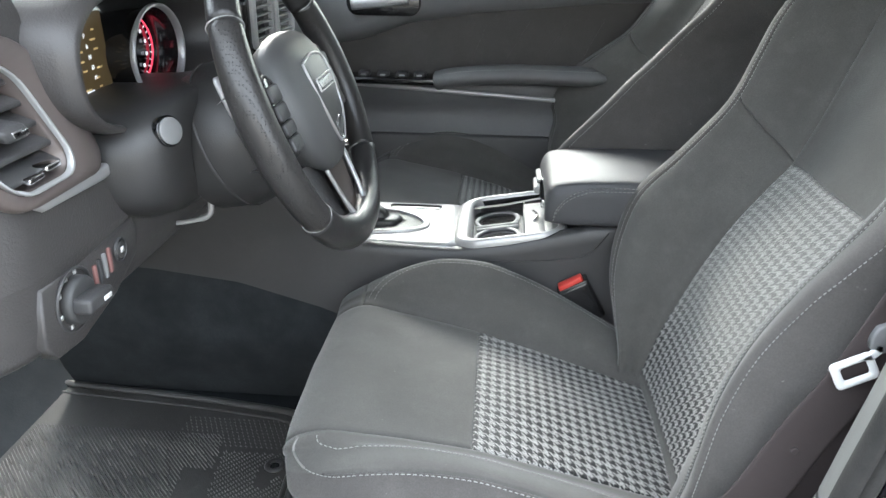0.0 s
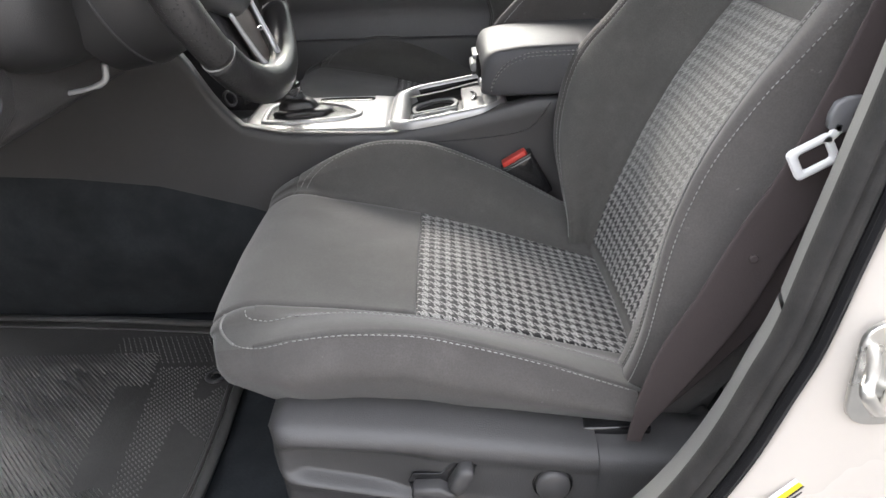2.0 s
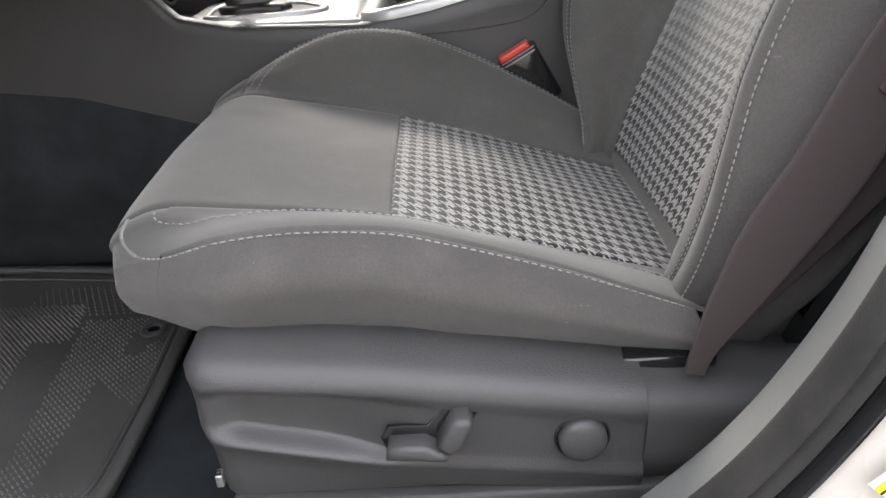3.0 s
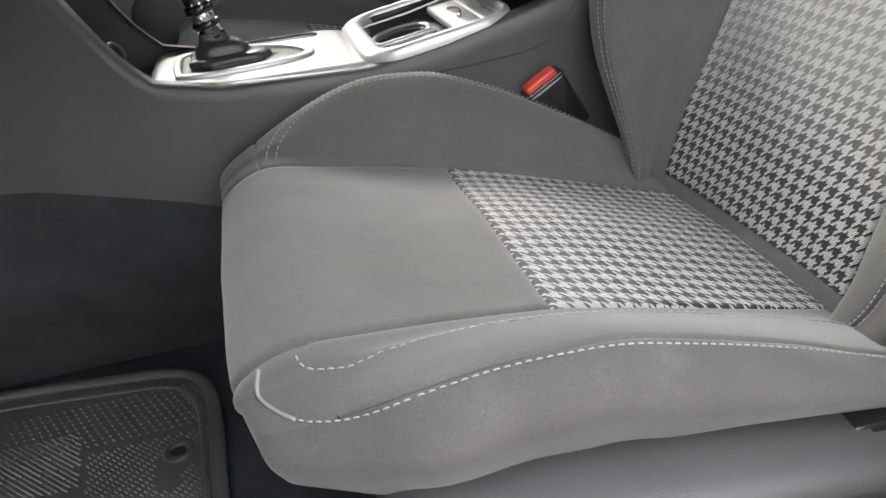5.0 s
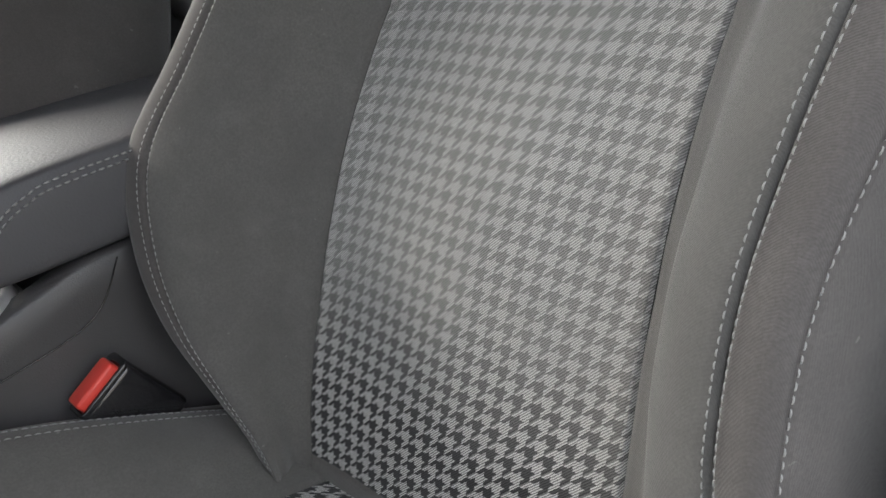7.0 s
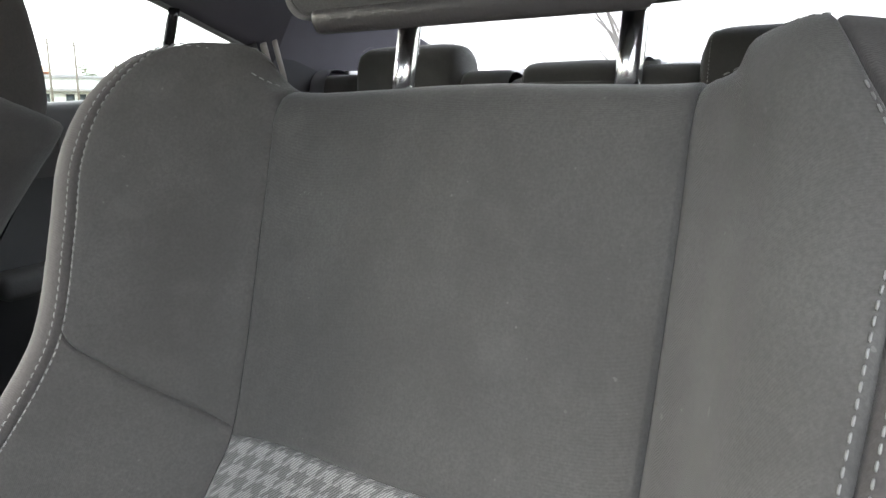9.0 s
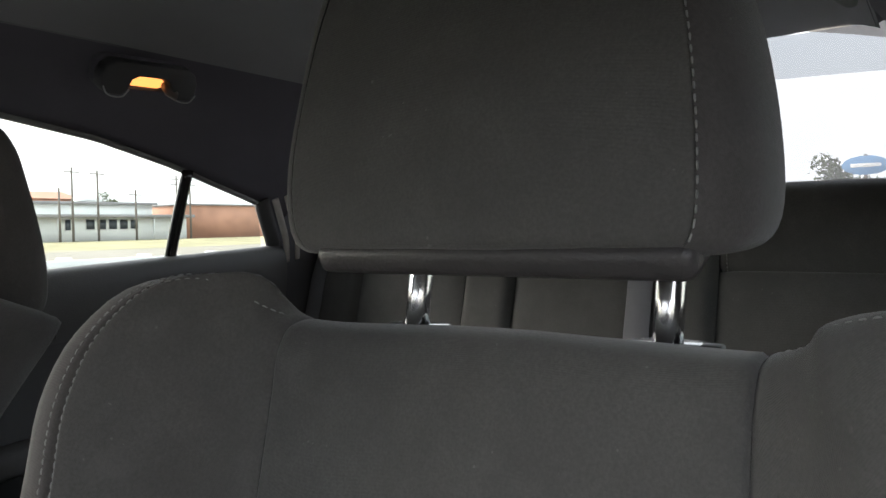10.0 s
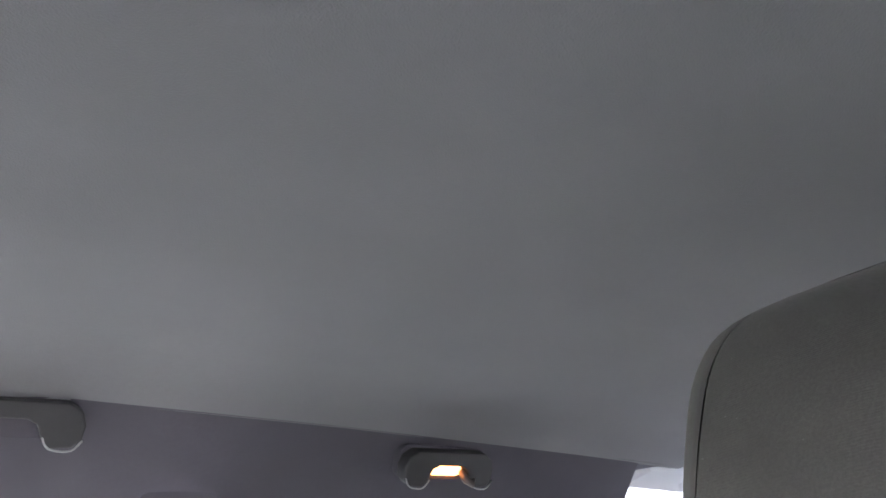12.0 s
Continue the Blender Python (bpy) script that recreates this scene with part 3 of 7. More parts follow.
def front_seat(name, label, twin=False):
    seat = thing(name, (0.30, 0.0, 0.27), label, "car seat", "front seats")
    cn, bn, hn = cushion_net(), backrest_net(twin), headrest_net()
    top = len(cn) - 1
    # cushion
    part("cushion_front", cushion_patch(cn, 0, 6, 4, 6, 40, 26, "btr", puff=0.002, wrinkle=0.0012), CLOTH, seat, "plain charcoal brushed cloth")
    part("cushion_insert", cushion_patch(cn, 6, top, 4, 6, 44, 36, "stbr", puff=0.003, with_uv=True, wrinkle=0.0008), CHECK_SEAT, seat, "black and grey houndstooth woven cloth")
    part("inner_bolster", cushion_patch(cn, 2.95, top, 2, 4, 60, 20, "str", wrinkle=0.0008), CLOTH, seat)
    part("inner_cushion_side", cushion_patch(cn, 0, top, 0, 2, 60, 10, "r"), CLOTH_SIDE, seat)
    part("inner_corner", cushion_patch(cn, 0, 2.95, 2, 4, 22, 12, "br"), CLOTH, seat)
    part("outer_bolster", cushion_patch(cn, 3.2, top - 0.6, 6, 8, 56, 18, "tr", groove=0.0025, wrinkle=0.0012), CLOTH, seat)
    part("outer_cushion_side", cushion_patch(cn, 3.2, top - 0.8, 8, 10, 56, 16, "t", groove=0.0025, wrinkle=0.003), CLOTH_SIDE, seat)
    part("outer_nose", cushion_patch(cn, 0, 3.2, 6, 8, 36, 26, "t", wrinkle=0.0012), CLOTH, seat)
    part("outer_nose_side", cushion_patch(cn, 0, 3.2, 8, 10, 36, 20, "", wrinkle=0.0012), CLOTH_SIDE, seat)
    for a, b, t in ((3.9, top - 0.8, 6.97), (4.0, top - 0.9, 8.12)):
        part("cushion_stitching", seam_stitch(cn, a, b, t, flip=True, lift=0.0006), THREAD, seat, "pale grey sewing thread")
    for places in (((top - 0.3, 2.18), (7, 2.18), (5, 2.2), (4, 2.26), (3.5, 2.5), (3.22, 3.1), (3.1, 3.85)), ((top - 0.3, 2.34), (7, 2.34), (5, 2.36), (4.1, 2.44), (3.64, 2.7), (3.38, 3.2), (3.26, 3.85))):
        run, up = seam_curve(cn, places, 120)
        part("cushion_stitching", stitch_run(run + up * 0.0006, up, r=0.0007), THREAD, seat, "pale grey sewing thread")
    curl = seam_curve(cn, ((3.9, 6.97), (3.6, 7.06), (3.42, 7.05), (3.16, 6.82), (3.05, 6.48), (3.04, 6.12)))
    part("cushion_stitching", stitch_run(*curl), THREAD, seat, "pale grey sewing thread")
    hook = seam_curve(cn, ((4.0, 8.12), (3.5, 8.14), (3.1, 8.04), (2.75, 7.82), (2.52, 7.42), (2.40, 6.95), (2.46, 6.5), (2.58, 6.12)))
    part("cushion_stitching", stitch_run(hook[0][:34] - hook[1][:34] * 0.0006, hook[1][:34]), THREAD, seat, "pale grey sewing thread")
    part("nose_piping", tube(hook[0][26:] + hook[1][26:] * 0.0002, 0.0016, 8), PIPING, seat, "pale rolled piping round the cushion corner")
    # backrest
    seam = 8.0
    last = len(bn) - 1
    part("backrest_insert", cushion_patch(bn, 1.7, seam, 5, 7, 60, 36, "stbr", with_uv=True, flip=False, puff=0.001, wrinkle=0.0006), CHECK_BACK, seat, "houndstooth woven cloth fading paler upwards")
    part("backrest_lower_edge", cushion_patch(bn, 0, 1.7, 5, 7, 6, 26, "b"), CLOTH, seat)
    part("backrest_upper", cushion_patch(bn, seam, last, 5, 7, 44, 26, "str", puff=0.003, wrinkle=0.001), CLOTH, seat, "plain charcoal brushed cloth")
    for side, (a, b, c, d) in (("inner", (5, 3, 2, 0)), ("outer", (7, 9, 10, 12))):
        t0, t1 = min(a, b), max(a, b)
        part(side + "_back_bolster_lower", cushion_patch(bn, 0, seam + (1.9 if side == "inner" else 0.1), t0, t1, 44, 18, "tbr", puff=0.005, wrinkle=0.0015, skew1=-1.8 if side == "inner" else 1.8), CLOTH, seat)
        part(side + "_back_bolster_upper", cushion_patch(bn, seam + (1.9 if side == "inner" else 0.1), last, t0, t1, 36, 18, "str", puff=0.003, wrinkle=0.001, skew0=-1.8 if side == "inner" else 1.8), CLOTH, seat)
        e0, e1 = min(b, c), max(b, c)
        part(side + "_back_edge_band", cushion_patch(bn, 0, last, e0, e1, 60, 8, "tr" if side == "inner" else "t"), CLOTH_SIDE, seat)
        f0, f1 = min(c, d), max(c, d)
        part(side + "_back_side", cushion_patch(bn, 0, last, f0, f1, 60, 10, "" if side == "outer" else "r", puff=0.004, wrinkle=0.0 if side == "outer" else 0.002), CLOTH_SIDE, seat)
        sgn = 1 if b > a else -1
        for off in (-0.10, 0.14) if side == "inner" else (-0.08, 0.12, 0.9):
            part(side + "_back_stitching", seam_stitch(bn, 1.8, last - (1.6 if side == "inner" else 3.2), b + sgn * off, flip=True, lift=0.0012, length=0.0042, gap=0.0016, r=0.0006), THREAD, seat, "pale grey sewing thread")
        run = [net(bn, [13.75 + 0.5 * g], [b + (a - b) * g])[0, 0] for g in np.linspace(0.02, 0.96, 30)]
        part(side + "_crest_stitching", stitch_run(np.array(run) + np.array([-0.0018, 0, 0.0018]), np.tile([-0.7, 0, 0.7], (30, 1)), r=0.0006, length=0.0042, gap=0.0020), THREAD, seat, "pale grey sewing thread")
    shell = np.array([[(recline(z, -0.105 - 0.02 * math.sin(math.pi * k / 8)), 0.175 - 0.35 * k / 8, z) for k in range(9)] for z in np.linspace(0.45, 1.045, 12)])
    part("back_panel", sheet(shell, flip=True), PLASTIC, seat, "black moulded plastic back panel")
    # headrest
    head = part("headrest", cushion_patch(hn, 0, 8, 2.5, 7.5, 40, 26, "tr", groove=0.0012, lip=0.004, wrinkle=0.0008), CLOTH, seat, "padded charcoal cloth headrest facing")
    ring_rows = net(np.concatenate([hn, hn[:, :1]], 1), np.linspace(0, 8, 40), np.r_[np.linspace(0, 2.5, 10)])
    part("headrest_inner_side", sheet(ring_rows), CLOTH_SIDE, head)
    part("headrest_outer_side", sheet(net(hn, np.linspace(0, 8, 40), np.linspace(7.5, 10, 10))), CLOTH_SIDE, head)
    part("headrest_back", sheet(net(np.concatenate([hn, hn[:, :1]], 1), np.linspace(0, 8, 40), np.linspace(10, 15, 18))), CLOTH_SIDE, head)
    crown = net(np.concatenate([hn, hn[:, :1]], 1), [8, 8], np.linspace(0, 15, 46))
    crown[1] = crown[0].mean(0) + np.array([0, 0, 0.003])
    part("headrest_crown", sheet(crown), CLOTH, head)
    under = net(np.concatenate([hn, hn[:, :1]], 1), [0, 0], np.linspace(0, 15, 46))
    under[1] = under[0].mean(0) + np.array([0, 0, 0.012])
    part("headrest_underside", sheet(under, flip=True), PLASTIC, head, "dark plastic closing strip")
    part("headrest_lip", rbox(-0.024, 0.012, -0.122, 0.104, -0.008, 0.010, 0.007, m=pose(recline(1.14, 0.012), 0, 1.1420, 0, -20, 0)), DASH_BLACK, head)
    for t in (7.57,):
        part("headrest_stitching", seam_stitch(hn, 1.6, 7.4, t, length=0.0046, gap=0.0018, r=0.0006, flip=True, lift=0.0006), THREAD, head)
    for y in (0.080, -0.087):
        z0, z1 = 1.07, 1.19
        part("headrest_post", tube([(recline(1.098, -0.052) + 0.25 * (z - 1.098), y, z) for z in (z0, 1.11, 1.15, z1)], 0.0082, 20), CHROME, seat, "polished chrome headrest post")
        col = slab(rounded(-0.024, 0.024, -0.014, 0.014, 0.0135), "z", 0, 0.006, 0.002)
        col.transform(Matrix.Translation((recline(1.098, -0.050), y, 1.081)) @ pose(0, 0, 0, 0, 0, 90))
        part("post_guide", col, GLOSS_BLACK, seat, "glossy black post guide")
    part("release_button", rbox(-0.005, 0.005, -0.006, 0.006, 0, 0.006, 0.002, m=pose(recline(1.098, -0.05), -0.110, 1.082, 0, 0, 0)), PLASTIC_GREY, seat)
    # base panel with its controls
    def smooth_step(v, a, b):
        f = max(0.0, min(1.0, (v - a) / (b - a)))
        return f * f * (3 - 2 * f)

    rows = []
    for x in np.r_[0.088, 0.089, 0.092, 0.097, 0.104, 0.112, np.linspace(0.122, 0.30, 24), np.linspace(0.312, 0.442, 11)]:
        turn = 0.060 * (1 - smooth_step(x, 0.076, 0.122)) ** 2
        zr = float(np.interp(x, [0.088, 0.104, 0.125, 0.246, 0.44], [0.512, 0.512, 0.511, 0.499, 0.470]))
        zl = float(np.interp(x, [0.088, 0.12, 0.24, 0.44], [0.458, 0.451, 0.423, 0.398]))
        d = 0.015 * smooth_step(x, 0.104, 0.130) * (1 - smooth_step(x, 0.19, 0.29))
        prof = [(-0.222, zr + 0.002), (-0.240, zr + 0.013), (-0.268, zr + 0.0135), (-0.290, zr + 0.0085), (-0.301, zr + 0.001), (-0.3055, zr - 0.009), (-0.3045 + 0.3 * d, zr - 0.017), (-0.3025 + d, zr - 0.024), (-0.3015 + d, zr - 0.036), (-0.3010 + d, zl + 0.012), (-0.3020 + 0.9 * d, zl + 0.005), (-0.3035, zl - 0.003), (-0.300, zl - 0.012), (-0.293, zl - 0.030), (-0.288, 0.380)]
        arc = 0.040
        crown = 0.527 - arc + math.sqrt(max(0.0, arc**2 - max(0.0, arc - (x - 0.087)) ** 2))
        rows.append([(x + 0.03 * max(0.0, 0.50 - z), y + turn, min(z, crown - 0.0004 * q)) for q, (y, z) in enumerate(prof)])
    rows = np.array(rows)
    valance = part("base_panel", sheet(net(rows, np.arange(len(rows)), np.linspace(0, 14, 71)), flip=True), PLASTIC_GREY, seat, "grey moulded plastic seat base panel")
    end_rows = []
    for x in np.linspace(0.444, 0.60, 14):
        zr = float(np.interp(x, [0.44, 0.60], [0.470, 0.452]))
        end_rows.append([(x, y, z) for y, z in ((-0.222, zr + 0.004), (-0.245, zr + 0.010), (-0.275, zr + 0.008), (-0.296, zr + 0.001), (-0.304, zr - 0.012), (-0.3035, zr - 0.034), (-0.302, zr - 0.06), (-0.290, 0.38))])
    part("panel_end", sheet(net(np.array(end_rows), np.arange(14), np.linspace(0, 7, 36)), flip=True), PLASTIC_GREY, valance)
    part("belt_slot", rbox(0.430, 0.505, -0.272, -0.232, 0.474, 0.4855, 0.003), GLOSS_BLACK, valance)
    # flush black plate that stands for the shaded recess round the switches
    recess = slab([(0.240, 0.446), (0.246, 0.457), (0.276, 0.456), (0.292, 0.477), (0.312, 0.479), (0.316, 0.470), (0.304, 0.444), (0.296, 0.428), (0.245, 0.430)], "y", -0.3030, -0.2990, 0.001)
    part("switch_recess", recess, GLOSS_BLACK, valance, "flat black plate for the shade round the switches")
    switch = slab([(0.244, 0.437), (0.247, 0.449), (0.274, 0.449), (0.284, 0.443), (0.292, 0.441), (0.290, 0.432), (0.268, 0.435)], "y", -0.320, -0.298, 0.004)
    part("slide_switch", switch, PLASTIC_GREY, valance, "grey seat slide switch")
    lever = slab([(0.283, 0.449), (0.296, 0.473), (0.308, 0.474), (0.311, 0.467), (0.302, 0.446), (0.292, 0.440)], "y", -0.322, -0.298, 0.0045)
    part("recline_switch", lever, PLASTIC_GREY, valance, "grey seat recline switch")
    part("knob_ring", ring((0.395, -0.3005, 0.437), (0, -1, 0.05), 0.0205, 0.0016, 0.003, 36), GLOSS_BLACK, valance)
    part("lumbar_knob", disc((0.395, -0.299, 0.437), (0, -1, 0.05), 0.0188, 0.012, 36, 0.004, 0.002), PLASTIC_GREY, valance, "round grey lumbar control")
    part("rail_cover", rbox(0.112, 0.56, -0.300, -0.270, 0.352, 0.379, 0.004), PLASTIC, seat, "black seat rail cover")
    part("rail_clip", rbox(0.099, 0.105, -0.285, -0.275, 0.386, 0.398, 0.001), STEEL, seat, "small bright rail clip")
    part("seat_frame", rbox(0.11, 0.60, -0.235, 0.235, 0.33, 0.45, 0.02), PLASTIC, seat)
    for y in (-0.215, 0.215):
        part("seat_rail", rbox(0.11, 0.66, y - 0.022, y + 0.022, 0.27, 0.335, 0.005), PLASTIC, seat, "black seat slide rail")
    return seat


driver_seat = front_seat("driver_seat", "charcoal cloth sports seat with houndstooth centre panels")
passenger_seat = front_seat("passenger_seat", "charcoal cloth passenger seat beside the centre console", True)
passenger_seat.location = (0.230, 0.785, 0.292)


def recline_further(ob):
    """The passenger's backrest leans further back, with its headrest pushed down."""
    head = "headrest" in ob.name and "post" not in ob.name
    for v in ob.data.vertices:
        if head:
            v.co.y = -v.co.y
        h = v.co.z + 0.27 - 0.51
        if h > 0:
            v.co.x += 0.057 * h + (-0.46 * (h - 0.73) if head else 0.2 * min(0.2, max(0.0, h - 0.40)))
            v.co.z -= 0.06 * h + (0.066 if head else 0.0)
    if head:
        ob.data.flip_normals()
    for c in ob.children:
        recline_further(c)


for ob in passenger_seat.children:
    if "back" in ob.name or "headrest" in ob.name or "post" in ob.name or "crest" in ob.name:
        recline_further(ob)

# ---------------------------------------------------------------- belts and buckle
def ribbon(path, across, width, thick=0.0014, n=40, ribs=0):
    """A flat strap along points; across: the direction of its width, one number or one for each point; ribs: fine ridges along it."""
    p = curve_through(path, n)
    wide = np.full(n, width) if np.isscalar(width) else np.asarray(curve_through(np.array(width, float)[:, None], n))[:, 0]
    t = np.gradient(p, axis=0)
    t /= np.linalg.norm(t, axis=1, keepdims=True)
    w = np.asarray(across, float) - (t @ np.asarray(across, float))[:, None] * t
    w /= np.linalg.norm(w, axis=1, keepdims=True)
    nn = np.cross(t, w)
    if ribs:
        face = [(-0.48 + 0.96 * k / (2 * ribs), 0.5 + (0.35 if k % 2 else 0.0)) for k in range(2 * ribs + 1)]
        prof = [(-0.5, 0)] + face + [(0.5, 0)] + [(a, -b) for a, b in face[::-1]]
    else:
        prof = [(-0.5, 0), (-0.47, 0.5), (0.47, 0.5), (0.5, 0), (0.47, -0.5), (-0.47, -0.5)]
    rows = np.stack([p + w * wide[:, None] * a + nn * thick * b for a, b in prof], 1)
    bm = sheet(rows, close_v=True)
    bmesh.ops.recalc_face_normals(bm, faces=bm.faces)
    return bm


belt = thing("seat_belt", (0.48, -0.285, 0.49), "dark woven seat belt hanging beside the driver seat", "seat belt")
STRAP = [(0.482, -0.287, 0.480), (0.486, -0.290, 0.505), (0.500, -0.293, 0.545), (0.524, -0.295, 0.600), (0.550, -0.296, 0.650), (0.578, -0.297, 0.720), (0.611, -0.302, 0.800), (0.650, -0.316, 0.95), (0.692, -0.331, 1.15), (0.71, -0.335, 1.26)]
WIDE = (0.016, 0.020, 0.038, 0.054, 0.056, 0.054, 0.050, 0.047, 0.047, 0.047)
part("shoulder_webbing", ribbon(STRAP, (1, 0, -0.45), WIDE, 0.0014, 60, 8), WEB, belt, "dark ribbed belt webbing")
part("lap_webbing", ribbon([(x + 0.003 + 0.040 * min(1.0, max(0.0, (z - 0.50) / 0.22)), y + 0.008, z) for x, y, z in STRAP[:-1]], (1, 0, -0.45), WIDE[:-1], 0.0014, 50), WEB, belt)
part("stop_button", disc((0.571, -0.2975, 0.701), (0, -1, 0), 0.0042, 0.003, 14, 0.001), WEB, belt, "small webbing stop button")
TILT = pose(0.600, -0.309, 0.803, 0, 0, 0) @ pose(0, 0, 0, 0, -29, 0)
tongue = frame_ring(rounded(-0.0195, 0.0195, -0.0145, 0.0145, 0.005), rounded(-0.0115, 0.0125, -0.0080, 0.0080, 0.003), "y", 0.0, -0.004)
tongue.transform(TILT)
part("tongue", tongue, WHITE_METAL, belt, "bright white belt tongue")
HANG = Matrix.Translation((0.600, -0.306, 0.803))
neck = slab([(0.001, 0.013), (0.012, 0.012), (0.020, 0.022), (0.019, 0.029), (0.013, 0.030), (0.009, 0.021)], "y", -0.007, -0.003, 0.0012)
neck.transform(HANG)
part("tongue_neck", neck, WHITE_METAL, belt)
GRIP = surface("grey_plastic_grip", (0.15, 0.15, 0.155), 0.45, vary=0.08)
guide = slab([(0.0075, 0.025), (0.007, 0.036), (0.010, 0.046), (0.019, 0.051), (0.030, 0.052), (0.034, 0.042), (0.026, 0.036), (0.026, 0.022), (0.016, 0.019)], "y", -0.007, 0.003, 0.0025)
guide.transform(HANG)
part("tongue_grip", guide, GRIP, belt, "grey plastic tongue grip")

buckle = thing("belt_buckle", (0.44, 0.262, 0.54), "black belt buckle with a red release button", "belt buckle")
BUCK = pose(0.407, 0.262, 0.600, 0, -30, 0)
part("release_button", rbox(-0.0225, 0.0215, -0.0100, 0.0100, -0.004, 0.012, 0.003, m=BUCK), RED, buckle, "red plastic press button")
part("housing", rbox(-0.027, 0.029, -0.014, 0.014, -0.075, 0.002, 0.006, m=BUCK), GLOSS_BLACK, buckle, "black plastic buckle housing")
collar = frame_ring(rounded(-0.0275, 0.0295, -0.0142, 0.0142, 0.005), rounded(-0.0228, 0.0218, -0.0103, 0.0103, 0.003), "z", 0.000, 0.0045)
collar.transform(BUCK)
part("button_collar", collar, GLOSS_BLACK, buckle, "glossy black rim round the button")

# ---------------------------------------------------------------- centre console
TRAY_GREY = surface("satin_grey_tray", (0.26, 0.26, 0.26), 0.4, metal=0.2, vary=0.06)
console = thing("centre_console", (0.1, 0.40, 0.27), "dark grey console with silver trim between the seats", "console")
TOP = [(-0.62, 0.90), (-0.30, 0.86), (-0.17, 0.82), (-0.125, 0.775), (-0.103, 0.734), (-0.083, 0.698), (-0.050, 0.660), (0.02, 0.645), (0.20, 0.640), (0.29, 0.655), (0.385, 0.678), (0.44, 0.692), (0.68, 0.692)]
LOW = [(-0.62, 0.60), (-0.36, 0.585), (-0.20, 0.566), (-0.05, 0.524), (0.10, 0.47), (0.68, 0.40)]
xs = np.array([a for a, _ in TOP])
zs = np.array([b for _, b in TOP])


def console_side(y_of, high, flip):
    x = np.linspace(-0.60, 0.66, 90)
    zt, zl = np.interp(x, xs, zs), np.interp(x, [a for a, _ in LOW], [b for _, b in LOW])
    rows = []
    for f in np.linspace(0, 1, 12):
        z = zl + (zt - zl) * f if high else 0.275 + (zl - 0.275) * f
        rows.append(np.stack([x, y_of(z), z], 1))
    if high:
        sgn = 1 if flip else -1
        for dz, dy in ((0.004, 0.004), (0.006, 0.010), (0.006, 0.022)):
            rows.append(np.stack([x, y_of(zt) - sgn * dy, zt + dz], 1))
    return sheet(np.array(rows), flip=flip)


near = lambda z: np.interp(z, [0.27, 0.34, 0.45, 0.65], [0.350, 0.315, 0.276, 0.290])
far = lambda z: 0.534 - 0.022 * np.clip((z - 0.4) / 0.25, 0, 1)
part("driver_side_panel", console_side(near, True, False), PLASTIC_GREY, console, "dark grey grained side panel")
part("driver_side_carpet", console_side(near, False, False), CARPET, console, "black carpeted lower side")
part("passenger_side_panel", console_side(far, True, True), PLASTIC_GREY, console)
part("passenger_side_carpet", console_side(far, False, True), CARPET, console)
part("deck", rbox(-0.06, 0.40, 0.29, 0.51, 0.600, 0.634, 0.004), PLASTIC, console)
part("storage_bin", rbox(-0.50, -0.055, 0.30, 0.50, 0.56, 0.64, 0.02), PLASTIC, console, "black open storage bin")
sock = ring((-0.10, 0.43, 0.676), (1, -0.5, 0.5), 0.013, 0.003, 0.004)
part("power_socket", sock, PLASTIC_GREY, console, "grey ringed power socket")
seamline = tube(curve_through([(0.19, 0.2862, 0.627), (0.24, 0.2865, 0.628), (0.36, 0.287, 0.634), (0.43, 0.2875, 0.648), (0.465, 0.288, 0.690)], 30), 0.0007, 6)
part("panel_seam", seamline, GLOSS_BLACK, console, "thin dark joint line")
# shifter surround
bez = part("shifter_bezel", frame_ring(rounded(-0.062, 0.200, 0.300, 0.522, 0.018), rounded(-0.006, 0.104, 0.362, 0.448, 0.012), "z", 0.632, 0.652), SILVER, console, "satin silver shifter surround")
# the slot's shaded inside is drawn as a slightly raised black plate
part("bezel_slot", slab(rounded(0.055, 0.160, 0.478, 0.500, 0.010), "z", 0.6505, 0.6535, 0.001), GLOSS_BLACK, bez, "raised black plate for the shade inside a slot")
TEAR = curve_through(np.array([(-0.022, 0.352), (-0.026, 0.40), (-0.022, 0.452), (0.010, 0.466), (0.060, 0.458), (0.108, 0.436), (0.134, 0.400), (0.128, 0.372), (0.095, 0.356), (0.040, 0.346), (0.0, 0.344), (-0.022, 0.352)]), 45)[:-1]
CORE = np.array([0.040, 0.402])
part("boot_ring", frame_ring(CORE + (TEAR - CORE) * 1.10, CORE + (TEAR - CORE) * 0.96, "z", 0.650, 0.6570), SILVER, bez, "raised boot ring")
boot_rows = []
for f in np.linspace(0, 1, 18):
    k = min(1.0, f ** 0.62)
    top = np.array([0.020, 0.402]) + (TEAR - CORE) * np.array([0.20, 0.27])
    q = CORE * (1 - k) + np.array([0.020, 0.402]) * k
    ringed = (TEAR * (1 - k) + top * k)
    fold = 1 + (0.06 * np.sin(np.arange(len(TEAR)) * 0.85 + 2.5 * f) + 0.11 * math.sin(21 * f)) * min(1, 5 * f) * (1.1 - f)
    ringed = q + (ringed - q) * fold[:, None]
    boot_rows.append([(u, v, 0.652 + 0.040 * f ** 1.5 + 0.002 * math.sin(19 * f)) for u, v in ringed])
part("shifter_boot", sheet(np.array(boot_rows), close_v=True, flip=True), LEATHER, console, "black leather shifter boot")
lever = part("shift_lever", tube([(0.024, 0.402, 0.685), (0.016, 0.402, 0.715), (0.008, 0.402, 0.742)], [0.0165, 0.0155, 0.0160], 18), CHROME, console, "chrome and black shift lever")
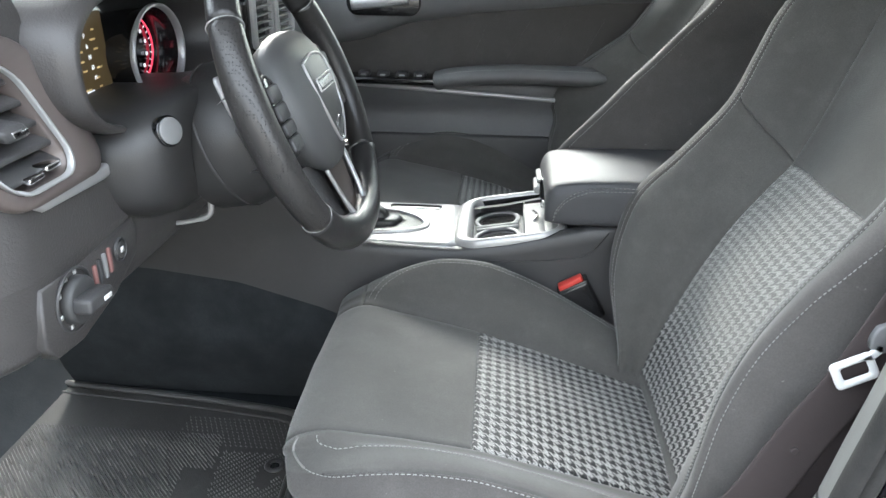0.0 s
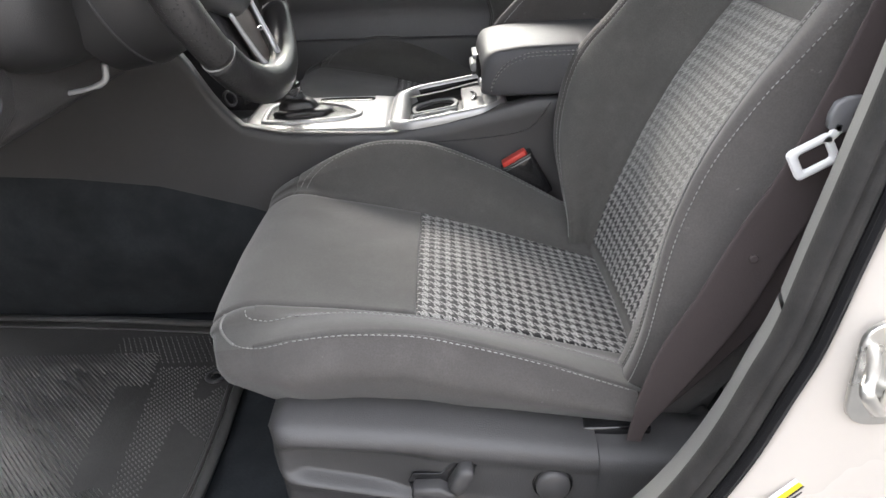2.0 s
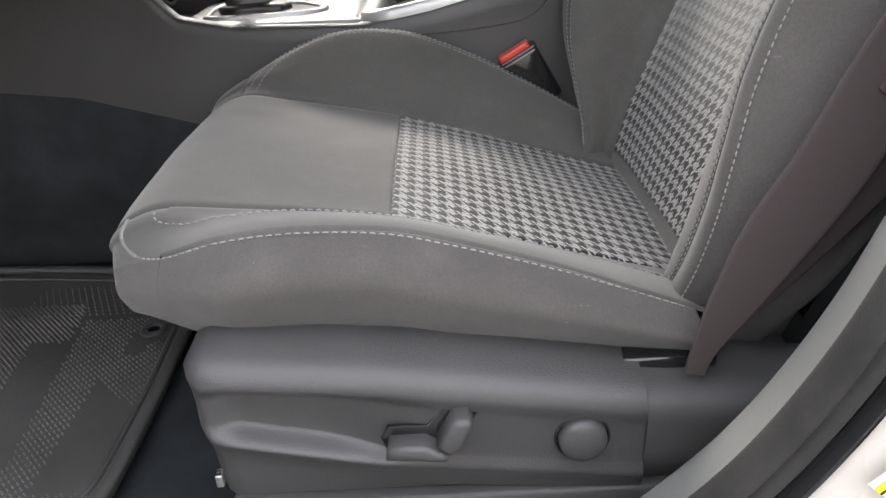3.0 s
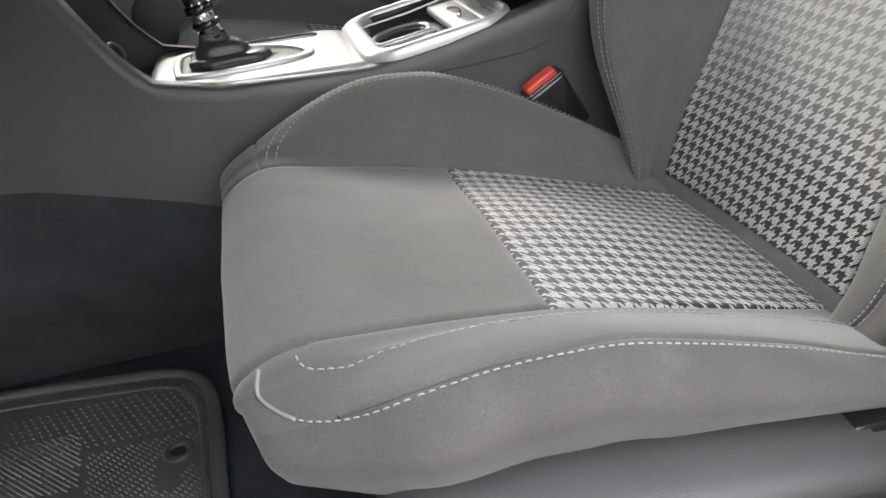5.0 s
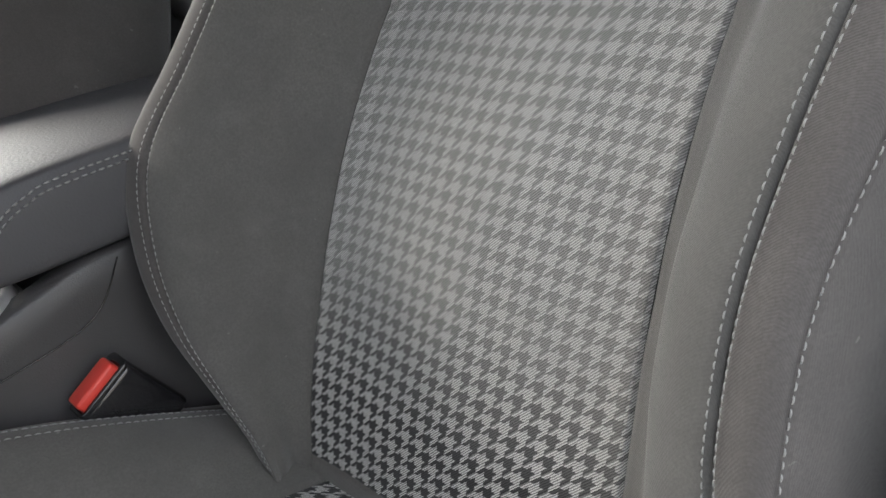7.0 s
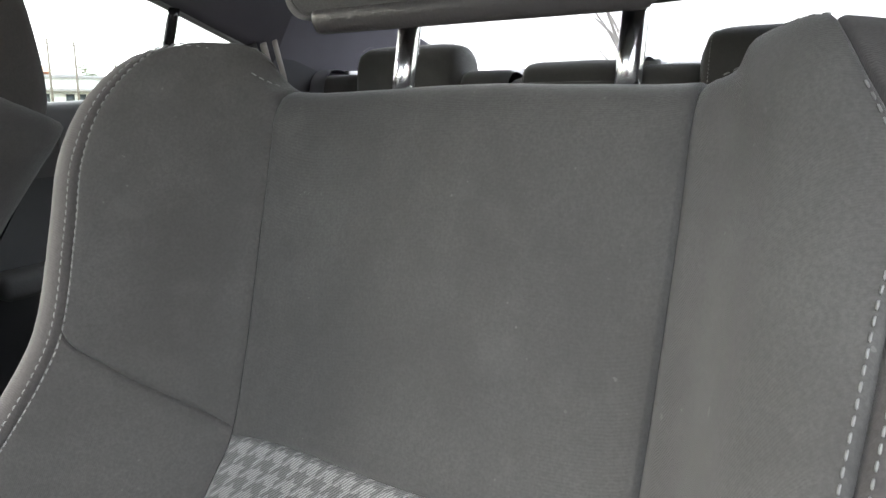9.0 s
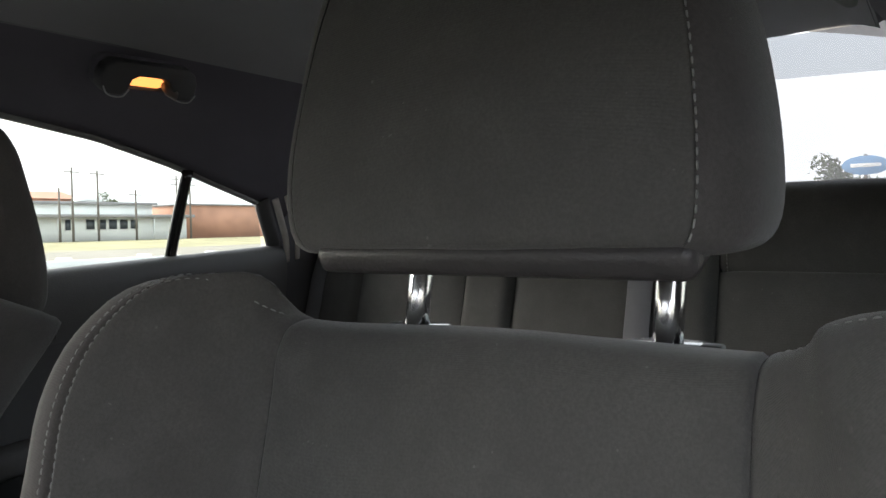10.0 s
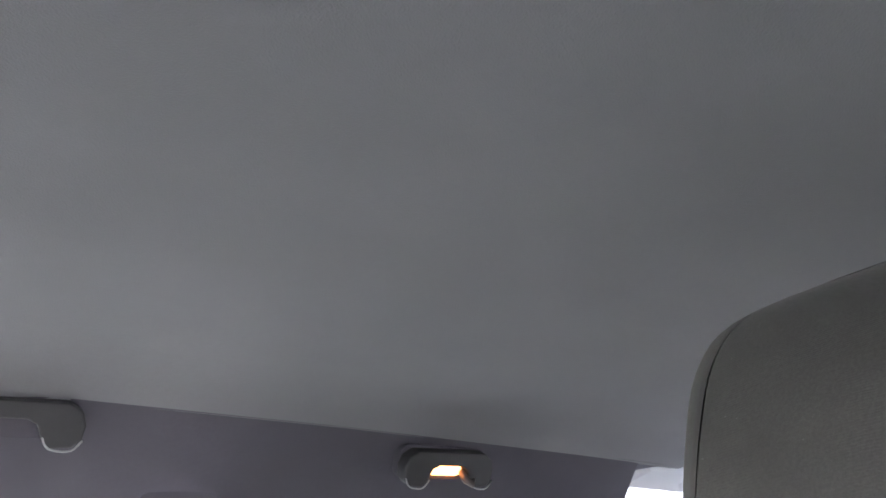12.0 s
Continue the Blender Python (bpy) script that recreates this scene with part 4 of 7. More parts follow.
part("lever_band", ring((0.014, 0.402, 0.722), (-0.25, 0, 1), 0.0160, 0.0022, 0.006, 24), GLOSS_BLACK, lever)
part("lever_band", ring((0.019, 0.402, 0.703), (-0.25, 0, 1), 0.0165, 0.0020, 0.004, 24), GLOSS_BLACK, lever)
part("shift_knob", rbox(-0.026, 0.022, -0.019, 0.019, -0.012, 0.055, 0.014, 5, m=pose(0.0, 0.402, 0.752, 0, -14, 0)), LEATHER, lever, "black leather shift knob")
part("knob_cap", rbox(-0.020, 0.016, -0.014, 0.014, 0.050, 0.060, 0.005, 3, m=pose(0.0, 0.402, 0.752, 0, -14, 0)), CHROME, lever)
part("unlock_button", rbox(-0.031, -0.024, -0.007, 0.007, 0.012, 0.034, 0.003, 2, m=pose(0.0, 0.402, 0.752, 0, -14, 0)), RED, lever)
# cup holder, tilted up to the rear
CUP = Matrix.Translation((0.200, 0, 0.652)) @ pose(0, 0, 0, 0, -9.6, 0)
outer, inner = rounded(-0.008, 0.196, 0.293, 0.531, 0.046, 10), rounded(0.024, 0.184, 0.305, 0.519, 0.030, 10)
o, n_ = np.array(outer), np.array(inner)
lip = [(0.0, -0.024), (0.0, -0.006), (0.10, 0.001), (0.30, 0.005), (0.55, 0.0065), (0.80, 0.005), (0.95, 0.000), (1.0, -0.006), (1.0, -0.022)]
cup = sheet(np.array([[(*(o[k] + (n_[k] - o[k]) * f), z) for k in range(len(o))] for f, z in lip]), close_v=True)
bmesh.ops.recalc_face_normals(cup, faces=cup.faces)
cup.transform(CUP)
cup_bezel = part("cup_holder_bezel", cup, SILVER, console, "satin silver cup holder frame")
well = bmesh.new()
o = rounded(0.013, 0.176, 0.307, 0.517, 0.026)
rows = np.array([[(u, v, 0.000) for u, v in o], [(u, v, -0.018) for u, v in o], [(0.09 + (u - 0.09) * 0.97, 0.412 + (v - 0.412) * 0.97, -0.024) for u, v in o]])
well = sheet(rows, close_v=True)
well.transform(CUP)
part("tray_wall", well, GLOSS_BLACK, cup_bezel)
# shallow floor coloured black for the shade of a deeper well
tray = slab(rounded(0.013, 0.178, 0.307, 0.517, 0.024), "z", -0.030, -0.024, 0.001)
tray.transform(CUP)
part("tray_floor", tray, PLASTIC, cup_bezel, "tray floor coloured black for the deep well's shade")
for y in (0.455, 0.368):
    # flat black disc in place of the cup's shaded depth
    hole = disc((0.070, y, -0.0245), (0, 0, 1), 0.038, 0.002, 32, 0.0005)
    hole.transform(CUP)
    part("cup_recess", hole, GLOSS_BLACK, cup_bezel, "flat black disc for the shade in a cup")
    rim = ring((0.070, y, -0.0215), (0, 0, 1), 0.041, 0.0045, 0.003, 40)
    rim.transform(CUP)
    part("cup_rim", rim, TRAY_GREY, cup_bezel)
for y in (0.405, 0.420):
    fin = rbox(0.030, 0.112, y - 0.003, y + 0.003, -0.024, -0.016, 0.002)
    fin.transform(CUP)
    part("cup_divider", fin, TRAY_GREY, cup_bezel)
lid = slab(rounded(0.122, 0.172, 0.312, 0.512, 0.022), "z", -0.018, -0.006, 0.004)
lid.transform(CUP)
slider = part("tray_cover", lid, TRAY_GREY, cup_bezel, "grey sliding tray cover")
pull = tube(curve_through([(0.142, 0.385, -0.005), (0.148, 0.41, -0.002), (0.142, 0.44, -0.005)], 10), 0.0032, 8)
pull.transform(CUP)
part("cover_pull", pull, CHROME, slider, "chrome pull")
ramp_bm = rbox(0.158, 0.200, 0.312, 0.512, -0.028, -0.004, 0.006)
ramp_bm.transform(CUP)
part("armrest_base", ramp_bm, TRAY_GREY, console)
# armrest
VINYL = surface("grey_armrest_vinyl", (0.078, 0.078, 0.082), 0.50, grain=0.7, grain_scale=380, vary=0.1, spec=0.3)
rows = []
for x, z0, z1, inset in ((0.356, 0.716, 0.728, 0.035), (0.352, 0.706, 0.752, 0.016), (0.362, 0.703, 0.772, 0.006), (0.385, 0.702, 0.780, 0.002), (0.43, 0.702, 0.785, 0.0), (0.52, 0.702, 0.787, 0.0), (0.60, 0.702, 0.786, 0.0), (0.67, 0.702, 0.783, 0.0)):
    y0, y1 = 0.280 + inset, 0.520 - inset
    rows.append([(x, y0 + 0.012, z0), (x, y0, z0 + 0.008), (x, y0 - 0.001, (z0 + z1) / 2), (x, y0 + 0.004, z1 - 0.014), (x, y0 + 0.022, z1 - 0.002), (x, 0.40, z1 + 0.003), (x, y1 - 0.022, z1 - 0.002), (x, y1 - 0.004, z1 - 0.014), (x, y1 + 0.001, (z0 + z1) / 2), (x, y1, z0 + 0.008), (x, y1 - 0.012, z0)])
rows = np.array(rows)
arm = part("armrest_lid", sheet(net(rows, np.linspace(0, 7, 40), np.linspace(0, 10, 60)), flip=True), VINYL, console, "padded grey vinyl armrest lid")
face = sheet(np.stack([net(rows, [0], np.linspace(0, 10, 60))[0], np.tile([0.358, 0.40, 0.722], (60, 1))]))
part("armrest_nose", face, VINYL, arm)
line = curve_through([(0.366, 0.2825, 0.709), (0.372, 0.2795, 0.728), (0.388, 0.2790, 0.749), (0.414, 0.2795, 0.762), (0.455, 0.2795, 0.768), (0.66, 0.2795, 0.769)], 60)
for dz in (0.0, 0.006):
    part("armrest_stitching", stitch_run(line + np.array([0, 0, dz]), np.tile([0, -1.0, 0.2], (60, 1)), r=0.0008), THREAD, arm)
part("latch_lip", rbox(0.342, 0.362, 0.402, 0.473, 0.738, 0.747, 0.004), TRAY_GREY, arm)
part("armrest_latch", rbox(0.338, 0.362, 0.405, 0.470, 0.716, 0.731, 0.005), TRAY_GREY, arm, "grey armrest latch")
part("latch_recess", rbox(0.348, 0.360, 0.398, 0.477, 0.708, 0.748, 0.006), GLOSS_BLACK, arm)
part("latch_striker", rbox(0.352, 0.366, 0.40, 0.428, 0.690, 0.708, 0.003), CHROME, arm)

# ---------------------------------------------------------------- steering wheel and column
TH = 0.378
AX = np.array([math.cos(TH), 0, math.sin(TH)])
UPW = np.array([-math.sin(TH), 0, math.cos(TH)])
HUB = np.array([0.025, -0.008, 0.976])
ACROSS = np.array([0, 1.0, 0])
WM = Matrix(((*ACROSS, 0), (*UPW, 0), (*AX, 0), (0, 0, 0, 1))).transposed()


def on_wheel(u, v, w=0.0):
    return HUB + ACROSS * u + UPW * v + AX * w


def wheel_place(u, v, w):
    m = WM.copy()
    m.translation = Vector(on_wheel(u, v, w))
    return m


def perforated():
    m, nt, b = node_mat("perforated_leather")
    c = nt.nodes.new("ShaderNodeTexCoord")
    vor = nt.nodes.new("ShaderNodeTexVoronoi")
    vor.inputs["Scale"].default_value, vor.inputs["Randomness"].default_value = 290.0, 0.15
    nt.links.new(c.outputs["Object"], vor.inputs["Vector"])
    dot = ramp(nt, vor.outputs["Distance"], 0.22, 0.30, 0, 1)
    nt.links.new(mix(nt, dot, (0.008, 0.008, 0.008), (0.032, 0.030, 0.029)), b.inputs["Base Color"])
    b.inputs["Roughness"].default_value = 0.34
    bump = nt.nodes.new("ShaderNodeBump")
    bump.inputs["Strength"].default_value, bump.inputs["Distance"].default_value = 0.9, 0.0008
    nt.links.new(dot, bump.inputs["Height"])
    nt.links.new(bump.outputs["Normal"], b.inputs["Normal"])
    return m


PERF = perforated()
HUBSKIN = surface("grey_hub_plastic", (0.085, 0.085, 0.085), 0.5, grain=0.6, grain_scale=700, vary=0.06)
wheel = thing("steering_wheel", tuple(HUB), "black leather steering wheel with perforated grips", "steering wheel")


def rim_point(a):
    """The rim's middle line, slightly flattened at the bottom."""
    flat = 0.008 * max(0.0, -math.sin(radians(a)) - 0.75) / 0.25
    return on_wheel(0.183 * math.cos(radians(a)), 0.183 * math.sin(radians(a)) + flat)


def grip_radius(a):
    return 0.0190 + 0.0030 * max(0.0, math.cos(radians(2 * a))) ** 1.5 + 0.0025 * max(0.0, -math.sin(radians(a)) - 0.8) / 0.2


for a0, a1, mat, lab in ((-38, 36, PERF, "perforated leather grip"), (36, 144, LEATHER, "smooth leather rim"), (144, 218, PERF, "perforated leather grip"), (218, 322, LEATHER, "smooth glossy lower rim")):
    angles = np.linspace(a0 + 0.15, a1 - 0.15, 44)
    part("rim", tube([rim_point(a) for a in angles], [grip_radius(a) for a in angles], 22, squash=(0.92, 1.06)), mat, wheel, lab)
for a in (-38, 36, 144, 218):
    tangent = Vector(rim_point(a + 1) - rim_point(a - 1))
    part("rim_seam", ring(tuple(rim_point(a)), tuple(tangent), grip_radius(a) - 0.0003, 0.0007, 0.0012, 30), THREAD, wheel, "grey stitched joint round the rim")
rows = []
for w, su, sv in ((-0.060, 0.060, 0.056), (-0.040, 0.078, 0.066), (-0.014, 0.098, 0.078), (0.004, 0.104, 0.083), (0.016, 0.098, 0.079), (0.025, 0.078, 0.064), (0.030, 0.050, 0.042), (0.032, 0.0005, 0.0005)):
    row = []
    for a in np.linspace(0, 2 * np.pi, 60, endpoint=False):
        ca, sa = math.cos(a), math.sin(a)
        u, v = su * math.copysign(abs(ca) ** 0.66, ca), sv * math.copysign(abs(sa) ** 0.66, sa)
        if v < 0:
            u *= 1 - 0.40 * (v / sv) ** 2
            v *= 1.14
        row.append(on_wheel(u, v, w - 0.10 * abs(v) if w > 0 else w))
    rows.append(row)
hub = part("hub_pad", sheet(np.array(rows), close_v=True), HUBSKIN, wheel, "grey grained airbag cover")
SHIELD = [(-0.042, 0.040), (0.0, 0.046), (0.042, 0.040), (0.047, 0.018), (0.036, -0.028), (0.014, -0.060), (0.0, -0.064), (-0.014, -0.060), (-0.036, -0.028), (-0.047, 0.018)]


def pad_height(u, v):
    return 0.0320 - 0.10 * abs(v) * 0.6 - 0.0045 * ((u / 0.06) ** 2 + (v / 0.055) ** 2)


loop = curve_through(np.array([on_wheel(u, v, pad_height(u, v) + 0.0010) for u, v in SHIELD + SHIELD[:1]]), 70)
part("hub_outline", tube(loop, 0.0019, 8, caps=False), SILVER, hub, "thin silver shield outline")
shield_rows = np.array([[on_wheel(u * k, -0.006 + (v + 0.006) * k, pad_height(u * k, -0.006 + (v + 0.006) * k) + 0.0012) for u, v in SHIELD] for k in (0.02, 0.3, 0.6, 0.8, 0.985)])
part("hub_shield", sheet(shield_rows, close_v=True), PLASTIC_GREY, hub, "dark shield panel on the airbag cover")
plate = frame_ring(rounded(-0.034, 0.034, -0.0085, 0.0085, 0.003), rounded(-0.0325, 0.0325, -0.007, 0.007, 0.002), "z", 0.0, 0.0026)
plate.transform(wheel_place(0, 0.010, 0.0305))
part("hub_badge", plate, SILVER, hub, "thin silver badge frame")
for k in range(5):
    bar = slab(rounded(-0.0038, 0.0038, -0.0042, 0.0042, 0.0012), "z", 0.0, 0.0030, 0.0005)
    bar.transform(wheel_place(-0.022 + 0.011 * k, 0.010, 0.0305))
    part("badge_bar", bar, SILVER, hub)
em = tube(curve_through([on_wheel(-0.013, -0.042, 0.0265), on_wheel(0.0, -0.036, 0.028), on_wheel(0.014, -0.042, 0.0265), on_wheel(0.009, -0.056, 0.024), on_wheel(0.0, -0.062, 0.023), on_wheel(-0.009, -0.056, 0.024), on_wheel(-0.013, -0.042, 0.0265)], 30), 0.0020, 8)
part("hub_emblem", em, CHROME, hub, "small chrome emblem")
for sgn in (1, -1):
    rows = []
    for u, v0, v1, w in ((0.062, -0.052, 0.060, -0.010), (0.095, -0.048, 0.056, -0.006), (0.130, -0.040, 0.048, -0.006), (0.176, -0.034, 0.042, -0.008)):
        rows.append([on_wheel(sgn * u, v0, w - 0.026), on_wheel(sgn * u, v0, w - 0.002), on_wheel(sgn * u, (v0 + v1) / 2, w + 0.006), on_wheel(sgn * u, v1, w - 0.002), on_wheel(sgn * u, v1, w - 0.026)])
    spoke = part("side_spoke", sheet(net(np.array(rows), np.linspace(0, 3, 16), np.linspace(0, 4, 18)), flip=sgn > 0), LEATHER, wheel, "black side spoke with buttons")
    pod = slab(rounded(-0.023, 0.023, -0.046, 0.044, 0.021), "z", -0.006, 0.004, 0.003)
    pod.transform(wheel_place(sgn * 0.118, 0.004, 0.0))
    pod_ob = part("button_pod", pod, GLOSS_BLACK, spoke, "black oval button panel")
    edge = ring((0, 0, 0), (0, 0, 1), 1.0, 0.036, 0.05, 44)
    edge.transform(wheel_place(sgn * 0.118, 0.003, 0.0035) @ Matrix.Diagonal((0.0235, 0.0455, 0.03, 1)))
    part("pod_rim", edge, PLASTIC_GREY, pod_ob)
    for v, hh in ((0.027, 0.0095), (0.006, 0.0095), (-0.013, 0.0075), (-0.031, 0.0085)):
        btn = slab(rounded(-0.0165, 0.0165, -hh, hh, 0.0045), "z", 0.0, 0.0055, 0.0018)
        btn.transform(wheel_place(sgn * 0.118, v, 0.0035))
        part("wheel_button", btn, PLASTIC_GREY, pod_ob, "grey rubbery push button")
rows = []
for v, hw, w in ((-0.072, 0.060, -0.006), (-0.100, 0.058, -0.004), (-0.130, 0.056, -0.002), (-0.158, 0.062, 0.000), (-0.178, 0.075, -0.004)):
    rows.append([on_wheel(k * hw, v, w - 0.018 * abs(k) ** 6 - 0.004) for k in np.linspace(-1, 1, 11)])
lower = part("lower_spoke", sheet(net(np.array(rows), np.linspace(0, 4, 16), np.linspace(0, 10, 24)), flip=True), LEATHER, wheel, "black lower spoke")
U_LINE = [(-0.050, -0.086, 0.002), (-0.044, -0.118, 0.004), (-0.037, -0.146, 0.006), (-0.026, -0.160, 0.008), (0.0, -0.164, 0.009), (0.026, -0.160, 0.008), (0.037, -0.146, 0.006), (0.044, -0.118, 0.004), (0.050, -0.086, 0.002)]
part("spoke_edge", tube(curve_through([on_wheel(*p) for p in U_LINE], 50), [0.0030 + 0.0028 * math.sin(math.pi * k / 49) ** 4 for k in range(50)], 12, squash=(1.2, 0.9)), SILVER, lower, "satin silver edge of the lower spoke")
well = np.array([[on_wheel(u * k, v, -0.002 - 0.0 * v) for k in np.linspace(-0.9, 0.9, 7)] for u, v in ((0.048, -0.090), (0.042, -0.120), (0.035, -0.146), (0.022, -0.158))])
part("spoke_well", sheet(well, flip=True), surface("satin_bronze_spoke", (0.11, 0.085, 0.075), 0.30, metal=0.5, vary=0.08), lower, "satin bronze recess in the lower spoke")

column = thing("steering_column", (-0.12, -0.01, 0.93), "dark steering column shroud with a start button", "steering column")
rows = []
for x, yc, zc, sy, sz in ((-0.25, -0.012, 0.915, 0.180, 0.070), (-0.18, -0.012, 0.917, 0.178, 0.072), (-0.125, -0.012, 0.922, 0.172, 0.076), (-0.102, -0.011, 0.926, 0.158, 0.074), (-0.092, -0.010, 0.930, 0.140, 0.068), (-0.086, -0.010, 0.934, 0.100, 0.060)):
    row = []
    for a in np.linspace(0, 2 * np.pi, 60, endpoint=False):
        ca, sa = math.cos(a), math.sin(a)
        row.append((x + 0.09 * sz * sa, yc + sy * math.copysign(abs(ca) ** 0.62, ca), zc + sz * math.copysign(abs(sa) ** 0.75, sa)))
    rows.append(row)
collar_rows = []
for w, r in ((-0.150, 0.092), (-0.112, 0.100), (-0.104, 0.102), (-0.080, 0.099), (-0.052, 0.090), (-0.036, 0.078)):
    collar_rows.append([on_wheel(r * math.cos(a), 0.92 * r * math.sin(a) - 0.012, w) for a in np.linspace(0, 2 * np.pi, 60, endpoint=False)])
SHROUD = surface("dark_column_plastic", (0.034, 0.033, 0.033), 0.42, grain=0.4, grain_scale=600, vary=0.1)
part("shroud", sheet(np.array(rows), close_v=True), SHROUD, column, "dark grained column shroud")
part("collar", sheet(np.array(collar_rows), close_v=True), SHROUD, column, "round dark collar behind the wheel")
part("collar_lip", tube([on_wheel(0.1015 * math.cos(a), 0.92 * 0.1015 * math.sin(a) - 0.012, -0.108) for a in np.linspace(0, 2 * np.pi, 60)], 0.0016, 8, caps=False), PLASTIC_GREY, column)
start = part("start_button", disc((-0.110, -0.140, 0.960), (1, -0.45, 0.25), 0.0175, 0.022, 32, 0.002), GLOSS_BLACK, column, "round grey start button")
part("button_face", disc(tuple(Vector((-0.110, -0.140, 0.960)) + Vector((1, -0.45, 0.25)).normalized() * 0.021), (1, -0.45, 0.25), 0.0150, 0.003, 32, 0.001), TRAY_GREY, start)
part("tilt_lever", tube(curve_through([(-0.205, -0.035, 0.786), (-0.165, -0.034, 0.806), (-0.130, -0.032, 0.813), (-0.108, -0.030, 0.822), (-0.104, -0.030, 0.842)], 24), [0.003] * 14 + [0.004] * 10, 10), SILVER, column, "bright column tilt lever")
for name, v0, v1 in (("paddle", 0.018, 0.066), ("audio_rocker", -0.020, 0.010)):
    pts = [on_wheel(-0.128 + 0.10 * (0.05 - v) ** 2 * 20, v, -0.042) for v in np.linspace(v0, v1, 10)]
    part(name, tube(pts, [0.004] + [0.006] * 8 + [0.004], 10, squash=(0.7, 1.4)), SILVER if name == "paddle" else PLASTIC_GREY, column, "bright edged shift paddle" if name == "paddle" else "")

# ---------------------------------------------------------------- dashboard
dash = thing("dashboard", (-0.40, 0.385, 0.27), "dark moulded dashboard with a lit instrument cluster", "dashboard")


def dash_face(y0, y1, profile, n=24):
    p = curve_through(profile, n)
    ys = np.linspace(y0, y1, 48)
    rows = np.array([[(x - 0.03 * max(0, (-0.33 - y) / 0.07) ** 2, y, z) for x, z in p] for y in ys])
    return rows


UPPER = [(-0.80, 1.06), (-0.45, 1.11), (-0.27, 1.130), (-0.205, 1.122), (-0.184, 1.10), (-0.180, 1.065), (-0.172, 1.02), (-0.160, 0.965), (-0.152, 0.93), (-0.148, 0.905), (-0.146, 0.872)]
LOWER = [(-0.146, 0.874), (-0.150, 0.845), (-0.152, 0.815), (-0.165, 0.790), (-0.26, 0.770), (-0.45, 0.76), (-0.62, 0.72)]
skin = sheet(dash_face(-0.40, -0.232, UPPER, 120))
cut = [f for f in skin.faces if -0.352 < f.calc_center_median().y < -0.233 and 0.946 < f.calc_center_median().z < 1.058 and f.calc_center_median().x > -0.3]
bmesh.ops.delete(skin, geom=cut, context="FACES")
part("outboard_upper", skin, DASH_BLACK, dash, "soft grained upper dash")
part("passenger_upper", sheet(dash_face(0.215, 1.10, [(-0.80, 1.06), (-0.5, 1.10), (-0.32, 1.10), (-0.25, 1.07), (-0.22, 1.0), (-0.21, 0.94), (-0.215, 0.88)], 30)), SOFT_DASH, dash)
part("passenger_lower", sheet(dash_face(0.215, 1.10, [(-0.215, 0.88), (-0.21, 0.83), (-0.25, 0.76), (-0.5, 0.70)], 16)), PLASTIC, dash)
part("knee_panel", sheet(dash_face(-0.40, 0.235, LOWER, 30)), DASH_BLACK, dash, "black lower knee panel")
part("cluster_base", sheet(dash_face(-0.232, 0.215, [(-0.190, 0.965), (-0.172, 0.950), (-0.160, 0.93), (-0.150, 0.905), (-0.146, 0.872)], 14)), DASH_BLACK, dash)
part("end_cap", slab([(-0.80, 1.05), (-0.45, 1.10), (-0.20, 1.13), (-0.175, 1.06), (-0.19, 0.95), (-0.18, 0.80), (-0.30, 0.72), (-0.80, 0.60)], "y", -0.415, -0.398, 0.005), DASH_BLACK, dash, "black dash end cap")


def oval(x, yc, zc, sy, sz, e=0.75, n=56):
    out = []
    for a in np.linspace(0, 2 * np.pi, n, endpoint=False):
        ca, sa = math.cos(a), math.sin(a)
        out.append((x, yc + sy * math.copysign(abs(ca) ** e, ca), zc + sz * math.copysign(abs(sa) ** e, sa)))
    return out


LIP = surface("dark_binnacle_skin", (0.022, 0.021, 0.021), 0.30, grain=0.5, grain_scale=500, vary=0.1)
shelf_pts = [[(x, y, z + 0.012 * math.cos((y + 0.008) / 0.23 * 1.5)) for x, z in ((-0.228, 0.962), (-0.200, 0.958), (-0.170, 0.950), (-0.158, 0.940), (-0.156, 0.925))] for y in np.linspace(-0.225, 0.21, 40)]
part("cluster_ledge", sheet(np.array(shelf_pts)), LIP, dash, "dark ledge below the instruments")
hood = part("cluster_hood", sheet(np.array([oval(-0.40, -0.008, 1.045, 0.236, 0.085), oval(-0.150, -0.008, 1.042, 0.238, 0.092), oval(-0.132, -0.008, 1.040, 0.232, 0.088), oval(-0.130, -0.008, 1.038, 0.225, 0.081), oval(-0.138, -0.008, 1.036, 0.219, 0.076), oval(-0.226, -0.004, 1.026, 0.195, 0.064)]), close_v=True), DASH_BLACK, dash, "dark hood round the instruments")
part("cluster_face", slab([(y, z) for _, y, z in oval(0, -0.004, 1.026, 0.196, 0.065)], "x", -0.236, -0.226, 0.001), GLOSS_BLACK, hood)
ORANGE = glow("amber_info_screen", (0.10, 0.068, 0.030), 0.065)
REDGLOW = glow("red_gauge_light", (0.75, 0.04, 0.08), 0.36)
WHITEGLOW = glow("white_gauge_marks", (0.7, 0.72, 0.75), 0.24)
screen = part("info_screen", slab([(-0.118, 0.968), (-0.004, 0.968), (-0.010, 1.075), (-0.118, 1.078)], "x", -0.2265, -0.2235, 0.001), ORANGE, hood, "amber lit information screen")


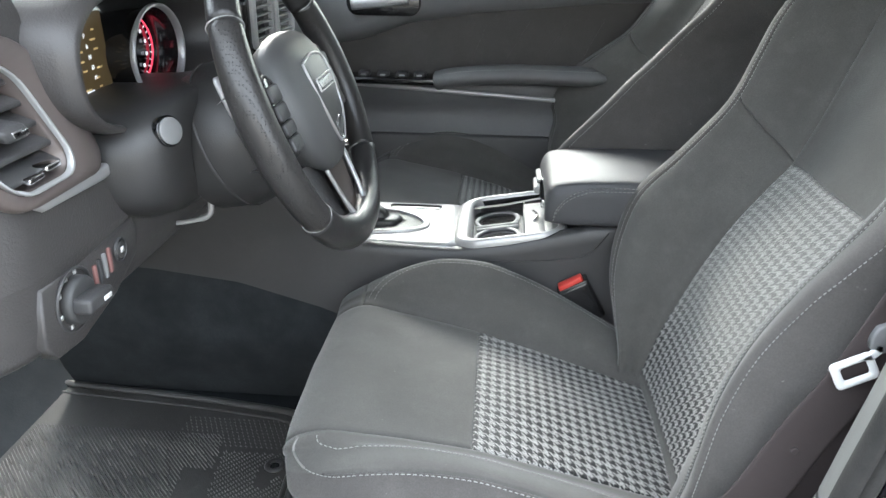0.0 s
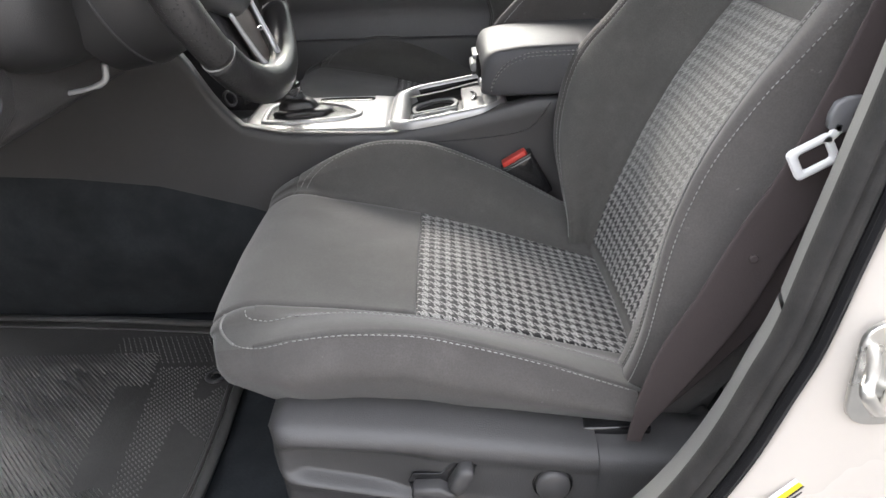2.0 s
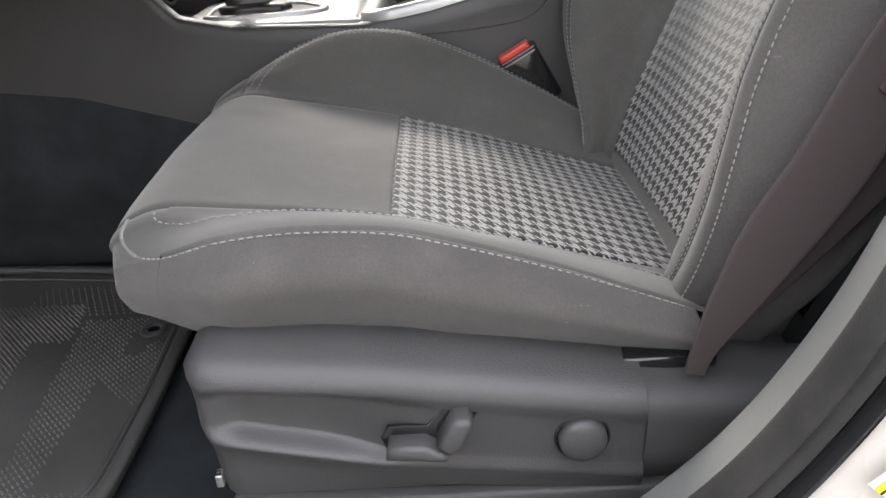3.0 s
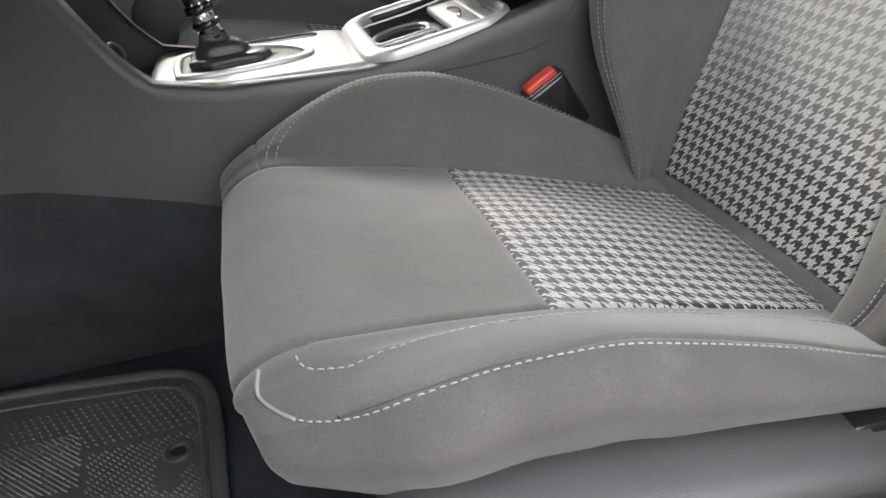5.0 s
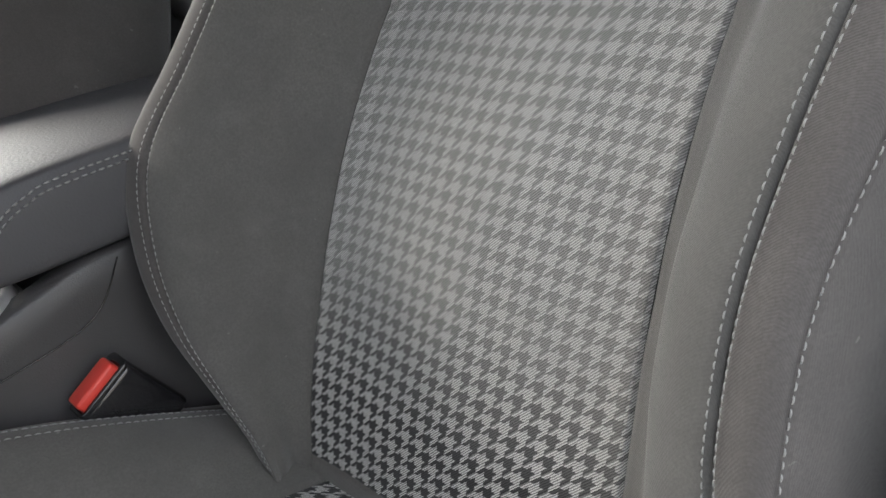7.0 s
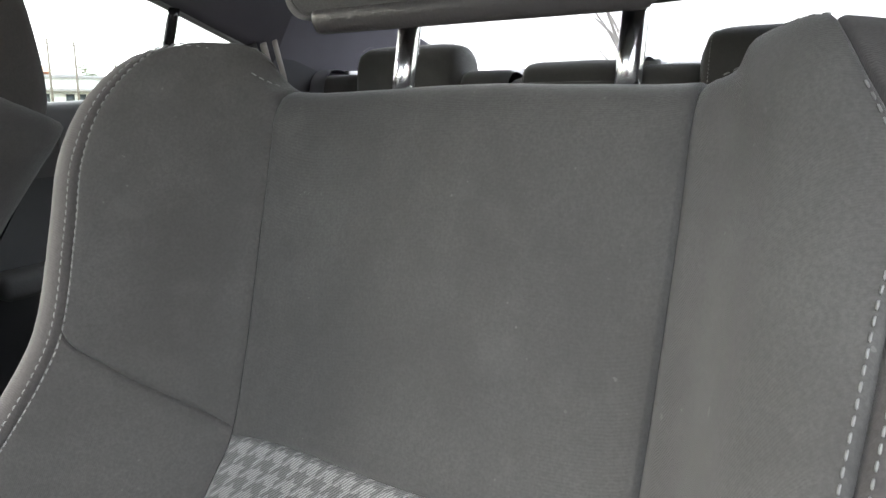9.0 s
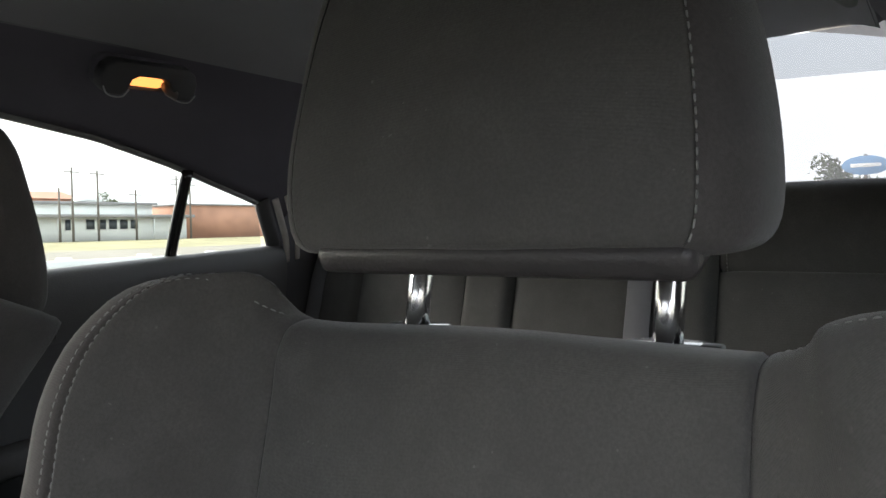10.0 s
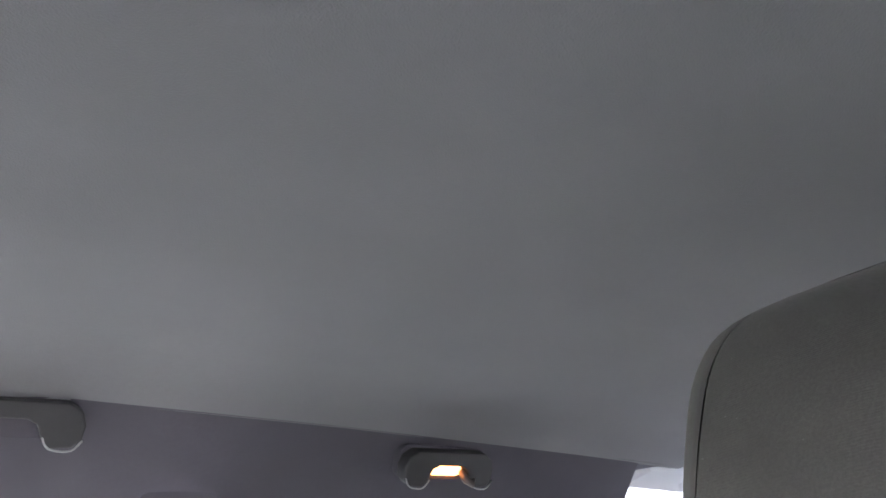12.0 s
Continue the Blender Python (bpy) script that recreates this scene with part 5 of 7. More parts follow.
def lettering(name, words, size, m, mat, parent, label=""):
    cu = bpy.data.curves.new("tmp", "FONT")
    cu.body, cu.size, cu.extrude = words, size, size * 0.03
    cu.align_x = cu.align_y = "CENTER"
    tmp = bpy.data.objects.new("tmp", cu)
    me = tmp.to_mesh()
    bm = bmesh.new()
    bm.from_mesh(me)
    tmp.to_mesh_clear()
    bpy.data.objects.remove(tmp)
    bpy.data.curves.remove(cu)
    bm.transform(m)
    return part(name, bm, mat, parent, label, smooth=False)


FACE_X = Matrix(((0, 0, 1, 0), (1, 0, 0, 0), (0, 1, 0, 0), (0, 0, 0, 1)))
for k, ch in enumerate("PRNDM"):
    lettering("gear_letter", ch, 0.0075, Matrix.Translation((-0.2228, -0.056 + 0.003 * k, 1.050 - 0.0125 * k)) @ FACE_X, WHITEGLOW, screen)
for k, (y, z, w) in enumerate(((-0.085, 1.045, 0.026), (-0.088, 1.030, 0.018), (-0.090, 1.012, 0.022), (-0.092, 0.995, 0.020), (-0.060, 0.985, 0.016))):
    part("screen_bar", rbox(-0.2232, -0.2225, y - w / 2, y + w / 2, z - 0.0022, z + 0.0022, 0), WHITEGLOW, screen)
AMBER = glow("amber_screen_print", (0.75, 0.55, 0.25), 0.07)
for k in range(9):
    for q in range(3):
        y, z = -0.108 + 0.032 * q + 0.006 * (k % 2), 0.976 + 0.0112 * k
        if (k + 2 * q) % 4:
            part("screen_print", rbox(-0.2232, -0.2226, y, y + 0.006 + 0.003 * ((k + q) % 3), z, z + 0.0022, 0), AMBER, screen)
part("screen_arc", tube([(-0.2225, -0.112 + 0.030 * math.cos(a), 0.998 + 0.036 * math.sin(a)) for a in np.linspace(-1.2, 1.2, 16)], 0.0012, 6), WHITEGLOW, screen)


def gauge(yc, zc):
    g = part("gauge_ring", sheet(np.array([oval(x, yc, zc, a, b, 1.0, 48) for x, a, b in ((-0.188, 0.0775, 0.062), (-0.184, 0.0775, 0.062), (-0.182, 0.0755, 0.060), (-0.184, 0.0735, 0.058), (-0.192, 0.0725, 0.057))]), close_v=True), SILVER, hood, "satin silver gauge ring")
    part("gauge_well", sheet(np.array([oval(x, yc, zc, a, b, 1.0, 48) for x, a, b in ((-0.1915, 0.0728, 0.0572), (-0.226, 0.070, 0.054))]), close_v=True), GLOSS_BLACK, g, "black gauge well")
    part("gauge_arc", tube([(-0.2235, yc + 0.060 * math.cos(a), zc + 0.046 * math.sin(a)) for a in np.linspace(-1.0, 1.5, 40)], 0.0013, 6), REDGLOW, g, "glowing red scale arc")
    for k, a in enumerate(np.linspace(-0.9, 1.4, 11)):
        c, s = math.cos(a), math.sin(a)
        part("gauge_tick", tube([(-0.2235, yc + 0.052 * c, zc + 0.040 * s), (-0.2235, yc + 0.057 * c, zc + 0.043 * s)], 0.0006, 6), WHITEGLOW, g)
    for k, a in enumerate(np.linspace(-0.8, 1.3, 5)):
        c, s = math.cos(a), math.sin(a)
        part("gauge_mark", rbox(-0.2245, -0.2230, yc + 0.042 * c - 0.0024, yc + 0.042 * c + 0.0024, zc + 0.032 * s - 0.0024, zc + 0.032 * s + 0.0024, 0.0006, 1), WHITEGLOW, g)
    part("gauge_needle", tube([(-0.221, yc - 0.004, zc), (-0.221, yc - 0.010, zc - 0.026)], [0.0018, 0.0008], 6), REDGLOW, g, "glowing red needle")
    return g


gauge(0.058, 1.016)
# side air vent
BRONZE = surface("satin_warm_grey_trim", (0.150, 0.125, 0.116), 0.36, metal=0.3, vary=0.08)
LEAN = Matrix(((1, 0, -0.24, 0.24 * 0.957), (0, 1, -0.42, 0.42 * 0.957), (0, 0, 1, 0), (0, 0, 0, 1)))


def leaning(bm):
    """Follows the face of the dash, which leans back and outwards towards its top."""
    bm.transform(LEAN)
    return bm


vent = part("air_vent", leaning(frame_ring(rounded(-0.372, -0.182, 0.934, 1.082, 0.040), rounded(-0.350, -0.242, 0.950, 1.062, 0.030), "x", -0.185, -0.147)), BRONZE, dash, "side air vent in a satin surround")
part("vent_rim", leaning(frame_ring(rounded(-0.3520, -0.239, 0.948, 1.064, 0.031), rounded(-0.3490, -0.2425, 0.9505, 1.0615, 0.0295), "x", -0.1500, -0.1440)), SILVER, vent, "thin satin vent rim")
part("vent_back", leaning(slab(rounded(-0.354, -0.238, 0.946, 1.066, 0.030), "x", -0.215, -0.205, 0.001)), GLOSS_BLACK, vent)
for k in range(5):
    z = 0.964 + 0.0205 * k
    part("vent_slat", leaning(rbox(-0.024, 0.016, -0.053, 0.053, -0.0032, 0.0032, 0.002, 2, m=pose(-0.172, -0.296, z, 0, 24, 0))), PLASTIC_GREY, vent)
part("vent_tab", leaning(rbox(-0.010, 0.018, -0.018, 0.018, -0.007, 0.007, 0.005, m=pose(-0.156, -0.298, 1.006, 0, 10, 0))), PLASTIC_GREY, vent, "grey vent direction tab")
part("tab_inlay", leaning(rbox(0.012, 0.0195, -0.008, 0.014, -0.003, 0.003, 0.001, m=pose(-0.156, -0.298, 1.006, 0, 10, 0))), CHROME, vent)
for k in range(2):
    part("vent_wheel", rbox(-0.172, -0.150, -0.314 + 0.028 * k, -0.290 + 0.028 * k, 0.954 + 0.004 * k, 0.960 + 0.004 * k, 0.002), CHROME, vent, "bright vent closing wheel")
strip = slab([(-0.332, 0.956), (-0.326, 0.938), (-0.306, 0.926), (-0.200, 0.922), (-0.176, 0.924), (-0.168, 0.932), (-0.174, 0.938), (-0.205, 0.937), (-0.298, 0.940), (-0.318, 0.950)], "x", -0.172, -0.1465, 0.004)
part("dash_strip", strip, SILVER, dash, "satin silver dash strip")
# light switch panel
panel = part("switch_panel", slab([(-0.350, 0.806), (-0.340, 0.862), (-0.270, 0.858), (-0.160, 0.868), (-0.150, 0.852), (-0.160, 0.822), (-0.215, 0.798), (-0.290, 0.782), (-0.335, 0.786)], "x", -0.165, -0.1455, 0.003), DASH_BLACK, dash, "black light switch panel")
part("dial_ring", ring((-0.1445, -0.293, 0.830), (1, 0, -0.05), 0.032, 0.0016, 0.002, 40), PLASTIC_GREY, panel)
dial = part("light_switch", disc((-0.147, -0.293, 0.830), (1, 0, -0.05), 0.025, 0.012, 32, 0.003), PLASTIC, panel, "round black headlight switch")
part("switch_grip", rbox(0.0, 0.020, -0.023, 0.023, -0.008, 0.008, 0.004, m=pose(-0.137, -0.291, 0.830, -4, 0, 0)), PLASTIC_GREY, dial)
part("grip_mark", rbox(0.018, 0.0210, 0.002, 0.016, -0.0025, 0.0025, 0.0005, 1, m=pose(-0.137, -0.291, 0.830, -4, 0, 0)), WHITE_METAL, dial)
MARK = surface("pale_switch_marking", (0.55, 0.55, 0.55), 0.6, vary=0.1)
for a in (20, 75, 110, 150, 195, 240, 300):
    c, s = math.cos(radians(a)), math.sin(radians(a))
    part("switch_symbol", rbox(-0.1448, -0.1440, -0.293 + 0.0275 * c - 0.0024, -0.293 + 0.0275 * c + 0.0024, 0.830 + 0.0275 * s - 0.0022, 0.830 + 0.0275 * s + 0.0022, 0), MARK, panel)
DULL_RED = surface("dull_red_marking", (0.22, 0.11, 0.10), 0.6, vary=0.1)
for k in range(4):
    y = -0.252 + 0.0105 * k
    part("dimmer_wheel", rbox(-0.146, -0.1425, y - 0.0026, y + 0.0026, 0.820 + 0.002 * k, 0.848 + 0.002 * k, 0.001), (DULL_RED, PLASTIC_GREY, TRAY_GREY, DULL_RED)[k], panel, "ribbed dimmer wheel")
part("release_ring", ring((-0.1445, -0.196, 0.842), (1, 0, 0), 0.0125, 0.0012, 0.002, 28), PLASTIC_GREY, panel)
part("release_button", disc((-0.1465, -0.196, 0.842), (1, 0, 0), 0.010, 0.004, 24, 0.001), PLASTIC, panel, "small round release button")
part("button_mark", rbox(-0.1425, -0.1418, -0.199, -0.192, 0.839, 0.845, 0), WHITE_METAL, panel)
# centre vent beyond the wheel
stack = part("centre_panel", slab(rounded(0.262, 0.538, 0.80, 1.085, 0.03), "x", -0.22, -0.135, 0.012, 3), GLOSS_BLACK, dash, "glossy black centre panel")
for y0, y1 in ((0.285, 0.390), (0.410, 0.515)):
    cv = part("centre_vent", frame_ring(rounded(y0, y1, 0.985, 1.075, 0.014), rounded(y0 + 0.008, y1 - 0.008, 0.993, 1.067, 0.010), "x", -0.150, -0.126), SILVER, dash, "centre air vent with silver edge")
    for k in range(6):
        part("vent_slat", rbox(-0.014, 0.004, y0 + 0.009, y1 - 0.009, -0.0016, 0.0016, 0.001, 2, m=pose(-0.132, 0, 0.999 + 0.0125 * k, 0, 0, 0)), PLASTIC_GREY, cv)
part("stack_screen", slab(rounded(0.285, 0.515, 0.845, 0.965, 0.008), "x", -0.137, -0.132, 0.001), LIP, stack)

# ---------------------------------------------------------------- floor and mat
fl = np.array([[(x, y, 0.262 + 0.006 * math.sin(9 * x + 3 * y) + (0.10 * max(0, (-0.42 - x)) ** 1.2) + 0.9 * max(0, -0.62 - x)) for y in np.linspace(-0.42, 1.15, 40)] for x in np.linspace(-0.95, 2.45, 70)])
single("carpet_floor", sheet(fl), CARPET, "black carpeted car floor under the seats", "floor", "structure")
mat_thing = thing("floor_mat", (-0.3, 0.06, 0.27), "worn black rubber floor mat with ridges", "floor mat")
outline = [(-0.62, -0.215), (-0.30, -0.222), (-0.10, -0.222), (-0.066, -0.208), (-0.057, -0.17), (-0.055, -0.09), (-0.055, 0.0), (-0.058, 0.08), (-0.061, 0.16), (-0.068, 0.22), (-0.085, 0.262), (-0.115, 0.285), (-0.20, 0.300), (-0.33, 0.318), (-0.62, 0.345)]
part("mat_body", slab(outline, "z", 0.268, 0.282, 0.004), RUBBER, mat_thing, "black moulded rubber")
rim = curve_through([(x - 0.004, y * 0.975, 0.285) for x, y in outline], 120)
part("mat_lip", tube(rim, 0.0060, 8, squash=(1.5, 0.9)), RUBBER, mat_thing)
inner = curve_through([(x - 0.020, y * 0.90, 0.2825) for x, y in outline], 120)
part("mat_groove", tube(inner, 0.0028, 6, squash=(1.4, 0.8)), RUBBER, mat_thing)
rng = random.Random(4)


def bumps(pieces, w, h, z=0.2818):
    """Small raised ridges, each from a to b, as one mesh."""
    verts, faces = [], []
    for (ax, ay), (bx, by) in pieces:
        n = math.hypot(bx - ax, by - ay) + 1e-9
        sx, sy = -(by - ay) / n * w, (bx - ax) / n * w
        k = len(verts)
        verts += [(ax - sx, ay - sy, z), (ax + sx, ay + sy, z), (bx + sx, by + sy, z), (bx - sx, by - sy, z), (ax, ay, z + h), (bx, by, z + h)]
        faces += [(k, k + 4, k + 5, k + 3), (k + 1, k + 2, k + 5, k + 4), (k, k + 1, k + 4), (k + 3, k + 5, k + 2)]
    me = bpy.data.meshes.new("tmp")
    me.from_pydata(verts, [], faces)
    bm = bmesh.new()
    bm.from_mesh(me)
    bpy.data.meshes.remove(me)
    return bm


def heel_pad(x, y):
    """How far outside the bare slanting heel strip a place on the mat lies."""
    mid = -0.232 - 0.10 * (y + 0.01)
    return max(abs(x - mid) - 0.028, abs(y + 0.01) - 0.118)


def bare(x, y):
    """The second smooth patch, near the sill."""
    return y < -0.035 - 0.9 * (x + 0.09) and x > -0.145 and y > -0.175


pieces = []
for k in range(120):
    c = -0.80 + 0.0076 * k
    f = 0.0
    while f < 0.62:
        length = rng.uniform(0.05, 0.11)
        a, b = (c + 0.69 * f - 0.10, 0.20 - 0.72 * f), (c + 0.69 * (f + length) - 0.10, 0.20 - 0.72 * (f + length))
        steps = 10
        run = None
        for q in range(steps + 1):
            x, y = a[0] + (b[0] - a[0]) * q / steps, a[1] + (b[1] - a[1]) * q / steps
            fine = -0.60 < x and y > -0.20 and x < -0.232 - 0.10 * (y + 0.01) - 0.028 + (0.0 if abs(y + 0.01) < 0.118 else 0.05)
            if fine and run is None:
                run = (x, y)
            if run and (not fine or q == steps):
                if math.hypot(x - run[0], y - run[1]) > 0.006:
                    pieces.append((run, (x, y)))
                run = None
        f += length + 0.004
for k in range(70):
    c = -0.42 + 0.0072 * k
    f = 0.005 * (k % 2)
    while f < 0.52:
        x, y = c + 0.69 * f - 0.12, 0.155 - 0.72 * f
        if -0.30 < x < -0.078 and y > -0.20 and heel_pad(x, y) > 0.004 and x > -0.20 - 0.10 * y and not bare(x, y) and math.hypot(x + 0.108, y - 0.116) > 0.026 and noise.noise(Vector((x * 12, y * 12, 3))) < 0.35:
            pieces.append(((x, y), (x + 0.69 * 0.0055, y - 0.72 * 0.0055)))
        f += 0.0105
for k in range(24):
    for q in range(9):
        x, y = -0.315 + 0.0098 * k + 0.005 * (q % 2), 0.172 + 0.0098 * q
        if math.hypot(x + 0.108, y - 0.116) > 0.028 and y < 0.262 - 0.35 * max(0, x + 0.13):
            pieces.append(((x, y), (x + 0.0030, y - 0.0030)))
rows = bumps(pieces, 0.0011, 0.0020)
# ridges paler than the mat: their glints are put into the colour
TREAD = surface("glint_toned_rubber_tread", (0.145, 0.141, 0.133), 0.33, vary=0.35, big=9)
ridges = part("mat_tread", rows, TREAD, mat_thing, "fine moulded ridges")
ridges["kind"] = "stuff"
g0 = part("mat_grommet", ring((-0.108, 0.122, 0.284), (0, 0, 1), 0.014, 0.005, 0.003, 28), PLASTIC_GREY, mat_thing, "plastic mat fastener")
part("grommet_pin", disc((-0.108, 0.122, 0.2805), (0, 0, 1), 0.008, 0.004, 20, 0.001), GLOSS_BLACK, g0)


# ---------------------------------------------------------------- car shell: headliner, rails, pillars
# headliner cloth with the roof edge's shade put into its colour; pillars share it
SHADED_LINER = surface("shade_toned_liner_cloth", (0.112, 0.106, 0.124), 0.9, grain=0.6, grain_scale=500, vary=0.1)
PANE = clear_glass("tinted_side_glass", (0.93, 0.97, 0.95), 0.9)
REAR_PANE = clear_glass("rear_glass", (0.95, 0.97, 0.96), 0.9)
SHADE_BAND = clear_glass("shaded_glass_band", (0.80, 0.83, 0.84), 0.55)
PAPER = surface("white_label_paper", (0.80, 0.80, 0.78), 0.5, vary=0.03)
YELLOW = surface("yellow_label_edge", (0.78, 0.60, 0.03), 0.5, vary=0.05)
INK = surface("black_ink", (0.02, 0.02, 0.02), 0.5, vary=0.1)
LAMP_LENS = glow("amber_lamp_lens", (1.0, 0.33, 0.08), 0.85)


def side_y(r, side):
    return CENTRE_Y + side * r


ROOF_X = [-0.30, -0.1, 0.2, 0.6, 1.0, 1.5, 2.0]
ROOF_Z = [1.390, 1.445, 1.492, 1.518, 1.503, 1.476, 1.445]
DROP_R = [0.0, 0.3, 0.40, 0.45, 0.475, 0.490, 0.499, 0.504]
DROP_Z = [0.0, 0.008, 0.018, 0.030, 0.041, 0.0505, 0.057, 0.061]
TOP_X = [-0.30, 0.2, 0.6, 0.86, 1.02, 1.18, 1.33, 1.45, 1.57, 1.66]
TOP_Z = [1.20, 1.30, 1.335, 1.335, 1.335, 1.305, 1.262, 1.22, 1.178, 1.14]


def roof_z(x, r):
    return np.interp(x, ROOF_X, ROOF_Z) - np.interp(abs(r), DROP_R, DROP_Z)


def window_top(x):
    return np.interp(x, TOP_X, TOP_Z)


def window_r(z):
    """How far from the middle of the car the side glass stands at a height."""
    return 0.715 - (z - 1.075) * 0.27


xs = np.linspace(-0.30, 2.0, 60)
rs = np.r_[-0.504, -0.5015, -0.499, -0.4945, -0.49, -0.4825, np.linspace(-0.475, 0.475, 41), 0.4825, 0.49, 0.4945, 0.499, 0.5015, 0.504]


def liner_end(r):
    """The headliner stops at the top edge of the rear glass, which bows forward at its corners."""
    return 1.985 - 0.40 * (abs(r) / 0.60) ** 4


liner = np.array([[(-0.30 + (liner_end(r) + 0.30) * (x + 0.30) / 2.30, CENTRE_Y + r, roof_z(-0.30 + (liner_end(r) + 0.30) * (x + 0.30) / 2.30, r)) for r in rs] for x in xs])
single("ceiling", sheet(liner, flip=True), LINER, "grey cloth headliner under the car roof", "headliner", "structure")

# painted roof skin above the headliner
rs = np.linspace(-0.66, 0.66, 25)
skin = np.array([[(x, CENTRE_Y + r, np.interp(x, ROOF_X, ROOF_Z) + 0.045 - 0.28 * r * r) for r in rs] for x in np.linspace(-0.32, 2.03, 30)])
single("roof", sheet(skin), PAINT, "white painted steel roof of the car", "car roof", "structure")


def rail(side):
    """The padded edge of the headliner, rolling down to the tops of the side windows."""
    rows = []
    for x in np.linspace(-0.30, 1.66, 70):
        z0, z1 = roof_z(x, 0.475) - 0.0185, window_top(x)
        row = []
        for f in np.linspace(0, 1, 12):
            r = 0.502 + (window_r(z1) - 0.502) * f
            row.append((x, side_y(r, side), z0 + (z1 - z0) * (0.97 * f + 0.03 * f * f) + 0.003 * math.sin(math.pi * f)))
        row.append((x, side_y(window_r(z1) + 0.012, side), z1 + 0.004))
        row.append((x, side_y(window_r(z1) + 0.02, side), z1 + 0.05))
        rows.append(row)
    return single("trim_roof_rail", sheet(np.array(rows), flip=side > 0), SHADED_LINER, "headliner cloth along the roof edge, darkened for shade", "roof trim", "structure")


def glass_edge(x):
    """Half-width and height of the rear glass's side edge at a place along the car."""
    f = (x - 1.585) / 1.065
    return 0.60 + 0.18 * f, 1.385 - 0.262 * f


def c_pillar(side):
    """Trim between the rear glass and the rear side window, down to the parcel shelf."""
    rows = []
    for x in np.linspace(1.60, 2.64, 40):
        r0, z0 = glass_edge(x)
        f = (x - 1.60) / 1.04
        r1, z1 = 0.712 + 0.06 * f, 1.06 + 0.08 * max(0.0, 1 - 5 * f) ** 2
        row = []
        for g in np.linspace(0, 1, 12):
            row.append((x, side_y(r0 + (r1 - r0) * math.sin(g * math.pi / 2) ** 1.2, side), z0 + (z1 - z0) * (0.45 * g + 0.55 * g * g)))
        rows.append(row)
    single("trim_rear_pillar", sheet(np.array(rows), flip=side > 0), SHADED_LINER, "rear pillar trim in shade-darkened cloth beside the window", "pillar trim", "structure")
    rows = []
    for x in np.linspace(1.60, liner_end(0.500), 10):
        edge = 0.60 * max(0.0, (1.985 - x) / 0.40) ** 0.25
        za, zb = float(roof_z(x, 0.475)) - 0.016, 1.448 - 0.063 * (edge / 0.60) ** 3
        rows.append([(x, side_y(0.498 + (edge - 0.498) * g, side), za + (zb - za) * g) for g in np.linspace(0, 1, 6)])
    return single("trim_rear_corner", sheet(np.array(rows), flip=side > 0), SHADED_LINER, "headliner corner above the rear glass, darkened for shade", "pillar trim", "structure")


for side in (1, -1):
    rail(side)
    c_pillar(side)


def lean(bm):
    """Tilts an upright plate in the plane y = window sill inwards like the side glass; side follows the sign of y."""
    for v in bm.verts:
        side = 1 if v.co.y > CENTRE_Y else -1
        v.co.y -= side * 0.27 * (v.co.z - 1.075)
    return bm


def pane_outline(x0, x1, low, inset=0.0, n=24, slope0=0.0, slope1=0.0):
    """A window's outline: level below, the roof edge above, with leaning ends."""
    tops = [(x, window_top(x) - inset) for x in np.linspace(x0 + slope0, x1 + slope1, n)]
    return [(x0, low), (x1, low)] + tops[::-1]


def glazing(name, parent, outline, side, material=PANE):
    y = side_y(0.715, side)
    ob = part(name, lean(slab(outline, "y", y, y + side * 0.004, 0)), material, parent, "clear side glass", smooth=False)
    ob.visible_shadow = False
    return ob


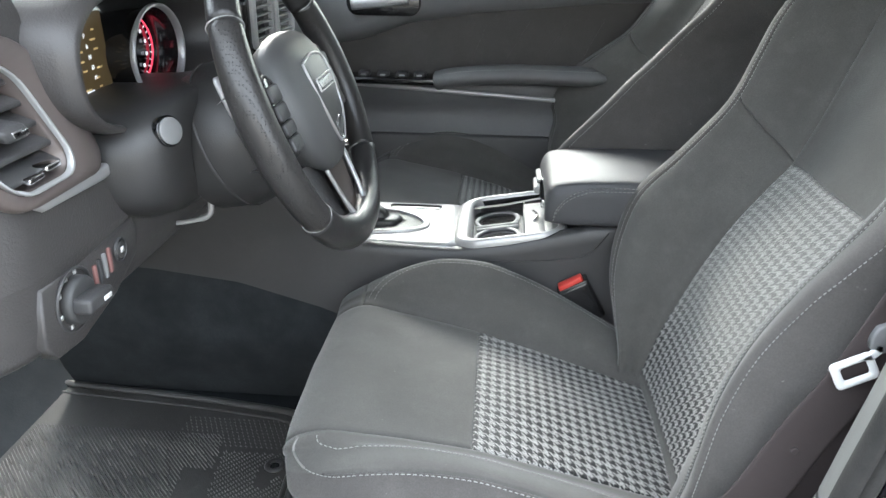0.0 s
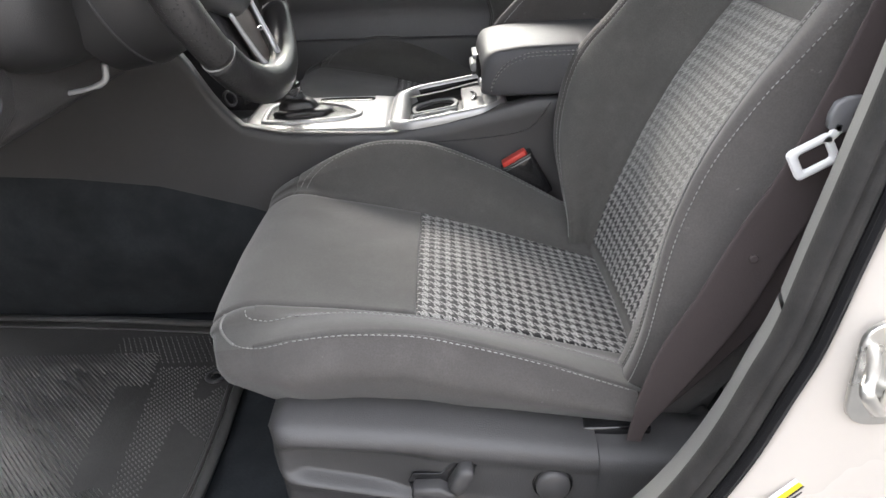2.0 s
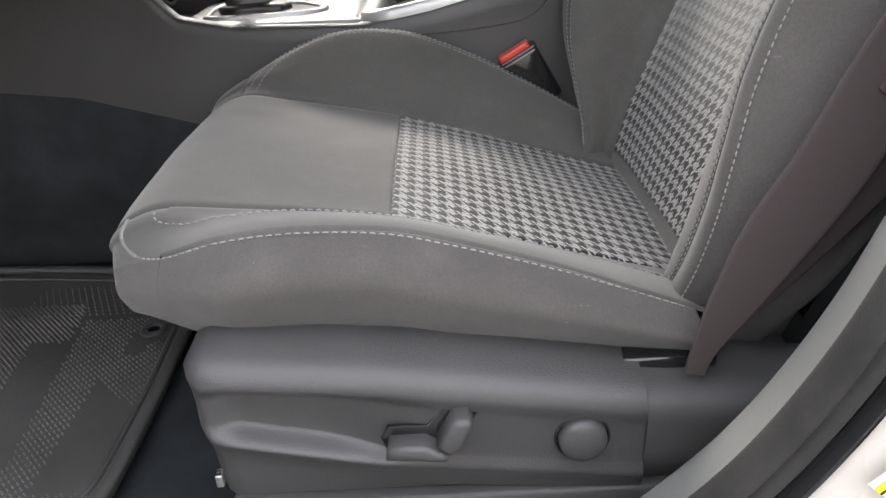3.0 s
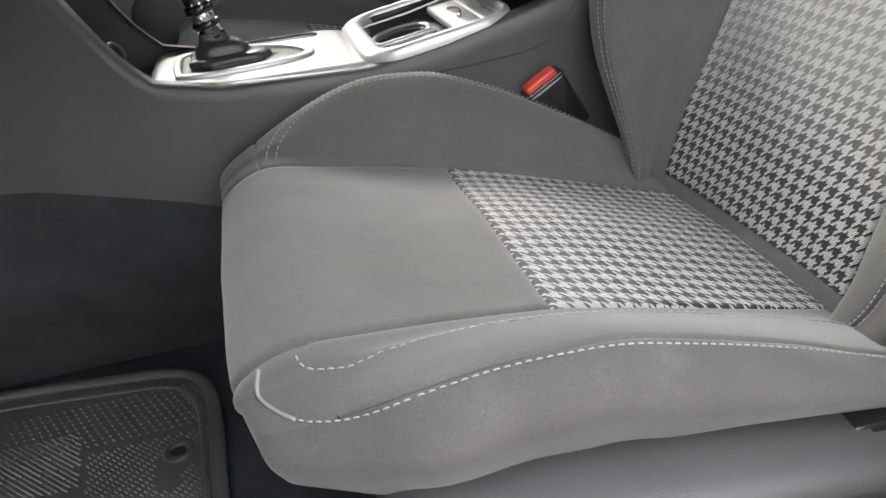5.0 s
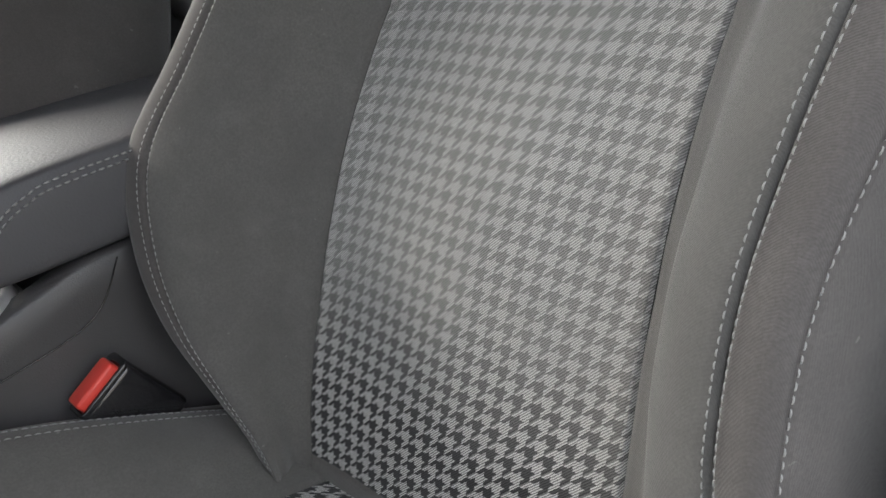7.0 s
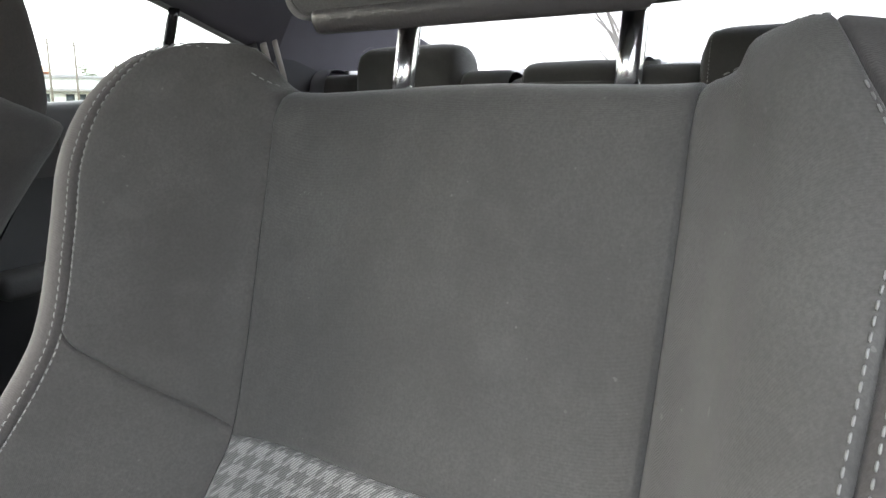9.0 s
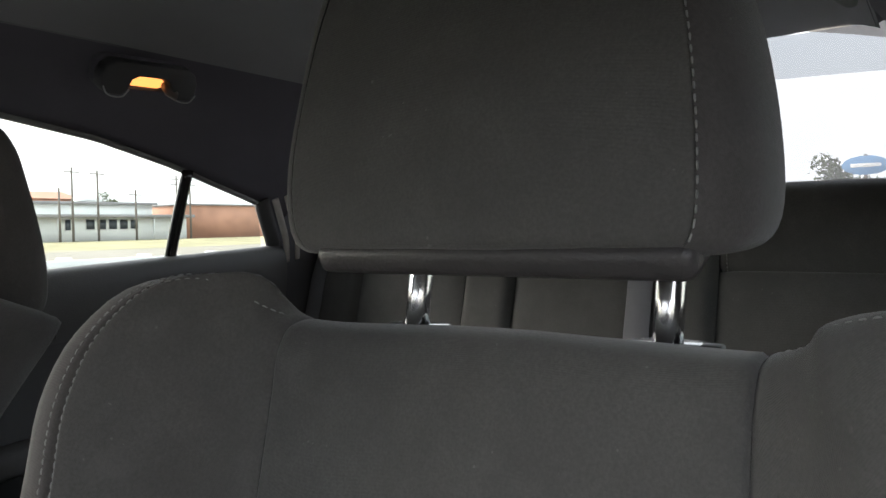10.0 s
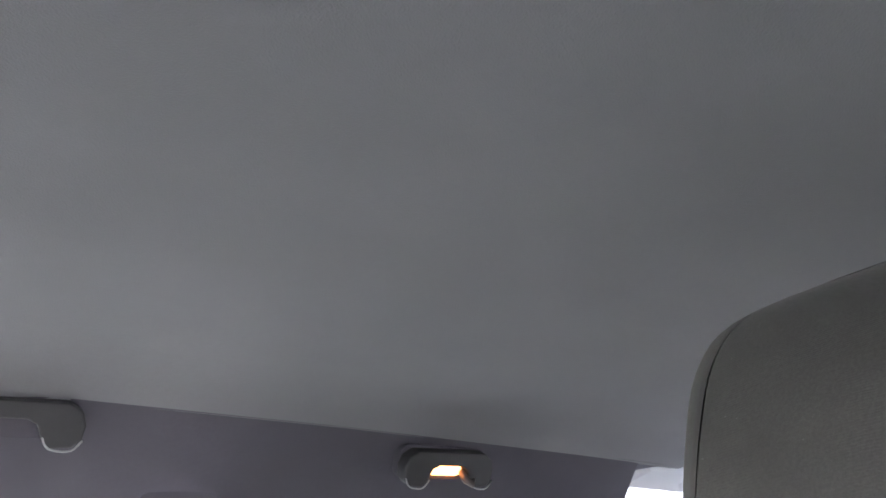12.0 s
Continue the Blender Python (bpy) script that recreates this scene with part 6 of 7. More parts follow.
def rear_door(side):
    y = lambda r: side_y(r, side)
    door = thing("rear_door", (1.2, y(0.70), 0.30), "grey padded rear door with a closed window", "car door", "rear doors")
    # padded upper roll with its sill, then the door face
    prof = [(0.735, 1.070), (0.715, 1.076), (0.700, 1.074), (0.688, 1.062), (0.682, 1.035), (0.684, 1.0), (0.690, 0.965), (0.697, 0.945)]
    rows = [[(x, y(r - 0.01 * max(0, (x - 1.45))), z - 0.012 * max(0, 1.0 - x)) for r, z in curve_through(prof, 22)] for x in np.linspace(0.84, 1.64, 30)]
    part("upper_pad", sheet(np.array(rows), flip=side < 0), SOFT_DASH, door, "grey soft padded sill")
    prof = [(0.697, 0.945), (0.700, 0.93), (0.700, 0.82), (0.66, 0.79), (0.655, 0.74), (0.69, 0.70), (0.695, 0.5), (0.685, 0.32)]
    rows = [[(x, y(r), z) for r, z in prof] for x in np.linspace(0.84, 1.64, 12)]
    part("door_panel", sheet(np.array(rows), flip=side < 0), PLASTIC, door)
    part("armrest", rbox(0.95, 1.40, y(0.62), y(0.70), 0.755, 0.80, 0.015), SOFT_DASH, door)
    glazing("pane", door, pane_outline(0.885, 1.345, 1.06, 0.004, slope1=0.025), side)
    glazing("pane", door, pane_outline(1.375, 1.60, 1.06, 0.004, slope1=-0.03), side)
    # channels round the glass: lit edge put into a grey colour, upright bar black
    edge = [(0.885, 1.06), (0.88, 1.32)] + [(x, window_top(x) - 0.003) for x in np.linspace(0.90, 1.60, 30)]
    part("window_channel", lean(tube([(x, y(0.716), z) for x, z in edge], 0.0055, 8)), TRIM, door, "thin rubber window channel, coloured grey for its lit edge")
    bar = [(1.352, 1.055), (1.356, 1.10), (1.366, 1.18), (1.375, window_top(1.375))]
    part("division_bar", lean(tube([(x, y(0.712), z) for x, z in curve_through(bar, 10)], 0.013, 10, squash=(1.0, 0.7))), GLOSS_BLACK, door, "black upright bar between two panes")
    # window frame behind the quarter pane, with pale seals
    post = [(1.635, 1.03), (1.625, 1.08), (1.60, 1.13), (1.575, 1.178)]
    part("rear_frame", lean(tube([(x, y(0.708), z) for x, z in curve_through(post, 12)], 0.018, 10, squash=(1.1, 0.6))), PLASTIC, door)
    part("seal_strip", lean(tube([(x + 0.020, y(0.686), z + 0.004) for x, z in curve_through(post, 12)], 0.0075, 8)), PAINT, door, "pale painted seal strip")
    part("seal_strip", lean(tube([(x + 0.040, y(0.672), z + 0.010) for x, z in curve_through(post, 12)], 0.006, 8)), PAINT, door, "pale painted edge strip")
    rows = [[(x, y(0.76 + 0.02 * math.sin(g * math.pi)), 0.25 + (1.06 - 0.25) * g) for g in np.linspace(0, 1, 9)] for x in np.linspace(0.80, 1.70, 10)]
    part("outer_skin", sheet(np.array(rows), flip=side > 0), PAINT, door, "white painted outer door skin")
    return door


for side in (1, -1):
    rear_door(side)


def grab_handle(x0, x1, side, lamp, inset=0.0, lift=0.0):
    """A ceiling grab handle on the rail, with a small reading lamp and hook behind it on the rear ones."""
    y = lambda r: side_y(r - inset, side)
    h = thing("grab_handle", ((x0 + x1) / 2, y(0.52), 1.37), "dark plastic grab handle with a lit lamp" if lamp else "dark plastic grab handle at the roof edge", "grab handle", "grab handles")
    zc = float(roof_z((x0 + x1) / 2, 0.475)) - 0.065 + lift
    a, b = x0, x1
    f = 0.050
    plate = [(a + 0.012, zc - 0.024), (a + f - 0.014, zc - 0.026), (a + f - 0.004, zc - 0.018), (a + f + 0.004, zc + 0.002), (a + f + 0.016, zc + 0.008), (b - f - 0.016, zc + 0.008), (b - f - 0.004, zc + 0.002), (b - f + 0.004, zc - 0.018), (b - f + 0.014, zc - 0.026), (b - 0.012, zc - 0.024), (b - 0.002, zc - 0.014), (b, zc + 0.004), (b - 0.006, zc + 0.020), (b - 0.022, zc + 0.030), (a + 0.022, zc + 0.030), (a + 0.006, zc + 0.020), (a, zc + 0.004), (a + 0.002, zc - 0.014)]
    tilt = Matrix.Translation((0, y(0.512), zc)) @ Matrix.Rotation(side * radians(24), 4, "X") @ Matrix.Translation((0, -y(0.512), -zc))
    grip = slab(plate, "y", y(0.498), y(0.526), 0.0035, 3)
    grip.transform(tilt)
    part("grip", grip, PLASTIC, h)
    back = slab(rounded(a + 0.004, b - 0.004, zc - 0.022, zc + 0.034, 0.016), "y", y(0.526), y(0.545), 0.002)
    back.transform(tilt)
    part("base_plate", back, SHADED_LINER, h)
    for k0, k1 in ((a, a + f), (b - f, b)):
        rim = tube(curve_through([(k0 + 0.003, y(0.497), zc - 0.012), (k0 + 0.012, y(0.496), zc - 0.025), (k1 - 0.014, y(0.496), zc - 0.027), (k1 - 0.002, y(0.497), zc - 0.014)], 14), 0.0013, 6)
        rim.transform(tilt)
        part("foot_edge", rim, SILVER, h, "thin pale edge of the handle foot")
    if lamp:
        m = (a + b) / 2
        lens = slab([(m - 0.040, zc + 0.004), (m + 0.034, zc + 0.002), (m + 0.036, zc - 0.008), (m + 0.024, zc - 0.013), (m - 0.030, zc - 0.012)], "y", y(0.516), y(0.530), 0.003)
        lens.transform(tilt)
        part("lamp_lens", lens, LAMP_LENS, h, "glowing amber reading lamp lens")
        part("coat_hook", tube([(m + 0.036, y(0.520), zc - 0.002), (m + 0.038, y(0.508), zc - 0.018), (m + 0.045, y(0.505), zc - 0.024), (m + 0.051, y(0.509), zc - 0.014)], [0.007, 0.0075, 0.007, 0.005], 8), BRONZE, h, "brown plastic coat hook")
    return h


grab_handle(1.106, 1.283, 1, True)


def cupped_handle():
    """The grab handle over the driver's side rear door: a bowed grip over a hollow with its lamp, hinge and hook."""
    h = thing("grab_handle", (1.07, -0.12, 1.34), "grey grab handle with a lit amber lamp in its hollow", "grab handle", "grab handles")
    along = Vector((0.9972, -0.0623, -0.0405)).normalized()
    side = Vector((0, -0.7062, 0.7078))
    side = (side - along * side.dot(along)).normalized()
    out = along.cross(side)
    m = Matrix((along, side, out)).transposed().to_4x4()
    m.translation = Vector((0.91, -0.12, 1.346))

    def plate(name, outline, a, b, mat, r=0.0015, label="", n=0):
        pts = [tuple(p[:2]) for p in curve_through([(x, y, 0) for x, y in outline + outline[:1]], n)][:-1] if n else outline
        bm = slab(pts, "z", a, b, r)
        bm.transform(m)
        return part(name, bm, mat, h, label)

    low = [(0.002, 0.001), (0.021, -0.0044), (0.057, -0.010), (0.115, -0.0148), (0.179, -0.0164), (0.238, -0.0134), (0.303, -0.0088), (0.324, -0.0028)]
    high = [(0.330, 0.012), (0.290, 0.020), (0.238, 0.023), (0.180, 0.0229), (0.132, 0.0189), (0.098, 0.0148), (0.056, 0.0095), (0.0065, 0.0022)]
    plate("base_plate", low + high, -0.030, -0.016, PLASTIC, label="dark hollow behind the grip")
    # wall of the hollow, with the lamp's amber light put into its brown
    wall = tube([tuple(m @ Vector((x, y, -0.007))) for x, y in curve_through(high, 30)], 0.006, 8, squash=(0.35, 1.6))
    part("hollow_wall", wall, BRONZE, h, "hollow wall coloured brown for the amber lamp light")
    # grip in pale grey, which stands for light on its lower edge
    arc = [tuple(m @ Vector((x, y + 0.002, -0.003 + 0.004 * math.sin(math.pi * x / 0.324)))) for x, y in curve_through(low, 40)]
    part("grip", tube(arc, [0.0025] + [0.0048] * 38 + [0.003], 10, squash=(0.6, 1.3)), TRIM, h, "bowed grip coloured pale for the light it catches")
    plate("grip_foot", [(0.020, -0.0045), (0.056, 0.0014), (0.087, 0.0056), (0.108, 0.0052), (0.121, 0.0012), (0.094, -0.0045), (0.108, -0.0125), (0.060, -0.0095)], -0.012, -0.004, TRIM, 0.002, "pale grey foot of the grip")
    plate("hinge_barrel", [(0.089, 0.005), (0.113, 0.0165), (0.138, 0.0168), (0.146, 0.009), (0.135, 0.003), (0.110, 0.001)], -0.010, 0.000, PLASTIC, 0.003, "dark rounded hinge barrel", 30)
    plate("lamp_lens", [(0.139, 0.0171), (0.164, 0.0160), (0.215, 0.0128), (0.180, 0.0075), (0.143, 0.0068)], -0.013, -0.008, LAMP_LENS, 0.001, "glowing amber reading lamp lens")
    plate("coat_hook", [(0.185, -0.0077), (0.189, 0.0035), (0.232, 0.0108), (0.258, 0.0073), (0.252, -0.0011), (0.215, -0.0080)], -0.014, -0.006, BRONZE, 0.002, "brown plastic coat hook", 30)
    plate("hook_slot", [(0.192, -0.003), (0.196, 0.002), (0.204, 0.003), (0.203, -0.002)], -0.0062, -0.0054, GLOSS_BLACK, 0.0, n=16)
    return h


cupped_handle()
grab_handle(0.45, 0.64, 1, False, 0.0, 0.018)

# passenger side middle pillar
rows = []
for z in np.linspace(0.28, 1.36, 26):
    w = 0.055 + 0.05 * max(0, (1.05 - z)) ** 1.2
    r = 0.70 if z < 1.05 else 0.70 - 0.27 * (z - 1.05)
    rows.append([(0.80 - w - 0.02, side_y(r + 0.05, 1), z), (0.80 - w, side_y(r + 0.004, 1), z), (0.80 - w * 0.5, side_y(r - 0.008, 1), z), (0.80, side_y(r - 0.012, 1), z), (0.80 + w * 0.5, side_y(r - 0.008, 1), z), (0.80 + w, side_y(r + 0.004, 1), z), (0.80 + w + 0.02, side_y(r + 0.05, 1), z)])
single("trim_middle_pillar", sheet(np.array(rows)), SHADED_LINER, "dark trim on the middle pillar beside the passenger", "pillar trim", "structure")


# rear quarter walls that close the cabin beside the bench
for side in (1, -1):
    rows = [[(x, side_y(0.705 - 0.02 * max(0, x - 1.75), side), z) for z in np.linspace(0.25, 1.16 - 0.35 * max(0, x - 1.70), 8)] for x in np.linspace(1.62, 2.70, 10)]
    single("wall_quarter", sheet(np.array(rows), flip=side < 0), DARK_LINER, "dark quarter panel beside the rear bench", "quarter panel", "structure")


# ---------------------------------------------------------------- passenger front door
def passenger_door():
    door = thing("front_door", (0.0, 1.07, 0.30), "dark front passenger door with a silver strip", "car door")
    xs = np.linspace(-0.72, 0.72, 60)

    def edge(x):
        return np.interp(x, [-0.72, -0.3, -0.095, 0.03, 0.213, 0.513, 0.72], [0.84, 0.87, 0.906, 0.95, 0.977, 1.004, 1.012])

    rows = []
    for x in xs:
        e = float(edge(x))
        prof = [(1.115, 1.052), (1.075, 1.056), (1.050, 1.050), (1.036, 1.036), (1.034, e + 0.035), (1.040, e + 0.014), (1.053, e + 0.002), (1.062, e - 0.004)]
        rows.append([(x, y, z) for y, z in prof])
    part("upper_trim", sheet(np.array(rows)), DOOR_SKIN, door, "dark soft upper door trim")
    rows = [[(x, 1.060 + 0.006 * math.sin(math.pi * g), float(edge(x)) + (0.80 - float(edge(x))) * g) for g in np.linspace(0, 1, 16)] for x in xs]
    part("cloth_insert", sheet(np.array(rows)), CLOTH_SIDE, door, "dark cloth door insert with diagonal stitching")
    for (xa, za), (xb, zb) in (((0.19, 0.852), (0.228, 0.948)), ((0.281, 0.859), (0.341, 0.962)), ((0.381, 0.866), (0.432, 0.954)), ((0.48, 0.87), (0.53, 0.97))):
        run = [(xa + (xb - xa) * g, 1.0635, za + (zb - za) * g) for g in np.linspace(0, 1, 12)]
        part("stitching", stitch_run(run, [(0, -1, 0)] * 12, r=0.0007), CLOTH, door)
    rows = []
    for x in xs:
        s = 0.80 - 0.02 * (x - 0.1)
        prof = [(1.062, s + 0.005), (1.045, s + 0.004), (1.040, s - 0.006), (1.044, s - 0.03), (1.050, 0.745), (1.064, 0.735), (1.066, 0.70), (1.050, 0.67), (1.030, 0.62), (1.028, 0.50), (1.040, 0.40), (1.050, 0.29)]
        rows.append([(x, y, z) for y, z in prof])
    part("lower_panel", sheet(np.array(rows)), DOOR_SKIN, door)
    part("map_pocket", slab(rounded(-0.15, 0.55, 0.40, 0.665, 0.05), "y", 1.012, 1.036, 0.008), PLASTIC_GREY, door)
    strip = [(-0.36, 1.040, 0.800), (-0.09, 1.036, 0.790), (0.16, 1.032, 0.776), (0.41, 1.036, 0.760), (0.66, 1.045, 0.742)]
    part("silver_strip", tube(curve_through(strip, 30), 0.006, 10, squash=(0.6, 1.0)), SILVER, door, "satin silver trim strip")
    pad = [(0.10, 1.02, 0.806), (0.16, 1.012, 0.820), (0.30, 1.008, 0.830), (0.48, 1.010, 0.828), (0.62, 1.02, 0.822)]
    part("armrest", tube(curve_through(pad, 24), [0.014] + [0.030] * 22 + [0.018], 16, squash=(1.5, 0.82)), DOOR_SKIN, door, "padded door armrest")
    run = [(x, y - 0.034, z + 0.017) for x, y, z in curve_through(pad, 40)]
    part("stitching", stitch_run(run, [(0, -0.5, 1)] * 40, r=0.0007), THREAD, door)
    part("switch_panel", slab(rounded(-0.13, 0.115, 0.985, 1.062, 0.02), "z", 0.800, 0.818, 0.005), GLOSS_BLACK, door, "gloss black switch panel")
    for x in (-0.085, -0.035, 0.015, 0.06):
        part("switch", rbox(x - 0.016, x + 0.014, 1.0, 1.035, 0.814, 0.829, 0.005, m=None), PLASTIC_GREY, door)
        part("switch_mark", rbox(x - 0.008, x + 0.006, 0.998, 1.0, 0.820, 0.824, 0.0006), MARK, door)
    part("handle_bezel", slab(rounded(-0.13, 0.06, 0.965, 1.035, 0.03), "y", 1.026, 1.040, 0.004), GLOSS_BLACK, door)
    lever = [(-0.115, 1.02, 0.992), (-0.04, 1.010, 1.0), (0.03, 1.016, 1.008)]
    part("inner_handle", tube(curve_through(lever, 14), [0.009] * 14, 12, squash=(0.8, 1.5)), SILVER, door, "satin silver inner door handle")
    rows = [[(x, 1.150 + 0.015 * math.sin(g * math.pi), 0.25 + 0.81 * g) for g in np.linspace(0, 1, 9)] for x in np.linspace(-0.78, 0.76, 12)]
    part("outer_skin", sheet(np.array(rows), flip=True), PAINT, door, "white painted outer door skin")
    out = [(-0.62, 1.05), (0.72, 1.05), (0.72, 1.32), (0.2, 1.295), (-0.2, 1.215)]
    glazing("pane", door, out, 1)
    return door


passenger_door()

# front pillars, windscreen and bulkhead
for side in (1, -1):
    p = [(-0.85, side_y(0.72, side), 1.03), (-0.55, side_y(0.70, side), 1.15), (-0.28, side_y(0.66, side), 1.26), (-0.05, side_y(0.60, side), 1.345)]
    single("trim_front_pillar", tube(curve_through(p, 16), 0.042, 12, squash=(0.8, 1.1)), SHADED_LINER, "dark trim on the windscreen pillar", "pillar trim", "structure")
ws = np.array([[(x, CENTRE_Y + (0.68 - 0.12 * f) * g, z + 0.02 * (1 - g * g)) for g in np.linspace(-1, 1, 15)] for f, x, z in [(q, -0.95 + 0.66 * q, 1.04 + 0.33 * q) for q in np.linspace(0, 1, 8)]])
w = single("window_1", sheet(ws, flip=False), REAR_PANE, "clear curved windscreen glass", "windscreen", "structure")
w.visible_shadow = False
single("wall_front", rbox(-1.02, -0.96, -0.42, 1.19, 0.15, 1.05, 0.01), PLASTIC, "dark bulkhead behind the dashboard", "bulkhead", "structure")

# ---------------------------------------------------------------- rear glass, shelf and rear bench
hd = np.linspace(-1, 1, 25)


def rear_pt(f, g):
    bow = 0.40 * (1 - f) * abs(g) ** 4
    return (1.985 + 0.665 * f - bow, CENTRE_Y + (0.60 + 0.18 * f) * g, 1.448 - 0.325 * f - 0.063 * abs(g) ** 3 * (1 - f))


for name, a, b, mat, label in (("window_2", 0.0, 0.20, SHADE_BAND, "shaded upper band of the rear glass"), ("window_3", 0.2, 1.0, REAR_PANE, "sloping clear rear window glass")):
    ob = single(name, sheet(np.array([[rear_pt(f, g) for g in hd] for f in np.linspace(a, b, 8)])), mat, label, "rear window", "structure")
    ob.visible_shadow = False
shelf = np.array([[(x, CENTRE_Y + 0.74 * g, 1.078 + 0.035 * (x - 1.8) + 0.010 * (1 - g * g)) for g in np.linspace(-1, 1, 17)] for x in np.linspace(1.84, 2.72, 12)])
single("parcel_shelf", sheet(shelf), DARK_LINER, "dark cloth parcel shelf below the rear glass", "parcel shelf", "structure")
single("wall_rear", rbox(2.68, 2.74, -0.42, 1.19, 0.15, 1.10, 0.01), PAINT, "white painted body behind the rear glass", "car body", "structure")

bench = thing("rear_bench", (1.5, CENTRE_Y, 0.27), "charcoal cloth rear bench with houndstooth inserts", "rear seat")


def bench_panel(y0, y1, material, top=1.10, name="backrest_panel", swell=0.012, z0=0.56, z1=None, label=""):
    """One upright panel of the rear backrest between two seams."""
    prof = [(1.575, 0.56), (1.64, 0.70), (1.70, 0.83), (1.732, 0.92), (1.762, 1.01), (1.782, top - 0.03), (1.812, top), (1.86, top - 0.01), (1.885, top - 0.06)]
    pts = curve_through(prof, 44)
    z1 = z1 or 9
    keep = [p for k, p in enumerate(pts) if (p[1] >= z0 and p[1] <= z1 and (z1 > 5 or k < 32))]
    ts = np.linspace(0, 1, 17)
    rows, uv = [], []
    run = 0
    for k, p in enumerate(keep):
        if k:
            run += math.dist(p, keep[k - 1])
        ends = 1.0 if z1 > 5 and z0 < 0.6 else min(1, 6 * min(k, len(keep) - 1 - k) / len(keep))
        bulge = [swell * ends * (1 - abs(2 * t - 1) ** 6) for t in ts]
        rows.append([(p[0] - q, y0 + (y1 - y0) * t, p[1] + q * 0.4) for t, q in zip(ts, bulge)])
        uv.append([((y0 - (y0 + y1) / 2 + (y1 - y0) * t), run) for t in ts])
    return part(name, sheet(np.array(rows), np.array(uv)), material, bench, label)


for y0, y1, bolster in ((-0.29, -0.165, 0.018), (0.125, 0.245, 0.016), (0.525, 0.645, 0.016), (0.935, 1.075, 0.018)):
    bench_panel(y0, y1, CLOTH, swell=bolster)
bench_panel(0.247, 0.523, CLOTH, top=1.085, swell=0.014)
for y0, y1 in ((-0.163, 0.123), (0.647, 0.933)):
    bench_panel(y0, y1, CLOTH, top=1.04, z0=0.885)
    bench_panel(y0, y1, CHECK_BACK, name="check_insert", z1=0.882, swell=0.008, label="houndstooth woven backrest insert")
for y0, y1 in ((-0.29, 0.23), (0.235, 0.535), (0.54, 1.07)):
    prof = [(1.10, 0.36), (1.075, 0.50), (1.10, 0.60), (1.25, 0.63), (1.45, 0.60), (1.60, 0.575)]
    pts = curve_through(prof, 30)
    rows = [[(p[0], y0 + (y1 - y0) * t, p[1] + 0.016 * (1 - abs(2 * t - 1) ** 4)) for t in np.linspace(0, 1, 15)] for p in pts]
    part("cushion", sheet(np.array(rows), flip=True), CLOTH, bench)
part("backing", slab([(1.61, 0.50), (1.668, 0.70), (1.758, 0.92), (1.806, 1.03), (1.86, 1.03), (1.86, 0.50)], "y", -0.30, 1.07, 0.004), DARK_LINER, bench)
part("latch", rbox(1.752, 1.764, 0.400, 0.432, 1.043, 1.051, 0.002), SILVER, bench, "small bright latch on the centre section")
part("armrest_seam", rbox(1.742, 1.756, 0.262, 0.508, 1.018, 1.023, 0.001), PLASTIC, bench)


def rear_headrest(y, width, low, top):
    """A fixed, softly rounded rear headrest rising from the bench."""
    prof = [(1.775, low), (1.757, low + 0.03), (1.762, top - 0.06), (1.778, top - 0.016), (1.815, top), (1.855, top - 0.012), (1.882, top - 0.05), (1.895, low)]
    pts = curve_through(prof, 34)
    rows = []
    for p in pts:
        row = []
        for t in np.linspace(-1, 1, 25):
            e = 1 - (1 - abs(t) ** 7) ** (1 / 3)
            c = np.array([1.825, (low + top) / 2 - 0.02])
            q = np.array(p) * (1 - 0.35 * e) + c * 0.35 * e
            row.append((q[0], y + width / 2 * t, q[1]))
        rows.append(row)
    bm = sheet(np.array(rows))
    for j in (0, 24):
        bm.verts.ensure_lookup_table()
        bm.faces.new([bm.verts[k * 25 + j] for k in range(34)])
    bmesh.ops.recalc_face_normals(bm, faces=bm.faces)
    hr = part("headrest", bm, CLOTH, bench)
    run = [(p[0] - 0.001, y + width / 2 * 0.86, p[1] + 0.001) for p in pts[3:22]]
    part("stitching", stitch_run(run, [(-1, 0, 0.6)] * len(run), r=0.0008), THREAD, hr)
    return hr


rear_headrest(-0.02, 0.30, 1.0, 1.168)
rear_headrest(0.785, 0.29, 1.0, 1.168)
rear_headrest(0.385, 0.22, 1.05, 1.12)

for y, far in ((0.256, 0.0), (1.045, 0.012), (-0.24, -0.012)):
    rb = thing("rear_belt", (1.72, y, 0.6), "grey woven rear seat belt on the backrest", "seat belt", "rear belts")
    line = [(1.875, y, 1.108), (1.83, y, 1.118), (1.792, y, 1.10), (1.772, y, 1.05), (1.750, y + far, 0.98), (1.722, y + far, 0.90), (1.696, y + 1.5 * far, 0.83), (1.636, y + 2 * far, 0.70), (1.575, y + 2 * far, 0.58)]
    line = [(x - 0.019, yy, z + 0.004) for x, yy, z in curve_through(line, 30)]
    part("strap", ribbon(line, (0, 1, 0), 0.047), WEB_GREY, rb)
    part("guide", rbox(1.845, 1.90, y - 0.035, y + 0.035, 1.095, 1.118, 0.006), SILVER, rb, "pale belt guide on the shelf")


